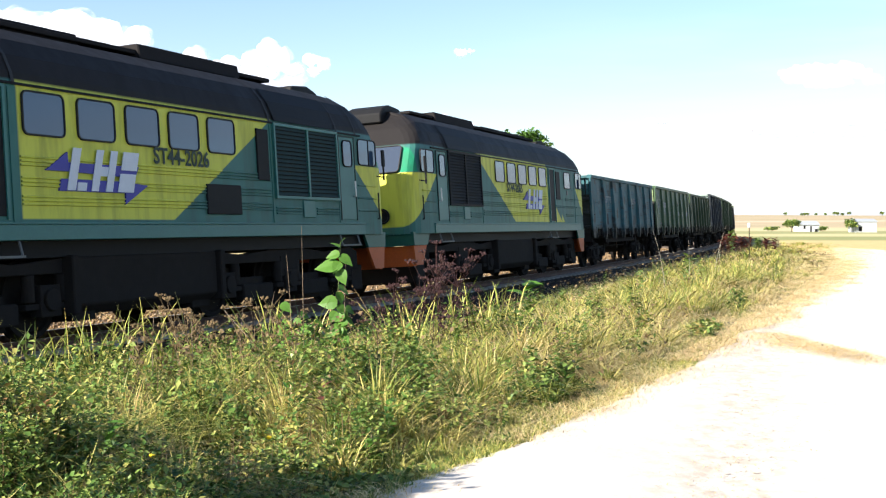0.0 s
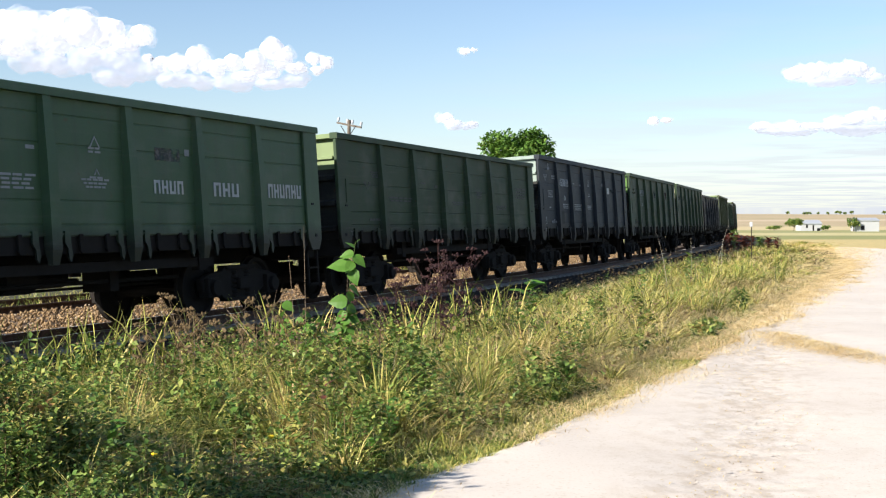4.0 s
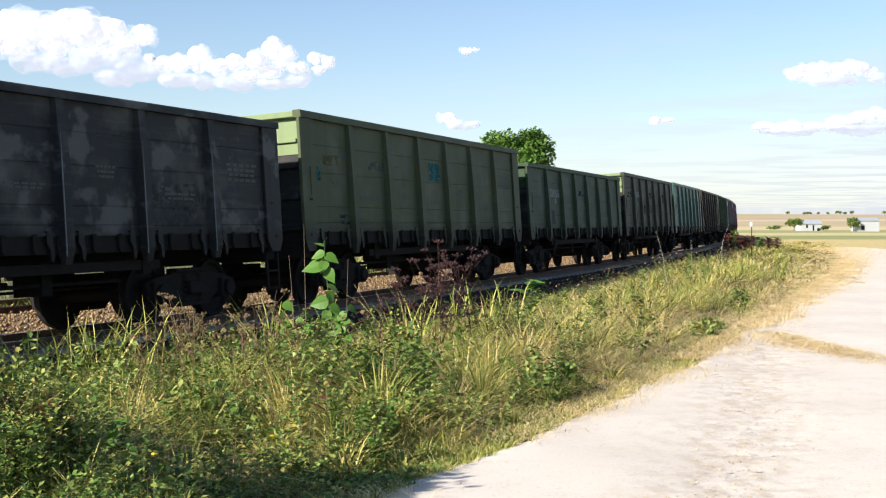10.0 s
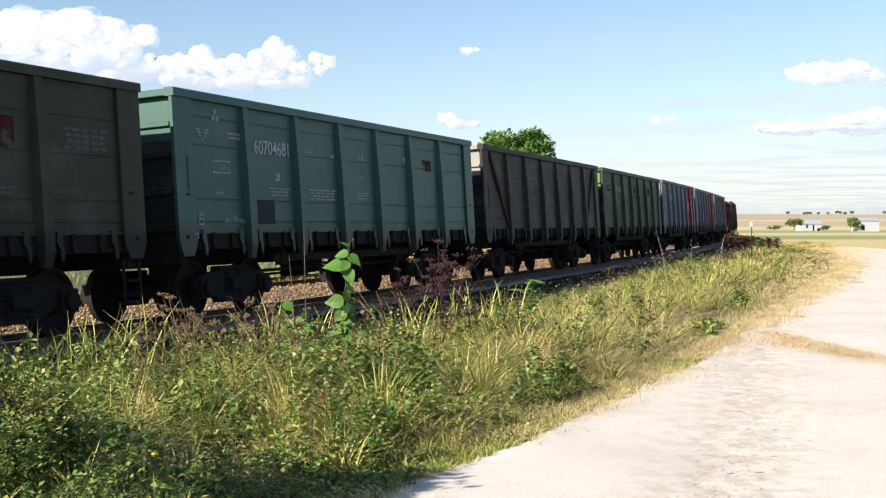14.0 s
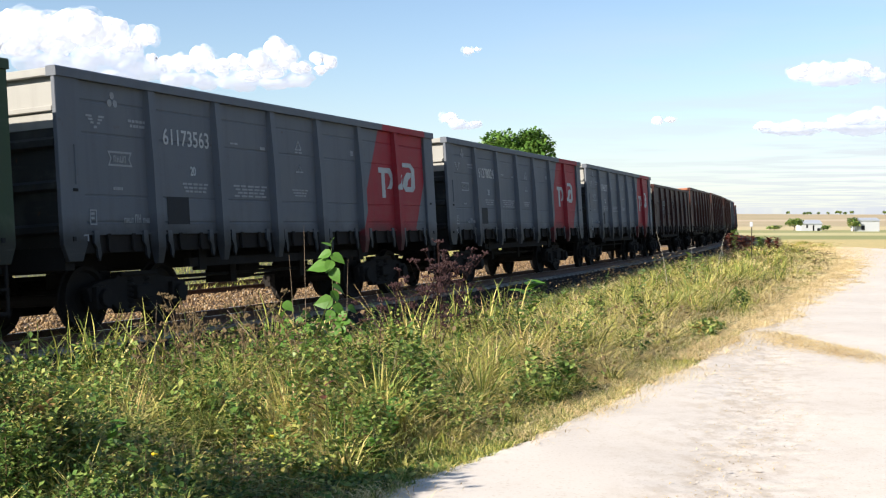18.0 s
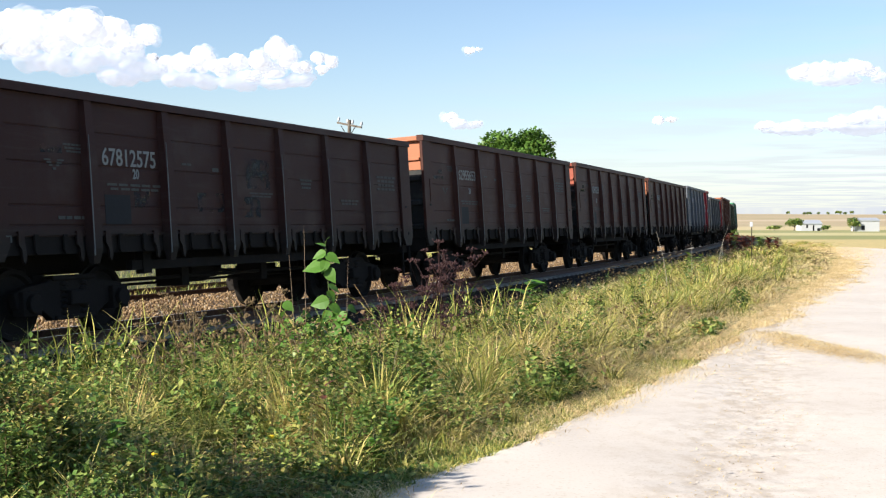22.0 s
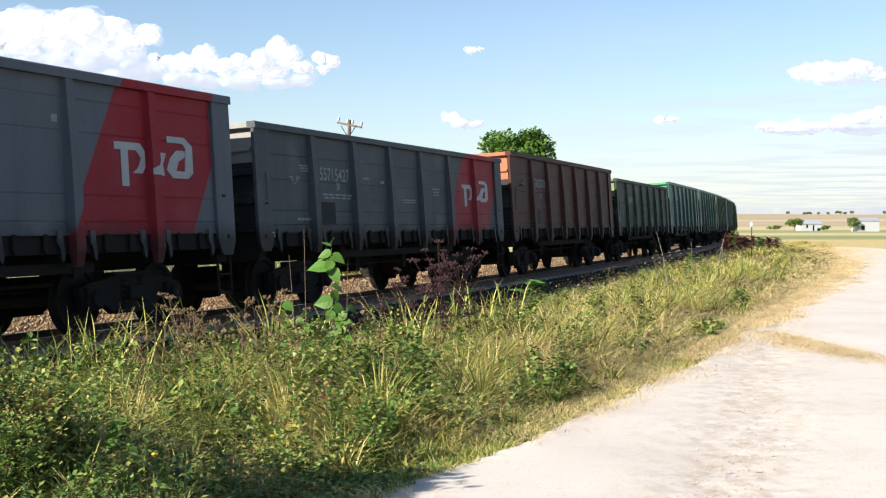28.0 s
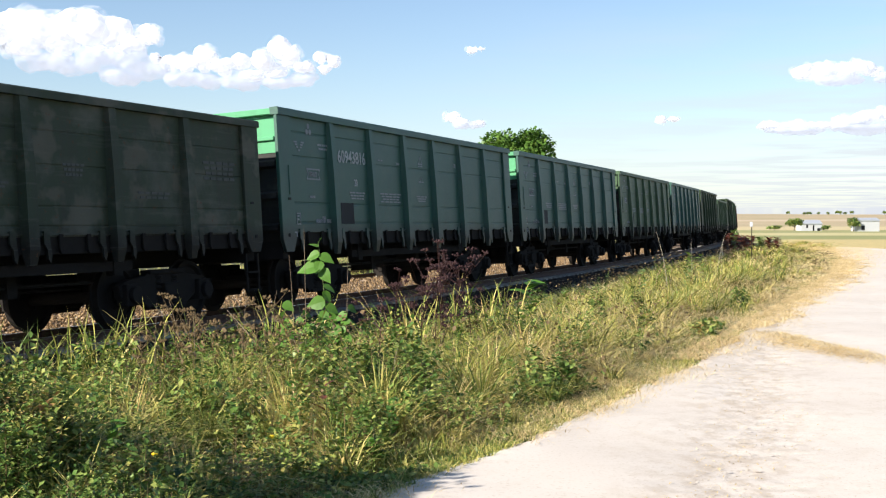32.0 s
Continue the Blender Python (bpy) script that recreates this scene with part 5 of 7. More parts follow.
def locomotive(s, way, number, emblem_x, number_x, livery, dark_grille, extra, tag):
    """A six-axle engine; way tells which end carries the radiator (x counts towards that end)."""
    eng = empty("diesel_locomotive", line_pose(s - run(0.0)), tag, "locomotive", "locomotives of the train")
    y = -1.476
    # the cab away from the radiator is the shorter one
    back = {way: 0.15, -way: 0.48}
    part("body", loco_body(back), livery, eng, "teal and yellow-green painted steel body with a black roof", smooth=False)
    X = lambda a, b: (a, b) if way > 0 else (-b, -a)
    for a in (-2.86, -1.79, -0.735, 0.32, 1.38):
        window("side_window", eng, *X(a, a + 0.775), 2.655, 3.185, y, RUBBER)
    window("side_window", eng, *X(-5.79, -5.05), 2.66, 3.16, y, RUBBER)
    # cab ends
    for e in (-1, 1):
        g = back[e]
        c0 = 6.83 if e == way else 6.52
        cw = window("cab_window", eng, *sorted((c0 * e, (c0 + 0.80) * e)), 2.70, 3.19, y + 0.004, BLACK)
        part("window_post", Shape().box(*sorted(((c0 + 0.45) * e, (c0 + 0.48) * e)), y - 0.022, y, 2.70, 3.19), BLACK, cw)
        # windscreens lean back
        lean = Matrix.Translation(((8.285 - g) * e, 0, 2.66)) @ Matrix.Rotation(radians((-28.4 if e == way else -21.3) * e), 4, "Y") @ Matrix.Rotation(radians(90 * e), 4, "Z")
        for q in (-1, 1):
            window("windscreen", eng, *sorted((0.05 * q, 1.12 * q)), 0.03, 0.70, -0.004, RUBBER, lean, SCREEN)
        part("nose_lamp", Shape().turned([(0, 0.17), (0.06, 0.18), (0.07, 0.15), (0.03, 0.13), (0.02, 0.0)], 20), BLACK, eng, "", Matrix.Translation(((8.27 - g) * e, -0.70, 1.72)) @ Matrix.Rotation(radians(-90 * e), 4, "Z"))
        part("lamp_box", Shape().prism([((q - g) * e, h) for q, h in ((6.25, 4.12), (6.3, 4.31), (6.95, 4.36), (7.3, 4.27), (7.5, 4.12), (7.5, 3.90), (6.9, 3.96))], -0.46, 0.46), BLACK, eng, "black headlamp housing on the roof", bevel=0.03)
        part("hand_rail", Shape().rod(((7.80 - g) * e, -1.50, 1.62), ((7.80 - g) * e, -1.50, 2.15), 0.014, n=6).rod(((7.80 - g) * e, -1.46, 1.62), ((7.80 - g) * e, -1.50, 1.62), 0.014, n=6), BLACK, eng)
        mi = part("mirror", Shape().box(*sorted(((7.80 - g) * e, (7.92 - g) * e)), -1.64, -1.60, 2.68, 3.02), BLACK, eng, "", bevel=0.012)
        part("mirror_arm", Shape().rod(((7.86 - g) * e, -1.44, 2.50), ((7.86 - g) * e, -1.62, 2.46), 0.014, n=6).rod(((7.86 - g) * e, -1.62, 2.40), ((7.86 - g) * e, -1.62, 2.7), 0.02, n=6), BLACK, mi)
        # apron under the nose, green above and orange below
        up_ = [(8.26, 1.34), (8.22, 1.04), (7.42, 1.04), (7.22, 1.34)]
        lo_ = [(8.22, 1.035), (8.14, 0.60), (7.72, 0.60), (7.425, 1.035)]
        part("apron", Shape().prism([((a - g) * e, b) for a, b in up_], -1.40, -1.34).box(*sorted(((8.10 - g) * e, (8.22 - g) * e)), -1.36, 1.36, 1.04, 1.34).prism([((a - g) * e, b) for a, b in up_], 1.34, 1.40), DEEP_GREEN, eng)
        part("snow_guard", Shape().prism([((a - g) * e, b) for a, b in lo_], -1.38, -1.32).box(*sorted(((8.02 - g) * e, (8.14 - g) * e)), -1.34, 1.34, 0.58, 1.035), ORANGE, eng, "orange painted guard above the rails")
        part("coupler", Shape().box(*sorted((7.5 * e, 8.45 * e)), -0.12, 0.12, 0.95, 1.2).box(*sorted((8.40 * e, 8.68 * e)), -0.22, 0.22, 0.9, 1.24), STEEL, eng, bevel=0.02)
        s0 = 5.86 if e == way else 3.04
        part("cab_step", Shape().rod((s0 * e, -1.46, 1.32), (s0 * e, -1.52, 1.10), 0.018, n=6).rod(((s0 + 0.76) * e, -1.46, 1.32), ((s0 + 0.76) * e, -1.52, 1.10), 0.018, n=6).box(*sorted(((s0 - 0.02) * e, (s0 + 0.78) * e)), -1.55, -1.42, 1.08, 1.11), GREY_STEEL, eng)
    part("badge", Shape().rod((-5.40 * way, y - 0.014, 2.52), (-5.40 * way, y + 0.002, 2.52), 0.085, n=18), GREY_STEEL, eng, "small round metal badge")
    def door(a, b, open_):
        a, b = X(a, b)
        # an open door is a flat black panel that paints the dark inside
        d = part("side_door", Shape().box(a, b, y - 0.012, y, 1.60, 3.2), BLACK if open_ else TEAL, eng, "black panel standing in for an open doorway's dark inside" if open_ else "closed teal door", bevel=0.006)
        if open_:
            part("door_frame", Shape().box(a - 0.05, a, y - 0.03, y, 1.56, 3.24).box(b, b + 0.05, y - 0.03, y, 1.56, 3.24).box(a, b, y - 0.03, y, 3.2, 3.24), TEAL, d)
            return
        part("door_frame", Shape().box(a - 0.03, a - 0.004, y - 0.022, y, 1.58, 3.22).box(b + 0.004, b + 0.03, y - 0.022, y, 1.58, 3.22).box(a - 0.004, b + 0.004, y - 0.022, y, 3.204, 3.225), DARK_TEXT, d)
        window("door_window", d, a + 0.14, b - 0.14, 2.64, 3.12, y - 0.012, BLACK)
        h = b - 0.09 if way > 0 else a + 0.09
        part("door_handle", Shape().rod((h, y - 0.06, 2.05), (h, y - 0.06, 2.35), 0.014, n=6).rod((h, y - 0.06, 2.05), (h, y, 2.05), 0.014, n=6), CHROME, d)
    door(5.97, 6.62, False)
    door(-3.80, -3.24, True)
    part("vent", Shape().box(*X(-4.50, -4.02), y - 0.02, y, 2.28, 3.16), BLACK, eng, "black intake opening", bevel=0.01)
    for a, b, z0, z1 in extra:
        part("vent", Shape().box(*X(a, b), y - 0.034, y, z0, z1), BLACK, eng, "black intake opening", bevel=0.01)
    grille(eng, *X(3.48, 5.82), 2.0, 3.22, y, 17, dark_grille)
    # ribbed bands along the side, broken by the covers under the grille
    for x0, x1, rows in ((-2.95, 3.3, (1.76, 1.81, 1.86, 2.0, 2.05, 2.10, 2.26, 2.31, 2.36)), (3.45, 4.35, (1.70, 1.75, 1.80)), (4.95, 5.85, (1.70, 1.75, 1.80)), (6.75, 7.60, (1.78, 2.03, 2.28)), (-7.34, -6.52, (1.80, 2.06, 2.32)), (-6.22, -5.12, (1.77, 1.82, 2.28, 2.33)), (-6.22, -3.95, (2.04, 2.09))):
        x0, x1 = X(x0, x1)
        for z in rows:
            part("side_bead", Shape().prism([(y + 0.004, z - 0.022), (y - 0.022, z - 0.012), (y - 0.022, z + 0.004), (y + 0.004, z + 0.014)], x0, x1, "x"), livery, eng)
    part("access_cover", Shape().box(*X(4.42, 4.86), y - 0.025, y, 1.62, 1.94), TEAL, eng, bevel=0.012)
    for xx in (-6.36, -3.1, 3.36, 5.9):
        part("panel_seam", Shape().box(xx * way - 0.02, xx * way + 0.02, y - 0.012, y, 1.47, 3.22), livery, eng)
    part("side_sill", Shape().box(-6.95, 6.95, -1.50, -1.44, 1.30, 1.50).box(-6.95, 6.95, 1.44, 1.50, 1.30, 1.50).box(-6.95, 6.95, -1.515, -1.44, 1.50, 1.53), TEAL, eng, bevel=0.006)
    part("rain_strip", Shape().box(-6.95, 6.95, -1.50, -1.46, 3.255, 3.285), BLACK, eng)
    # roof gear
    part("roof_walkway", Shape().box(-5.6, 5.2, -0.5, 0.5, 4.26, 4.33), ROOF, eng, bevel=0.01)
    for a, b, w, h in ((1.0, 4.0, 0.58, 4.43), (-4.6, -0.3, 0.42, 4.40)):
        part("roof_hatch", Shape().prism([(-w, 4.18), (-w * 0.92, h), (w * 0.92, h), (w, 4.18)], *X(a, b), "x"), ROOF, eng, bevel=0.02)
    part("exhaust", Shape().box(*X(-3.0, -2.4), -0.2, 0.2, 4.2, 4.43), ROOF, eng, bevel=0.02)
    # the flat radiator shutter let into the roof's flank above the grille
    sx0, sx1 = X(3.5, 5.8)
    part("roof_shutter", Shape().add([(x, -q * 1.012, z + 0.01) for x in (sx0, sx1) for q, z in ((1.475, 3.30), (1.44, 3.42), (1.34, 3.66), (1.15, 3.90))], [(0, 4, 5, 1), (1, 5, 6, 2), (2, 6, 7, 3)]), BLACK, eng)
    for xx in (-6.3, -3.0, 3.35, 5.92, 6.75):
        part("roof_seam", Shape().add([(xx * way + d, sgn * a * 1.004, z * 1.001) for d in (-0.03, 0.03) for sgn, (a, z) in [(-1, q) for q in ((1.48, 3.25), (1.445, 3.42), (1.345, 3.66), (1.155, 3.91), (0.855, 4.11), (0.455, 4.23), (0.0, 4.27))] + [(1, q) for q in ((0.455, 4.23), (0.855, 4.11), (1.155, 3.91), (1.345, 3.66), (1.445, 3.42), (1.48, 3.25))]], [(i, i + 1, i + 14, i + 13) for i in range(12)]), ROOF_SEAM, eng)
    # emblem: plain slanted bars on a violet double arrow
    ex = emblem_x
    part("emblem_arrow", Shape().prism([(ex - 1.05, 2.20), (ex - 0.6, 2.46), (ex - 0.6, 2.32), (ex + 0.95, 2.32), (ex + 0.85, 2.16), (ex - 0.6, 2.20)], y - 0.03, y - 0.001), VIOLET, eng, "violet arrow")
    part("emblem_arrow", Shape().prism([(ex - 0.75, 2.10), (ex - 0.80, 1.94), (ex + 0.62, 1.94), (ex + 0.60, 1.78), (ex + 1.15, 2.06), (ex + 0.6, 2.10)], y - 0.03, y - 0.001), VIOLET, eng, "violet arrow")
    for pts in ([(-0.66, 1.95), (-0.49, 2.52), (-0.32, 2.52), (-0.49, 1.95)], [(-0.46, 1.95), (-0.43, 2.06), (-0.24, 2.06), (-0.27, 1.95)],
                [(-0.16, 1.95), (0.01, 2.52), (0.16, 2.52), (-0.01, 1.95)], [(0.04, 2.16), (0.08, 2.29), (0.24, 2.29), (0.20, 2.16)], [(0.15, 1.95), (0.32, 2.52), (0.47, 2.52), (0.30, 1.95)],
                [(0.52, 2.26), (0.60, 2.52), (0.96, 2.52), (0.88, 2.26)], [(0.42, 1.95), (0.50, 2.21), (0.86, 2.21), (0.78, 1.95)]):
        part("emblem_bar", Shape().prism([(ex + a, b) for a, b in pts], y - 0.042, y - 0.031), SILVER, eng)
    part("fleet_number", text_mesh(number, 0.34, 0.003, 1.0, 0.006), DARK_TEXT, eng, "dark stencilled number", Matrix.Translation((number_x, y - 0.026, 2.40)))
    # below the floor
    part("underframe", Shape().box(-7.4, 7.4, -1.25, 1.25, 1.08, 1.30), BLACK, eng)
    part("fuel_tank", Shape().prism([(-1.28, 1.08), (-1.28, 0.42), (-1.1, 0.28), (1.1, 0.28), (1.28, 0.42), (1.28, 1.08)], -1.75, 1.75, "x"), STEEL, eng, "dark steel fuel tank", bevel=0.02)
    for a, b in ((-1.9, -1.76), (1.76, 1.9)):
        part("battery_box", Shape().box(a, b, -1.36, 1.36, 0.3, 1.1), STEEL, eng, bevel=0.02)
    for at in (-4.3, 4.3):
        loco_bogie(eng, at, s)
    MOVERS.append((eng, s, 4.3))
    return eng


LIVERY_A = loco_livery("locomotive_paint", 2.39, 1.75, 2.95, -1)
LIVERY_B = loco_livery("second_locomotive_paint", 2.42, 1.85, 3.06, 1)
locomotive(-81.25, 1, "ST44-2026", -1.46, -0.13, LIVERY_A, False, [(2.86, 3.24, 2.25, 3.13), (1.25, 2.27, 1.66, 2.14)],
           "teal and yellow-green diesel locomotive with a black roof")
locomotive(-63.48, -1, "ST44-2065", 1.36, -1.22, LIVERY_B, True, [],
           "second teal and yellow-green diesel locomotive, one door open")
for row in STOCK:
    gondola(*row)


# ---------- vegetation ----------
def blades(rnd, x, y, z, height, width, lean, material, name, label, segs=2, droop=0.6, way=None):
    """Grass blades as one sheet of bent, pointed strips; way: the side to which each one bends."""
    n = len(x)
    a = rnd.uniform(0, 2 * math.pi, n) if way is None else way + rnd.normal(0, 0.75, n)
    b = a + rnd.normal(0, 0.5, n)
    side = np.stack([np.cos(a + 1.57), np.sin(a + 1.57), np.zeros(n)], -1) * width[:, None]
    out = np.stack([np.cos(b), np.sin(b), np.zeros(n)], -1) * (lean * height)[:, None]
    root = np.stack([x, y, z], -1)
    v = []
    for i in range(segs):
        f = i / segs
        c = root + out * (f ** 1.8) + np.array([0, 0, 1.0]) * (height * (f - droop * 0.25 * f * f * lean))[:, None]
        w = side * (1 - 0.45 * f)
        v += [c - w, c + w]
    v.append(root + out + np.array([0, 0, 1.0]) * (height * (1 - droop * 0.45 * lean))[:, None])
    m = 2 * segs + 1
    v = np.stack(v, 1).reshape(-1, 3)
    k0 = np.arange(n)[:, None] * m
    quads = np.concatenate([k0 + np.array([[2 * i, 2 * i + 1, 2 * i + 3, 2 * i + 2]]) for i in range(segs - 1)]) if segs > 1 else np.zeros((0, 4), int)
    tris = k0 + np.array([[m - 3, m - 2, m - 1]])
    ob = new(name, raw_mesh(name, v, [quads, tris] if segs > 1 else tris, material))
    return tagged(ob, label, "grass", kind="stuff")


def leaves(rnd, p, size, material, name, label="", category="plant", flat=0.5, kind="stuff", parent=None, way=None, rise=0.0, slim=1.0):
    """Many small folded leaves at the places p."""
    n = len(p)
    a = rnd.uniform(0, 2 * math.pi, n) if way is None else way
    tilt = rnd.normal(0, flat, n) + rise
    d = np.stack([np.cos(a) * np.cos(tilt), np.sin(a) * np.cos(tilt), np.sin(tilt)], -1)
    s = np.stack([-np.sin(a), np.cos(a), rnd.normal(0, 0.35, n)], -1)
    L, W = size[:, None], size[:, None] * rnd.uniform(0.28, 0.45, n)[:, None] * slim
    up_ = np.array([0, 0, 0.18])
    v = np.stack([p, p + d * L * 0.5 + s * W - up_ * L * 0, p + d * L - up_ * L, p + d * L * 0.5 - s * W, p + d * L * 0.5 - up_ * L], 1).reshape(-1, 3)
    k0 = np.arange(n)[:, None] * 5
    tris = np.concatenate([k0 + np.array([t]) for t in ((0, 1, 4), (1, 2, 4), (2, 3, 4), (3, 0, 4))])
    ob = new(name, raw_mesh(name, v, tris, material))
    if parent:
        ob.parent = parent
    return tagged(ob, label, category if not parent else "", kind=kind if not parent else "")


def verge_points(rnd, n, y0, y1, u0=2.7, road_gap=0.0, power=1.7):
    """Places on the grass strip between line and track, denser where it is near."""
    q = rnd.rand(n)
    y = (y0 ** (1 - power) + q * (y1 ** (1 - power) - y0 ** (1 - power))) ** (1 / (1 - power))
    lo = np.interp(y, _yy, _xx) + u0 / np.cos(np.interp(y, _yy, _hh))
    lo = np.maximum(lo, -0.40 * y - 0.8)
    hi = np.interp(y, ROAD_Y, ROAD_X) - road_gap
    x = lo + rnd.rand(n) * (hi - lo)
    ok = hi > lo + 0.2
    return x[ok], y[ok]


def bank(x, y):
    """The rank growth that stands nearest to the eye and shades what lies behind it."""
    return np.exp(-((x + 2.55) / 0.62) ** 2 - ((y - 6.5) / 0.75) ** 2)


def tallest(x, y):
    """How high plants stand, shaped to fit the camera's view: waist high near by and along the line, lower in the
    middle.
    """
    # tops are cut to a line of sight from the camera
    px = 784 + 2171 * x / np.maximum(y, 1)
    view_row = np.interp(px, [-50, 200, 400, 520, 700, 850, 930, 1000, 1100, 1170, 1230, 1300, 1480, 1620], [590, 580, 575, 562, 548, 535, 512, 492, 468, 446, 428, 421, 408, 405])
    top = EYE - (view_row - 395.3) / 2171 * y - ground_z(x, y)
    edge = np.clip((np.interp(y, ROAD_Y, ROAD_X) - x) / (0.5 + y * 0.055), 0.10, 1)
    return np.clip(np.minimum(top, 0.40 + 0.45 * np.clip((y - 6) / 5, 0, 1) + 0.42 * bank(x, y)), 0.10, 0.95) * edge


def hollow(x, y):
    """1 in the bare dark dip among the herbs, 0 outside it."""
    return np.clip(1.35 - ((x + 1.30) / 0.62) ** 2 - ((y - 7.35) / 0.85) ** 2, 0, 1)


def spread(rnd, x, y, each, near, far):
    """Roots of many blades round each tussock: which tussock, the place, the way it bends."""
    k_ = np.repeat(np.arange(len(x)), each)
    way = rnd.uniform(0, 6.283, len(k_))
    off = rnd.rand(len(k_)) ** 0.7 * rnd.uniform(near, far, len(x))[k_] * np.clip(y[k_] / 14, 1, 3)
    x2, y2 = x[k_] + off * np.cos(way), y[k_] + off * np.sin(way)
    ok = x2 < np.interp(y2, ROAD_Y, ROAD_X) - 0.02
    return k_[ok], x2[ok], y2[ok], way[ok]


def verge():
    rnd = np.random.RandomState(11)
    # a thin low sward over the soil
    x, y = verge_points(rnd, 62000, 5.0, 120)
    ok = rnd.rand(len(x)) > 0.9 * hollow(x, y)
    x, y = x[ok], y[ok]
    blades(rnd, x, y, ground_z(x, y) - 0.01, tallest(x, y) * rnd.uniform(0.10, 0.42, len(x)), rnd.uniform(0.0015, 0.005, len(x)) * np.clip(y / 15, 0.8, 3), rnd.uniform(0.3, 1.4, len(x)), GRASS, "short_sward", "short thin grass under the taller growth", 2)
    # tussocks of green grass, their blades arching outwards
    x, y = verge_points(rnd, 4300, 5.0, 120, power=1.75)
    near_left = np.clip((-x * 1.3 + 8.0 - y * 0.35) / 5, 0, 1) * np.clip((11.5 - y) / 2, 0, 1)
    keep = rnd.rand(len(x)) < (0.25 + 0.75 * patch(x, y, 2.3, 1.0)) * (1 - 0.88 * hollow(x, y)) * (1 - 0.55 * near_left)
    x, y = x[keep], y[keep]
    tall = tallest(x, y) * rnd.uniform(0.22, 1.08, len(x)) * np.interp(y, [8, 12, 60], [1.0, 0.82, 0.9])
    each = (rnd.uniform(30, 110, len(x)) * np.clip(tall / 0.45, 0.5, 1.5)).astype(int)
    k_, x2, y2, way = spread(rnd, x, y, each, 0.03, 0.10)
    h = tall[k_] * (0.40 + 0.70 * rnd.rand(len(x2)))
    lean = rnd.uniform(0.4, 1.5, len(x))[k_] * rnd.uniform(0.5, 1.6, len(x2))
    blades(rnd, x2, y2, ground_z(x2, y2) - 0.01, h, rnd.uniform(0.0025, 0.0085, len(x2)) * np.clip(y2 / 17, 0.75, 3), lean, GRASS, "grass", "rough green verge grass in knee-high tussocks", 3, way=way)
    # dry tussocks, thicker towards the far end and the farm track
    x, y = verge_points(rnd, 5400, 5.0, 120)
    m = patch(x, y, 0.8, 2.1)
    far_bias = np.clip((y - 8) / 8, 0.0, 1)
    keep = rnd.rand(len(x)) < (0.10 + 0.9 * np.clip(1.5 * m - 0.25, 0, 1)) * (0.45 + 0.55 * far_bias) * (1 - 0.9 * hollow(x, y))
    x, y = x[keep], y[keep]
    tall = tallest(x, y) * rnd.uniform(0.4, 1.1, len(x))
    k_, x2, y2, way = spread(rnd, x, y, rnd.randint(22, 75, len(x)), 0.03, 0.16)
    blades(rnd, x2, y2, ground_z(x2, y2) - 0.01, tall[k_] * (0.25 + 0.65 * rnd.rand(len(x2))), rnd.uniform(0.0018, 0.0055, len(x2)) * np.clip(y2 / 16, 0.8, 3), rnd.uniform(0.6, 3.2, len(x2)), STRAW, "dry_grass", "bleached dry grass in the verge", 3, way=way)
    # low straw along the track's edge
    yy = 6 + 75 * rnd.rand(62000) ** 1.3
    yy = yy[patch(yy, yy * 0.3, 1.9, 0.4) + 0.4 * rnd.rand(len(yy)) > np.interp(yy, [6, 14, 25], [0.90, 0.56, 0.10])]
    xx = np.interp(yy, ROAD_Y, ROAD_X) + rnd.normal(-0.08, 0.22, len(yy)) * np.clip(yy / 12, 0.7, 6)
    blades(rnd, xx, yy, ground_z(xx, yy) + 0.045, rnd.uniform(0.02, 0.10, len(xx)), rnd.uniform(0.0012, 0.003, len(xx)) * np.clip(yy / 18, 1, 3), rnd.uniform(1.0, 3.0, len(xx)), LITTER, "straw_litter", "flattened straw along the edge of the farm track")
    # a thicker bank of straw further on, spread over the track's edge
    yy = 13 + 36 * rnd.rand(17000) ** 1.2
    xx = np.interp(yy, ROAD_Y, ROAD_X) - 0.25 + rnd.rand(len(yy)) ** 1.5 * np.interp(yy, [13, 18, 24, 40, 50], [0.3, 0.6, 0.85, 1.1, 1.1]) * (0.45 + 0.9 * patch(yy, yy * 0.2, 1.3, 0.7))
    blades(rnd, xx, yy, ground_z(xx, yy) + 0.05, rnd.uniform(0.02, 0.07, len(xx)), rnd.uniform(0.003, 0.007, len(xx)) * np.clip(yy / 22, 1, 2), rnd.uniform(1.5, 4.0, len(xx)), LITTER, "straw_bank", "pale straw lying over the edge of the farm track")
    # low creeping green at the same edge
    yy = 5.5 + 11 * rnd.rand(13000) ** 1.5
    xx = np.interp(yy, ROAD_Y, ROAD_X) - np.abs(rnd.normal(0, 0.24, len(yy))) * np.clip(yy / 9, 1, 3) + 0.06
    blades(rnd, xx, yy, ground_z(xx, yy) + 0.01, rnd.uniform(0.03, 0.12, len(xx)), rnd.uniform(0.0015, 0.005, len(xx)) * np.clip(yy / 14, 1, 2), rnd.uniform(0.4, 1.6, len(xx)), GRASS, "short_grass", "short green grass creeping over the track's edge")
    # long blades that stand up before the line
    cx = np.array([-4.0, -3.75, -3.45, -3.2, -2.95, -2.5, -1.75, -1.4, -0.35, 0.1, 0.5, 0.75])
    cy = np.array([11.4, 11.2, 11.6, 11.3, 11.5, 11.7, 12.2, 12.6, 13.6, 14.2, 14.8, 15.2])
    k_ = rnd.randint(0, len(cx), 420)
    x, y = cx[k_] + rnd.normal(0, 0.13, 420), cy[k_] + rnd.normal(0, 0.12, 420)
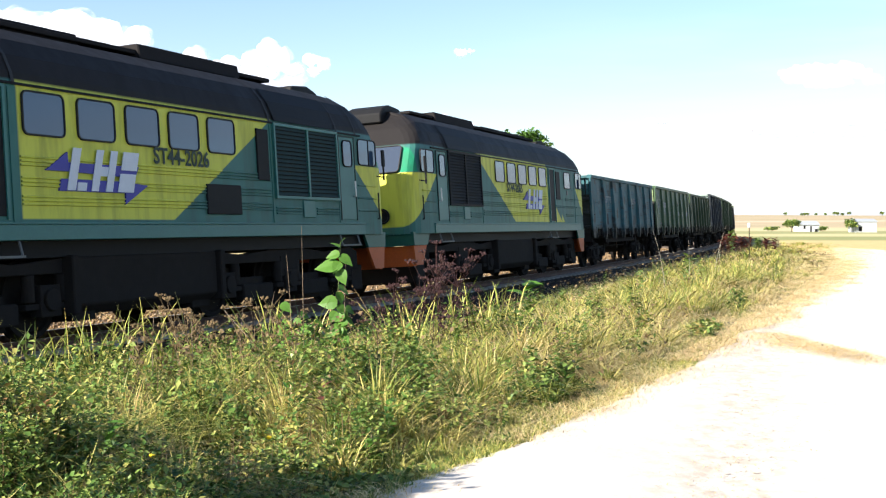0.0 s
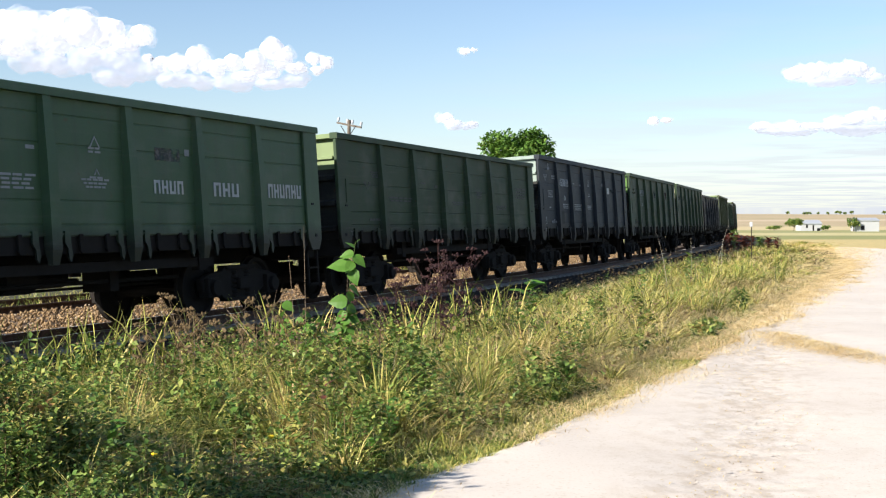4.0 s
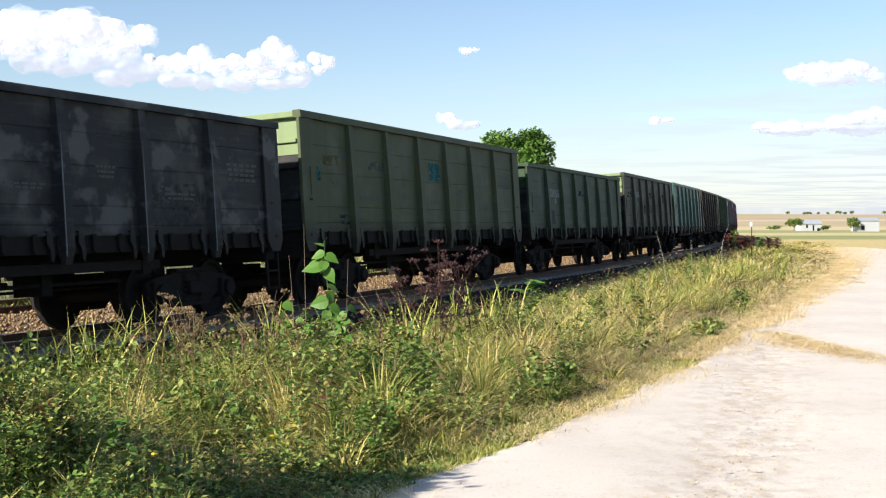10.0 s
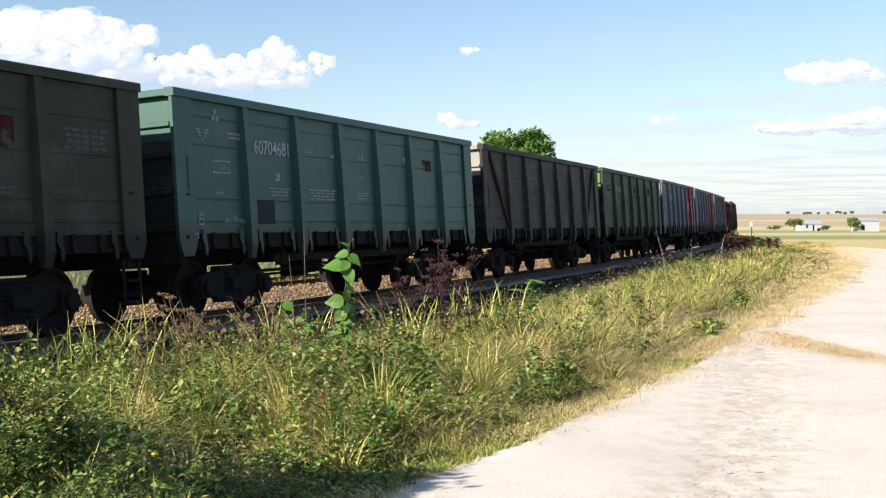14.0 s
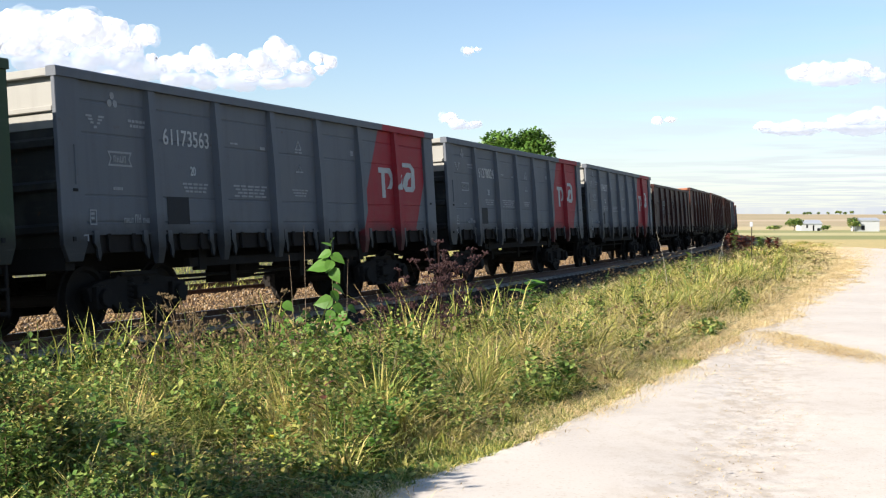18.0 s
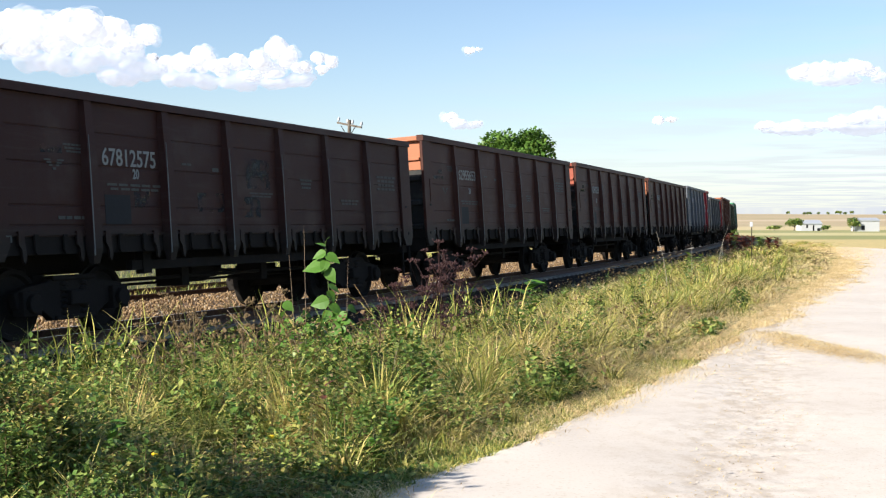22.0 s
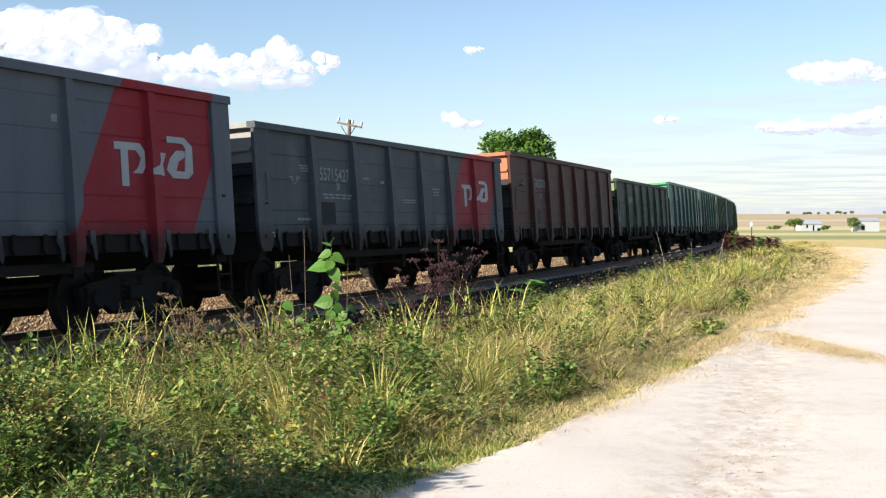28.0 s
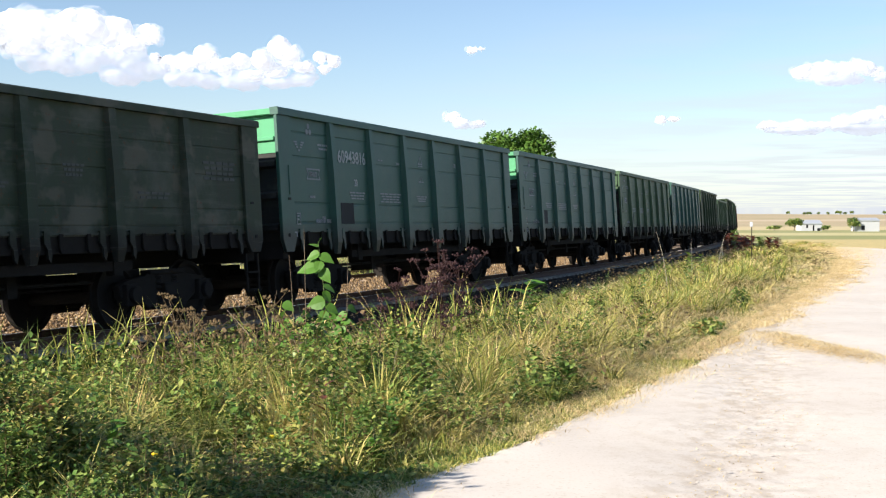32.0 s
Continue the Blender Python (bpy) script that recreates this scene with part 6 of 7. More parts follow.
    blades(rnd, x, y, ground_z(x, y), rnd.uniform(0.6, 1.12, 420), rnd.uniform(0.006, 0.013, 420), rnd.uniform(0.15, 0.8, 420), GRASS, "tall_grass", "long upright grass blades beside the ballast", 4)
    # leafy herbs: bushes of upright stems set with slim leaves
    cx, cy = verge_points(rnd, 900, 5.0, 40, road_gap=0.12, power=2.0)
    near_left = np.clip((-cx * 1.3 + 8.0 - cy * 0.35) / 5, 0.06, 1)
    keep = rnd.rand(len(cx)) < np.clip(0.05 + 0.75 * near_left * np.clip(1.6 * patch(cx, cy, 2.6, 4.0) - 0.1, 0, 1) + 0.5 * bank(cx, cy), 0, 1) * (1 - 0.95 * hollow(cx, cy))
    cx, cy = cx[keep], cy[keep]
    # rank weeds stand closest on the near bank
    bx, by = rnd.normal(-2.5, 0.34, 125), rnd.normal(6.4, 0.40, 125)
    # low leafy growth before the dip
    fx, fy = rnd.uniform(-1.05, 0.0, 46), rnd.uniform(6.2, 7.1, 46)
    ok = fx < np.interp(fy, ROAD_Y, ROAD_X) - 0.15
    bx, by = np.append(bx, fx[ok]), np.append(by, fy[ok])
    ok = by > 5.2
    cx, cy = np.append(cx, bx[ok]), np.append(cy, by[ok])
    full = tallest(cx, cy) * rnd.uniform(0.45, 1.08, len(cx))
    wide = rnd.uniform(0.05, 0.17, len(cx))
    c_ = np.repeat(np.arange(len(cx)), rnd.randint(7, 22, len(cx)))
    sa, sr = rnd.uniform(0, 6.283, len(c_)), rnd.rand(len(c_)) ** 0.5 * wide[c_]
    sx, sy, sh_ = cx[c_] + sr * np.cos(sa), cy[c_] + sr * np.sin(sa), full[c_] * rnd.uniform(0.55, 1.1, len(c_))
    lean_x, lean_y = 0.9 * sr * np.cos(sa) + rnd.normal(0, 0.03, len(c_)), 0.9 * sr * np.sin(sa) + rnd.normal(0, 0.03, len(c_))
    big = rnd.uniform(0.7, 1.5, len(cx))
    reps = np.clip((sh_ / 0.026).astype(int), 5, 26)
    i_ = np.repeat(np.arange(len(c_)), reps)
    q = rnd.rand(len(i_)) ** 0.7
    x2, y2 = sx[i_] + lean_x[i_] * q * q, sy[i_] + lean_y[i_] * q * q
    ok = x2 < np.interp(y2, ROAD_Y, ROAD_X) - 0.05
    x2, y2, q, i_ = x2[ok], y2[ok], q[ok], i_[ok]
    leaves(rnd, np.stack([x2, y2, ground_z(x2, y2) + q * sh_[i_]], -1), rnd.uniform(0.03, 0.07, len(x2)) * (1.15 - 0.55 * q) * big[c_[i_]], HERB, "verge_herbs", "green leafy herbs among the grass", flat=0.4, rise=q * 0.7 - 0.15, slim=0.8)
    st = np.arange(len(c_))[sx < np.interp(sy, ROAD_Y, ROAD_X) - 0.08]
    blades(rnd, sx[st], sy[st], ground_z(sx[st], sy[st]), sh_[st], np.full(len(st), 0.0022), rnd.uniform(0.02, 0.2, len(st)), SEDGE, "herb_stems", "thin brown-green herb stems in the verge", 3)
    # rounded mounds of leafy weed
    cx, cy = verge_points(rnd, 50, 5.6, 34, road_gap=0.35, power=1.6)
    keep = hollow(cx, cy) < 0.3
    cx, cy = cx[keep], cy[keep]
    rad = rnd.uniform(0.10, 0.28, len(cx))
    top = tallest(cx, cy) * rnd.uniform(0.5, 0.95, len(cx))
    k_ = rnd.randint(0, len(cx), 13000)
    d3 = rnd.normal(0, 1, (len(k_), 3))
    d3 /= np.linalg.norm(d3, axis=1)[:, None]
    d3[:, 2] = np.abs(d3[:, 2])
    q = rnd.uniform(0.6, 1.1, len(k_))
    x2, y2 = cx[k_] + d3[:, 0] * rad[k_] * q, cy[k_] + d3[:, 1] * rad[k_] * q
    z2 = ground_z(x2, y2) + 0.02 + d3[:, 2] * top[k_] * q
    ok = x2 < np.interp(y2, ROAD_Y, ROAD_X) - 0.05
    leaves(rnd, np.stack([x2, y2, z2], -1)[ok], rnd.uniform(0.03, 0.07, ok.sum()) * np.clip(y2[ok] / 9, 0.7, 1.3), HERB, "weed_mounds", "rounded green mounds of leafy weed", slim=0.85)
    # crumbs of straw and clods of chalk churned up along the wheel track
    n = 1800
    yy = 6.3 + 17 * rnd.rand(n) ** 1.5
    xx = churned(yy) + rnd.normal(0, 0.34, n) * np.interp(yy, [6, 13, 23], [1.0, 0.8, 0.8])
    stray = rnd.rand(n) < 0.14
    xx = np.where(stray, np.interp(yy, ROAD_Y, ROAD_X) + rnd.rand(n) * np.interp(yy, ROAD_Y, ROAD_W), xx)
    blades(rnd, xx, yy, ground_z(xx, yy) + 0.046, rnd.uniform(0.006, 0.022, n), rnd.uniform(0.0015, 0.004, n), rnd.uniform(1.5, 4.0, n), STRAW, "straw_crumbs", "crumbs of straw strewn on the farm track")
    n = 2600
    yy = 6.2 + 13 * rnd.rand(n) ** 1.4
    xx = churned(yy) + rnd.normal(0, 0.30, n)
    size = 0.004 + 0.015 * rnd.rand(n) ** 4
    base = np.array([(1, 0, 0), (-0.5, 0.87, 0), (-0.5, -0.87, 0), (0.1, 0.05, 0.42)])
    a = rnd.normal(0.3, 0.5, n)
    q = base[None] * size[:, None, None] * rnd.uniform(0.5, 1.4, (n, 4, 3)) * np.array([1.7, 0.8, 1.0])
    q = np.stack([q[..., 0] * np.cos(a)[:, None] - q[..., 1] * np.sin(a)[:, None], q[..., 0] * np.sin(a)[:, None] + q[..., 1] * np.cos(a)[:, None], q[..., 2]], -1)
    q += np.stack([xx, yy, ground_z(xx, yy) + 0.040], -1)[:, None]
    f = (np.array([(0, 1, 3), (1, 2, 3), (2, 0, 3)])[None] + (np.arange(n) * 4)[:, None, None]).reshape(-1, 3)
    tagged(new("chalk_clods", raw_mesh("chalk_clods", q.reshape(-1, 3), f, CHALK)), "small clods of chalk on the farm track", "clods", kind="stuff")
    # reddish withered herbs, in clumps
    cx, cy = verge_points(rnd, 170, 9.0, 60, road_gap=0.3, power=1.6)
    cx, cy = np.append(cx, [16.6, 17.0, 16.2] * 2), np.append(cy, [71, 72, 70] * 2)
    k_ = rnd.randint(0, len(cx), 5200)
    sp = np.clip(cy[k_] / 60, 0.12, 0.7)
    x2, y2 = cx[k_] + rnd.normal(0, 1, len(k_)) * sp, cy[k_] + rnd.normal(0, 1, len(k_)) * sp
    ok = x2 < np.interp(y2, ROAD_Y, ROAD_X) - 0.3
    x2, y2 = x2[ok], y2[ok]
    leaves(rnd, np.stack([x2, y2, ground_z(x2, y2) + tallest(x2, y2) * rnd.uniform(0.3, 1.0, len(x2))], -1), rnd.uniform(0.02, 0.06, len(x2)) * np.clip(y2 / 25, 1, 2.5), SEDGE, "withered_herbs", "brown withered herbs in the verge")
    # flattened straw heap on the track, in two lobes, with wisps round it
    n = 7500
    k_ = rnd.choice(6, n, p=[0.34, 0.27, 0.24, 0.05, 0.05, 0.05])
    r = rnd.normal(0, 1, (n, 2))
    x = np.array([4.32, 4.40, 4.52, 3.95, 5.35, 4.9])[k_] + r[:, 0] * np.array([0.22, 0.22, 0.20, 0.16, 0.14, 0.3])[k_]
    y = np.array([15.3, 14.2, 13.4, 12.4, 17.4, 21.5])[k_] + r[:, 1] * np.array([0.80, 0.70, 0.60, 0.3, 0.5, 0.5])[k_]
    pile = 0.08 * np.exp(-(r ** 2).sum(1) * 0.7) * (k_ < 3)
    blades(rnd, x, y, ground_z(x, y) + 0.035 + pile * rnd.rand(n), rnd.uniform(0.015, 0.06, n), rnd.uniform(0.0016, 0.0042, n), rnd.uniform(1.5, 6.0, n), LITTER, "straw_patch", "heap of straw lying on the farm track")
    # the far side of the line
    n = 30000
    s = -45 + 90 * rnd.rand(n)
    lx, ly, h = line_at(s, 0.0)
    o = -4.7 - 12 * rnd.rand(n) ** 1.2
    o = np.where((o < -5.8) & (o > -6.2), -7.5, o)
    x, y = lx + o * np.cos(h), ly - o * np.sin(h)
    lift = np.interp(o, [-9, -7.2, -5.6, -4.4], [-0.7, -0.28, -0.25, -0.24])
    blades(rnd, x, y, np.maximum(ground_z(x, y), np.where(o > -8.8, lift, -9)), rnd.uniform(0.08, 0.3, n), rnd.uniform(0.004, 0.010, n), rnd.uniform(0.2, 1.0, n), GRASS, "far_verge_grass", "green grass beyond the railway line")


verge()


def stalk(name, x, y, height, bend, label, category="plant", r=0.005, material=None):
    z = float(ground_z(np.array([x]), np.array([y]))[0])
    ob = empty(name, Matrix.Translation((x, y, z)), label, category)
    sh = Shape()
    pts = [Vector((bend[0] * (i / 6) ** 2, bend[1] * (i / 6) ** 2, height * i / 6)) for i in range(7)]
    ring = [q + Vector((math.cos(1.256 * j), math.sin(1.256 * j), 0)) * r * (1 - i / 8) for i, q in enumerate(pts) for j in range(5)]
    sh.add([tuple(q) for q in ring], [(5 * i + j, 5 * i + (j + 1) % 5, 5 * i + 5 + (j + 1) % 5, 5 * i + 5 + j) for i in range(6) for j in range(5)] + [(4, 3, 2, 1, 0), (30, 31, 32, 33, 34)])
    part("stem", sh, material or STEM, ob)
    return ob, pts


def big_leaf(size):
    """A heart-shaped leaf, folded along its midrib and drooping at the tip."""
    out = [(0, 0), (0.06, 0.24), (0.26, 0.37), (0.52, 0.32), (0.78, 0.15), (1, 0)]
    v = [(x * size, 0, -0.18 * size * x * x) for x, w in out]
    for sgn in (-1, 1):
        v += [(x * size, sgn * w * size, (0.12 * w - 0.18 * x * x) * size) for x, w in out[1:-1]]
    f = []
    for o in (6, 10):
        f += [(0, 1, o), (1, 2, o + 1, o), (2, 3, o + 2, o + 1), (3, 4, o + 3, o + 2), (4, 5, o + 3)]
    return Shape().add(v, f)


SWAY = []


def climber():
    """The tall bright plant that stands up before the line and sways in the draught of the train."""
    rnd = random.Random(3)
    d = 12.2
    x = (591 - 784) / 2171 * d
    ob, pts = stalk("climbing_weed", x, d, 1.50, (-0.02, 0.0), "tall bright green climbing weed with broad leaves", r=0.008, material=GREEN_STEM)
    me = big_leaf(1.0).mesh("leaf")
    # height on the stem, size, side to which it points, droop
    for z, size, side, droop in ((1.47, 0.08, 0.25, -0.9), (1.44, 0.09, -1, -0.5), (1.38, 0.15, -1, 0.30), (1.36, 0.13, 0.8, 0.5), (1.26, 0.19, -1, 0.12), (1.22, 0.15, 0.5, 1.0), (1.30, 0.12, -0.2, 0.9), (1.06, 0.14, 1, 0.55), (1.0, 0.12, 0.6, 1.0), (0.90, 0.16, -1, 0.2), (0.86, 0.13, 1, 0.6), (0.80, 0.12, -0.5, 0.9), (0.76, 0.15, 1, 0.3), (0.70, 0.15, 0.7, 0.7), (0.62, 0.15, -1, 0.35), (0.58, 0.15, 1, 0.35), (0.50, 0.15, -0.8, 0.2), (0.46, 0.16, 0.9, 0.3)):
        az = 0.0 if side > 0 else math.pi
        turn = (1 - abs(side)) * 1.3 * (-1 if side > 0 else 1)
        tilt = (0.8 if side > 0 else -0.8) + rnd.gauss(0, 0.38)
        m = Matrix.Translation((-0.02 * (z / 1.5) ** 2, -0.01, z)) @ Euler((tilt, droop, az + turn)).to_matrix().to_4x4() @ Matrix.Scale(size * rnd.uniform(1.0, 1.35), 4)
        part("leaf", me, HOP, ob, m=m, key="hop_leaf")
    SWAY.append((ob, ob.matrix_basis.copy()))
    # its lower neighbours, rooted beside it
    for q, hgt, lean in ((-0.44, 0.86, -0.06), (-0.28, 0.78, -0.03), (-0.16, 0.70, -0.02), (0.10, 0.84, 0.04), (0.05, 0.70, 0.02)):
        low_, pts = stalk("climbing_weed", x + q, d - 0.05, hgt, (lean, 0.0), "low bright green shoot of climbing weed", r=0.006, material=GREEN_STEM)
        for i in range(7):
            z = hgt * (0.45 + 0.55 * i / 6)
            left = i % 2
            m = Matrix.Translation((lean * (z / hgt) ** 2, 0, z)) @ Euler(((-0.9 if left else 0.9) + rnd.gauss(0, 0.2), rnd.uniform(0.0, 0.7), (math.pi if left else 0.0) + rnd.gauss(0, 0.5))).to_matrix().to_4x4() @ Matrix.Scale(rnd.uniform(0.11, 0.17), 4)
            part("leaf", me, HOP, low_, m=m, key="hop_leaf")


def withered(px, d, height, n, seed, name="withered_umbel_plant", label="withered purple-brown umbel plant gone to seed", mat=None):
    mat = mat or UMBEL
    rnd = random.Random(seed)
    x = (px - 784) / 2171 * d
    ob, pts = stalk(name, x, d, height * 0.8, (rnd.gauss(0, 0.06), 0.0), label, r=0.006, material=mat)
    for i in range(n):
        q = rnd.uniform(0.45, 1.0)
        base = pts[min(6, int(q * 6))]
        tip = base + Vector((rnd.gauss(0, 0.13), rnd.gauss(0, 0.13), rnd.uniform(0.08, 0.28) * height))
        br = part("branch", Shape().rod(base, tip, 0.004, 0.002, 4), mat, ob)
        for j in range(9):
            a, r = rnd.uniform(0, 6.28), rnd.uniform(0.01, 0.055)
            e = Vector((r * math.cos(a), r * math.sin(a), rnd.uniform(0.015, 0.04)))
            head = Shape().rod((0, 0, 0), e, 0.0018, 0.0012, 3).rod(e - Vector((0, 0, 0.004)), e + Vector((0, 0, 0.012)), 0.012, 0.006, 5)
            part("seed_head", head, mat, br, "", Matrix.Translation(tip))


def tuft_plant(px, d, height, size, material, name, label, n=14, seed=1):
    rnd = random.Random(seed)
    x = (px - 784) / 2171 * d
    ob, pts = stalk(name, x, d, height, (0.02, 0.0), label, r=0.006, material=GREEN_STEM)
    me = big_leaf(1.0).mesh("leaf")
    for i in range(n):
        q = 0.35 + 0.65 * i / n
        m = Matrix.Translation((0, 0, height * q)) @ Euler((rnd.gauss(0, 0.2), rnd.uniform(-0.75, 0.1), rnd.uniform(0, 6.28))).to_matrix().to_4x4() @ Matrix.Diagonal((size, size * 0.6, size, 1))
        part("leaf", me, material, ob, m=m, key="tuft_leaf")


climber()
for i in range(13):
    withered(255 + 21 * i + (i * 37) % 13, 10.6 + (i * 29) % 10 * 0.12, 0.82 + (i * 17) % 7 * 0.04, 7, 30 + i, "seeding_weed", "grey-brown seeding weed stalk", SEDGE)
for px, d, h, n, sd in ((768, 12.6, 1.50, 20, 1), (797, 12.9, 1.42, 18, 2), (745, 12.4, 1.30, 16, 3), (700, 12.2, 1.2, 14, 4), (835, 13.0, 1.2, 10, 5), (670, 12.0, 1.1, 10, 6), (780, 12.3, 1.25, 14, 7)):
    withered(px, d, h, n, sd)
for px, d, h, bx in ((541, 11.8, 1.62, -0.02), (522, 11.6, 1.32, -0.06), (612, 12.2, 1.3, 0.02), (470, 11.4, 1.0, 0.10), (425, 11.2, 0.95, 0.05), (345, 10.8, 0.85, -0.02), (272, 10.6, 0.95, 0.02), (1182, 24, 1.42, -0.24), (1268, 30, 1.56, 0.30), (1225, 27, 1.25, -0.03), (1276, 31, 1.2, 0.05)):
    stalk("dry_stalk", (px - 784) / 2171 * d, d, h, (bx, 0), "bare dry grey-brown plant stalk", r=0.005 if d < 20 else 0.006, material=None if d < 20 else PALE_STEM)
for px, d, h, sd in ((1292, 58, 1.35, 41), (1304, 60, 1.2, 42), (1316, 60, 1.15, 43), (1345, 62, 1.0, 44), (1284, 56, 1.15, 45), (1360, 64, 0.95, 46), (1330, 61, 1.05, 47), (1298, 59, 1.5, 48), (1375, 66, 0.9, 49)):
    tuft_plant(px, d, h, 0.30, DOCK if sd % 4 else HERB, "withered_dock", "withered red-brown dock plant beside the line", 46, sd)
for px, d, h in ((1222, 26, 0.95), (1215, 25, 0.8), (1240, 27, 0.9), (1140, 22, 0.75), (1000, 19, 0.6)):
    tuft_plant(px, d, h, 0.16, HERB, "leafy_weed", "upright green weed among dry grass", 16, px)
tuft_plant(932, 17.5, 0.80, 0.30, HOP, "broad_leaf_weed", "bright green broad-leaved weed at the line's edge", 14, 2)
tuft_plant(192, 6.6, 0.52, 0.11, HOP, "pale_leaf_weed", "yellow-green leafy weed in shade", 14, 5)
for px, d, h, bx in ((690, 12.2, 1.0, -0.36), (684, 12.1, 0.86, -0.28), (700, 12.3, 0.92, -0.20)):
    stalk("dry_stalk", (px - 784) / 2171 * d, d, h, (bx, 0), "arching dry golden grass stalk", r=0.007, material=TAN_STEM)
# small things in the foreground: a yellow flower, a curled dead leaf
for px, d, h in ((476, 6.9, 0.36), (268, 6.6, 0.30)):
    ob, pts = stalk("yellow_flower", (px - 784) / 2171 * d, d, h, (0.01, 0), "small yellow flower on a thin stem", "flower", r=0.002, material=GREEN_STEM)
    part("bloom", Shape().rod((0.01, 0, h - 0.008), (0.01, 0, h + 0.004), 0.009, 0.020, 10).rod((0.01, 0, h + 0.004), (0.01, 0, h + 0.010), 0.020, 0.012, 10), BLOOM, ob, "yellow flower head")
for px, d, h in ((575, 8.2, 0.52), (610, 8.6, 0.45)):
    tuft_plant(px, d, h, 0.13, DOCK, "withered_leaf_plant", "weed with curled red-brown dead leaves", 4, px)
for px, d, h, sz in ((640, 7.9, 0.34, 0.09), (690, 8.1, 0.36, 0.10), (600, 7.6, 0.30, 0.08), (725, 8.6, 0.34, 0.09), (512, 8.4, 0.46, 0.08), (660, 7.4, 0.24, 0.08)):
    tuft_plant(px, d, h, sz, HOP, "trailing_weed", "pale green trailing weed with soft rounded leaves", 16, px)


# ---------- background ----------
def tree(x, y, height, spread, seed, name="tree", label="round green broadleaf tree", leaf=0.28, n=6500, mat=None):
    rnd = np.random.RandomState(seed)
    z = float(ground_z(np.array([x]), np.array([y]))[0])
    ob = empty(name, Matrix.Translation((x, y, z)), label, "tree")
    sh = Shape()
    sh.rod((0, 0, -0.2), (0.1, 0, height * 0.45), height * 0.03, height * 0.02, 9)
    tips = []
    for i in range(11):
        a = i * 2.4
        r = spread * rnd.uniform(0.35, 0.75)
        tip = (r * math.cos(a), r * math.sin(a), height * rnd.uniform(0.5, 0.88))
        sh.rod((0.08, 0, height * rnd.uniform(0.25, 0.45)), tip, height * 0.012, height * 0.004, 6)
        tips.append(tip)
    part("trunk", sh, BARK, ob)
    c = np.array(tips + [(0, 0, height * 0.8), (spread * 0.2, 0, height * 0.9), (-spread * 0.35, 0, height * 0.86)])
    k_ = rnd.randint(0, len(c), n)
    d = rnd.normal(0, 1, (n, 3))
    d /= np.linalg.norm(d, axis=1)[:, None]
    p = c[k_] + d * (rnd.rand(n) ** 0.4)[:, None] * np.array([spread * 0.38, spread * 0.38, height * 0.13])
    p[:, 2] = np.minimum(p[:, 2], height * (0.99 - 0.02 * rnd.rand(n)))
    leaves(rnd, p, rnd.uniform(0.6, 1.3, n) * leaf, mat or TREE_LEAF, "crown", "", parent=ob, flat=0.8)
    return ob


def at(px, d):
    return (px - 784) / 2171 * d


tree(at(925, 92), 92, 9.2, 3.1, 5, leaf=0.30, n=11000)
tree(at(1405, 420), 420, 4.2, 3.0, 6, "bush", "round dark green bush by the farm buildings", 0.6, 900, HERB)
tree(at(1510, 400), 400, 4.4, 2.2, 7, "bush", "dark green bush beside a white building", 0.6, 700, HERB)
tree(at(1370, 430), 430, 1.8, 3.0, 8, "bush", "low green bush at the field's edge", 0.5, 500, HERB)
tree(at(1460, 430), 430, 1.8, 2.0, 9, "bush", "low green bush by the farm buildings", 0.5, 400, HERB)
for px, d, h in ((1394, 1500, 5), (1481, 1500, 6), (1486, 1500, 5), (1495, 1500, 4), (1507, 1500, 6), (1423, 1500, 3.5), (1428, 1500, 3.5), (1433, 1500, 4), (1448, 1500, 3.5), (1465, 1500, 3.5), (1565, 1500, 6)):
    tree(at(px, d), d, h * 0.72, h * 0.5, px, "ridge_tree", "distant green tree on the ridge", 1.2, 240, HERB)


def house(px0, px1, d, height, roof, windows, label):
    x0, x1 = at(px0, d), at(px1, d)
    z = float(ground_z(np.array([x0]), np.array([d]))[0])
    ob = empty("farm_building", Matrix.Translation(((x0 + x1) / 2, d, z)), label, "building", "farm buildings in the fields")
    w = (x1 - x0) / 2
    part("wall", Shape().box(-w, w, 0, 7, 0, height), WALL_WHITE, ob)
    part("roof", Shape().prism([(-0.3, height), (3.5, height + roof), (7.3, height), (7.3, height + 0.2), (3.5, height + roof + 0.2), (-0.3, height + 0.2)], -w - 0.2, w + 0.2, "x"), TIN, ob, "pale grey sheet roof")
    # openings are black panels; the dark inside is put into the colour
    for a, b, c, e in windows:
        part("opening", Shape().box(a, b, -0.06, 0.02, c, e), BLACK, ob, "black panel standing in for a dark door or window")


house(1418, 1454, 430, 2.4, 1.3, [(-1.9, -1.3, 1, 2.2), (0.4, 0.9, 0, 2), (2.0, 3.0, 0.0, 1.0)], "low white farm building with a grey roof")
house(1518, 1556, 400, 3.5, 0.8, [(-2.4, -1.3, 0.4, 1.9)], "white farm building with one dark opening")


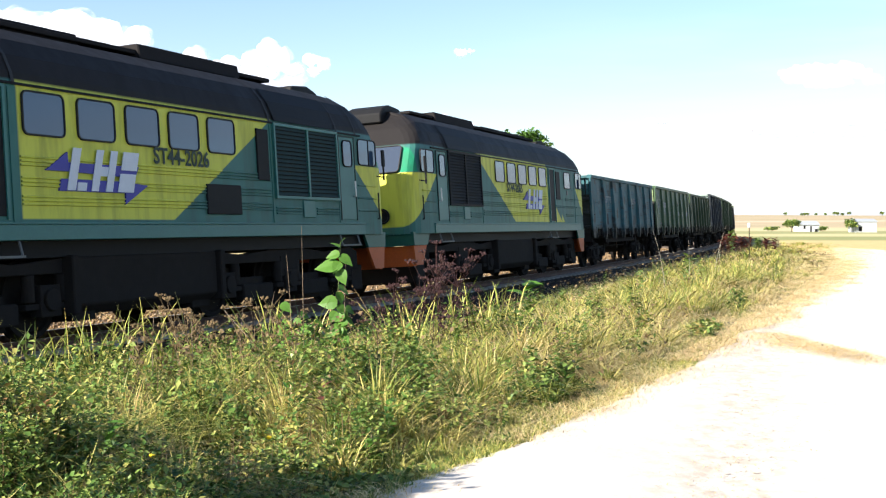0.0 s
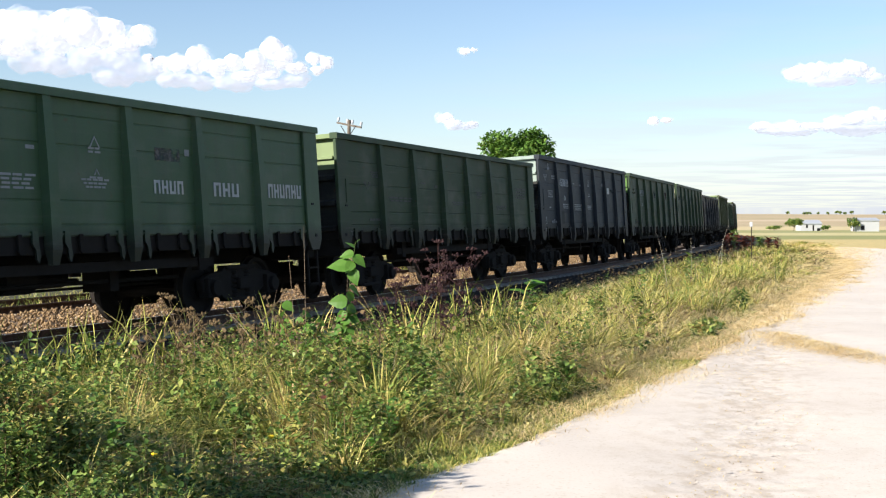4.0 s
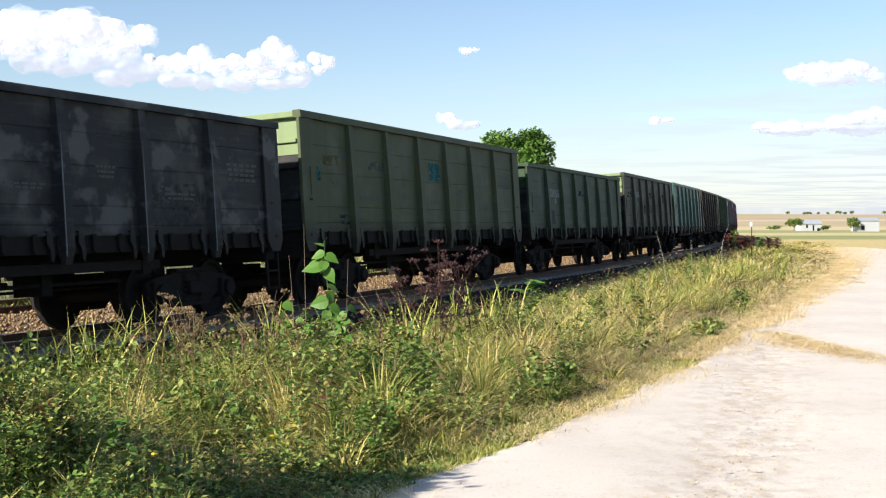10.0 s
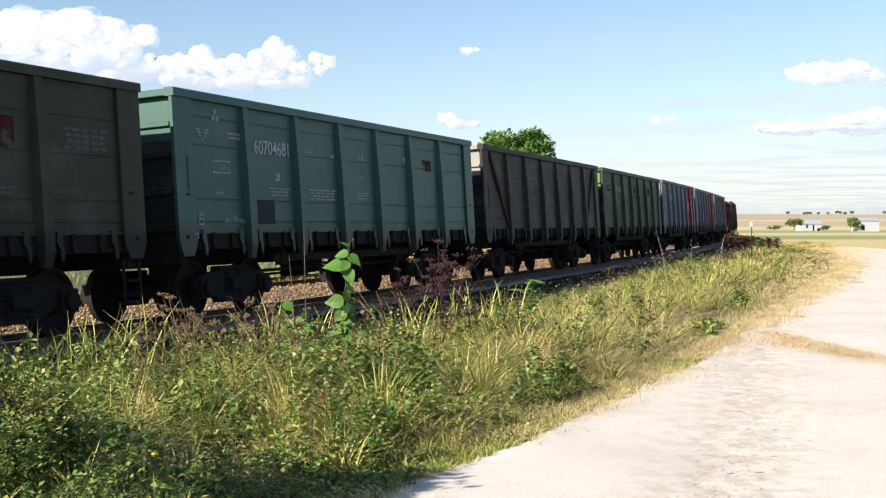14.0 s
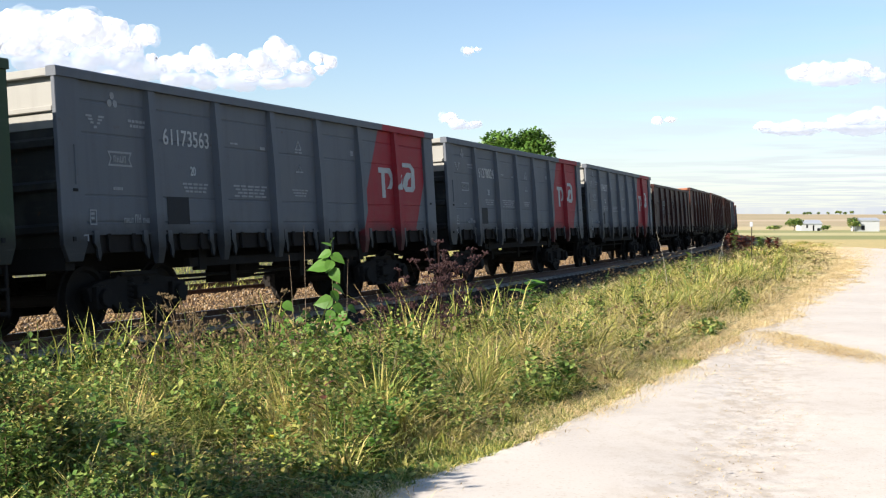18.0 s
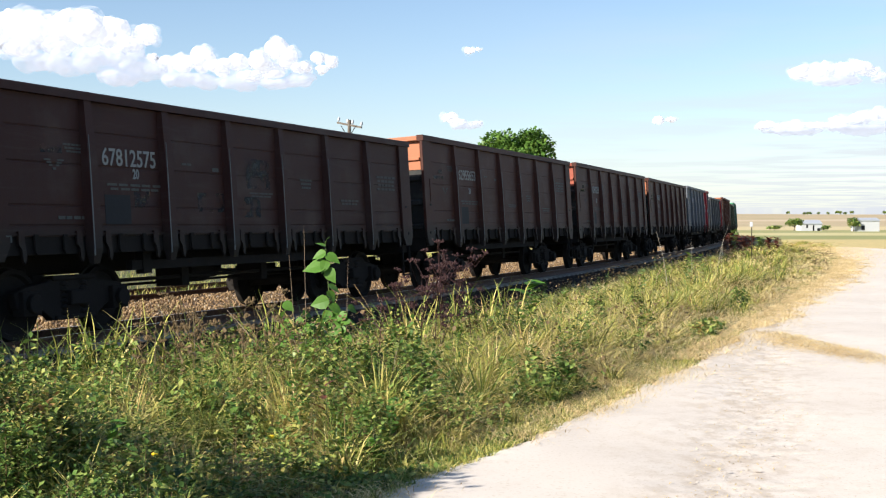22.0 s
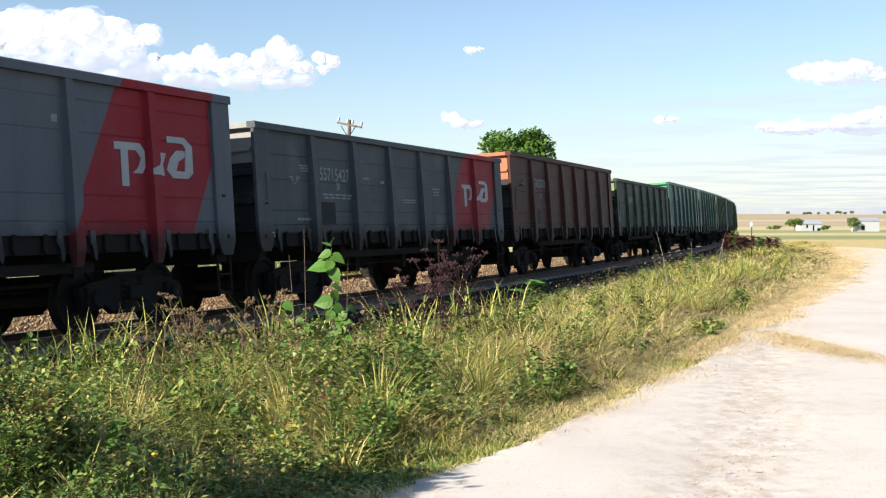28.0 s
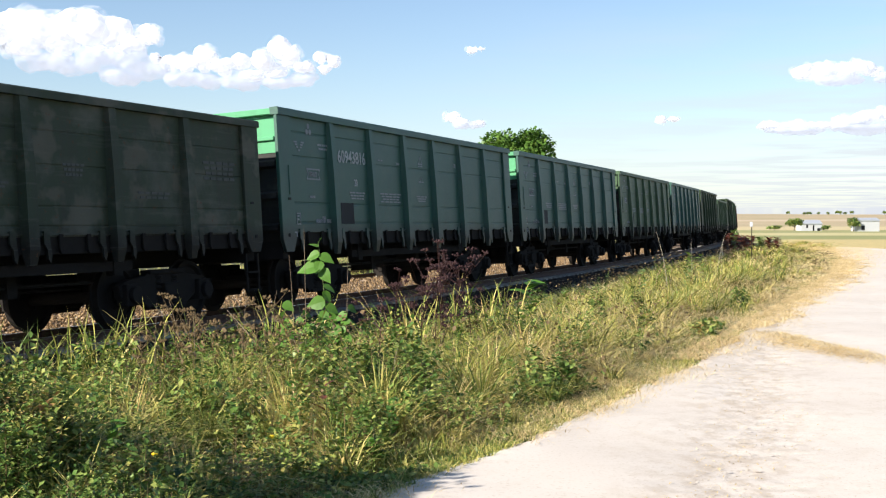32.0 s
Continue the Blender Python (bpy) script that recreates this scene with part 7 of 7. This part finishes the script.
def pole():
    d = 66
    x = at(610, d)
    z = float(ground_z(np.array([x]), np.array([d]))[0])
    top = 1.5 + (395.3 - 213) / 2171 * d - z
    ob = empty("utility_pole", Matrix.Translation((x, d, z)) @ Matrix.Rotation(radians(2), 4, "Y") @ Matrix.Rotation(radians(-30), 4, "Z"), "wooden utility pole with a cross arm and insulators", "utility pole")
    part("mast", Shape().rod((0, 0, 0), (0, 0, top), 0.13, 0.09, 10), WOOD, ob)
    arm = part("cross_arm", Shape().box(-0.8, 0.8, -0.06, 0.06, -0.05, 0.05), WOOD, ob, m=Matrix.Translation((0, 0, top - 0.27)) @ Matrix.Rotation(radians(10), 4, "Y"))
    part("brace", Shape().rod((-0.5, -0.07, top - 0.3), (0, -0.07, top - 0.95), 0.02).rod((0.5, -0.07, top - 0.3), (0, -0.07, top - 0.95), 0.02), STEEL, ob)
    for xx in (-0.75, -0.17, 0.17, 0.75):
        part("insulator", Shape().rod((xx, 0, 0.05), (xx, 0, 0.12), 0.03).rod((xx, 0, 0.12), (xx, 0, 0.30), 0.075, 0.06), TIN, arm)


pole()


def marker():
    d = 48
    x = at(1330, d)
    z = float(ground_z(np.array([x]), np.array([d]))[0])
    ob = empty("line_sign", Matrix.Translation((x, d, z)) @ Matrix.Rotation(radians(-40), 4, "Z"), "white lineside sign on a thin grey post", "sign")
    part("post", Shape().rod((0, 0, 0), (0, 0, 1.5 - z), 0.018), STEEL, ob)
    part("board", Shape().box(-0.06, 0.06, -0.05, -0.02, 1.36 - z, 1.55 - z), WALL_WHITE, ob, bevel=0.01)


marker()


# ---------- clouds ----------
def cloud(lobes, seed, label, base=(), d=3000):
    """A heap of half-see-through billows, with a thinner foot coloured grey for shade."""
    rnd = random.Random(seed)
    mx = sum(q[0] for q in lobes) / len(lobes)
    ob = empty("cloud", Matrix.Translation((at(mx, d), d, 0)), label, "cloud")
    for name, rows, material, kids in (("billow", lobes, CLOUD, 6), ("wisp", lobes, CLOUD_WISP, 3), ("cloud_base", base, CLOUD_SHADE, 4)):
        if not rows:
            continue
        bm = bmesh.new()
        for px, py, r, flat in rows:
            big = r / 2171 * d * (0.84 if name == "billow" else 1.06)
            c = Vector((at(px, d) - at(mx, d), rnd.uniform(-0.4, 0.4) * big, EYE + (395.3 - py) / 2171 * d))
            spots = [(c, big * 0.8)]
            for i in range(kids):
                v_ = Vector((rnd.gauss(0, 1), rnd.gauss(0, 0.6), rnd.gauss(0.25, 0.9))).normalized()
                spots.append((c + Vector((v_.x * big * 0.6, v_.y * big * 0.5, v_.z * big * 0.55 * flat)), big * rnd.uniform(0.4, 0.7)))
            for p, rr in spots:
                bmesh.ops.create_icosphere(bm, subdivisions=4 if rr > 20 else 3, radius=rr, matrix=Matrix.Translation(p) @ Matrix.Diagonal((1.08, 1, flat, 1)))
        bm.normal_update()
        for q in bm.verts:
            q.co += q.normal * (noise.fractal(q.co * 0.035, 0.8, 2.1, 5) * (5.0 if name == "billow" else 9.0))
        me = bpy.data.meshes.new(name)
        bm.to_mesh(me)
        bm.free()
        me.polygons.foreach_set("use_smooth", [True] * len(me.polygons))
        me.materials.append(material)
        tagged(part(name, me, material, ob), kind="stuff")
    CLOUDS.append((ob, Vector(ob.location)))


CLOUDS = []
cloud([(-30, 62, 44, 0.9), (15, 58, 40, 0.95), (60, 58, 42, 0.9), (110, 58, 42, 0.95), (150, 62, 42, 0.95), (190, 66, 36, 0.95), (215, 84, 26, 0.8), (90, 82, 34, 0.8), (30, 84, 34, 0.8), (160, 88, 28, 0.7), (246, 66, 22, 1.0), (258, 72, 14, 1.0)], 1,
      "large white cumulus cloud with a grey base", [(40, 112, 34, 0.5), (100, 116, 36, 0.5), (160, 116, 38, 0.55), (220, 112, 36, 0.6), (255, 128, 34, 0.5), (310, 142, 30, 0.4), (200, 140, 40, 0.3)])
cloud([(262, 104, 11, 0.9), (285, 114, 18, 0.8), (315, 116, 22, 0.8), (348, 108, 26, 0.9), (380, 122, 24, 0.7), (415, 116, 22, 0.75), (450, 112, 26, 0.8), (482, 92, 22, 1.05), (500, 104, 24, 0.9), (475, 128, 24, 0.6), (430, 138, 24, 0.5), (523, 122, 18, 0.8), (552, 108, 13, 1.0), (575, 112, 14, 0.9), (560, 124, 14, 0.8)], 2,
      "long white cumulus cloud with rounded heads", [(350, 146, 30, 0.4), (410, 152, 34, 0.35), (470, 150, 30, 0.35), (520, 144, 26, 0.4)])
cloud([(822, 93, 11, 0.75), (836, 91, 8, 0.7)], 3, "small white cloud puff")
cloud([(785, 212, 15, 0.65), (805, 218, 13, 0.5), (830, 221, 12, 0.4)], 4, "small flat white cloud", [(812, 224, 22, 0.3)])
cloud([(1408, 132, 20, 0.75), (1440, 130, 22, 0.75), (1475, 128, 22, 0.75), (1508, 124, 22, 0.8), (1530, 130, 14, 0.7)], 5, "flat white cumulus cloud", [(1470, 146, 40, 0.25), (1550, 140, 20, 0.5)])
cloud([(1155, 215, 11, 0.6), (1175, 214, 12, 0.6)], 6, "small flat white cloud")
cloud([(1345, 228, 22, 0.25), (1390, 226, 26, 0.28), (1435, 224, 28, 0.3), (1480, 218, 28, 0.36), (1520, 210, 26, 0.5), (1555, 206, 24, 0.55), (1595, 210, 30, 0.5)], 7, "long flat bank of white cloud", [(1400, 234, 50, 0.12), (1520, 230, 60, 0.14)])


# an unseen young tree, added beyond the picture's edge to shade the verge
def shade_caster():
    rnd = np.random.RandomState(21)
    x, y = -2.78, 4.85
    ob = empty("shade_caster", Matrix.Translation((x, y, float(ground_z(np.array([x]), np.array([y]))[0]))), "unseen young broadleaf tree added to shade the verge", "tree")
    sh = Shape().rod((0, 0, -0.1), (0, 0, 1.4), 0.022, 0.016, 8)
    tips = []
    for i in range(12):
        a = i * 2.4
        tip = Vector((0.24 * math.cos(a), 0.24 * math.sin(a), rnd.uniform(1.50, 1.78)))
        sh.rod((0, 0, 1.3), tip, 0.010, 0.004, 6)
        tips.append(tip)
    part("trunk", sh, BARK, ob)
    n = 3200
    c = np.array([tuple(q) for q in tips])[rnd.randint(0, 12, n)]
    p = c * rnd.uniform(0.2, 1.05, n)[:, None] ** np.array([1, 1, 0]) + rnd.normal(0, 1, (n, 3)) * np.array([0.09, 0.09, 0.09])
    leaves(rnd, p, rnd.uniform(0.06, 0.11, n), TREE_LEAF, "crown", parent=ob, flat=0.8)


shade_caster()


# ---------- movement ----------
def motions():
    for ob, s, half in MOVERS:
        walk(ob, [(0.5 * i, line_pose(s - run(0.5 * i), half)) for i in range(65)])
    for w, s, own, r, place in WHEELS:
        # the wheels roll while their vehicle is in view
        rows, t, i = [], 0.0, 0
        ts = [0.05 * j for j in range(641)]
        near = [q for q in ts if -48 < s + own - run(q) < 45]
        if not near:
            near = [0.0, 0.05]
        use = sorted({0.0, *near, 32.0})
        for q in use:
            c = min(max(q, near[0]), near[-1])
            turn = -(run(c) - run(near[0])) / r
            rows.append((q, Matrix.Translation(place) @ Matrix.Rotation(turn % (2 * math.pi), 4, "Y")))
        walk(w, rows)
    # the weed's tip, centimetres to the right of its rest, every half second
    tips = (9, 13, 9, 4, 18, 11, 16, 25, 20, 12, 6, 0, -1, -17, -9, -2, -21, -4, 0, -8, -7, -6, -9, 10, 12, 7, 20, 9, 15, 0, 4, -8, -2, -7, -13, -3, -1, 1, 0, 6, -8, -9, -3, -7, -6, -9, -8, -11, -6, -6, 13, 9, 2, -6, 3, -6, -1, -7, 12, 2, 10, -7, 1, -10, -12)
    for ob, m in SWAY:
        walk(ob, [(0.5 * i, m @ Matrix.Rotation(0.01 * c / 1.28, 4, "Y")) for i, c in enumerate(tips)])
    for ob, p in CLOUDS:
        walk(ob, [(0.0, Matrix.Translation(p)), (32.0, Matrix.Translation(p + Vector((20.0, 0, 3.0))))])


motions()
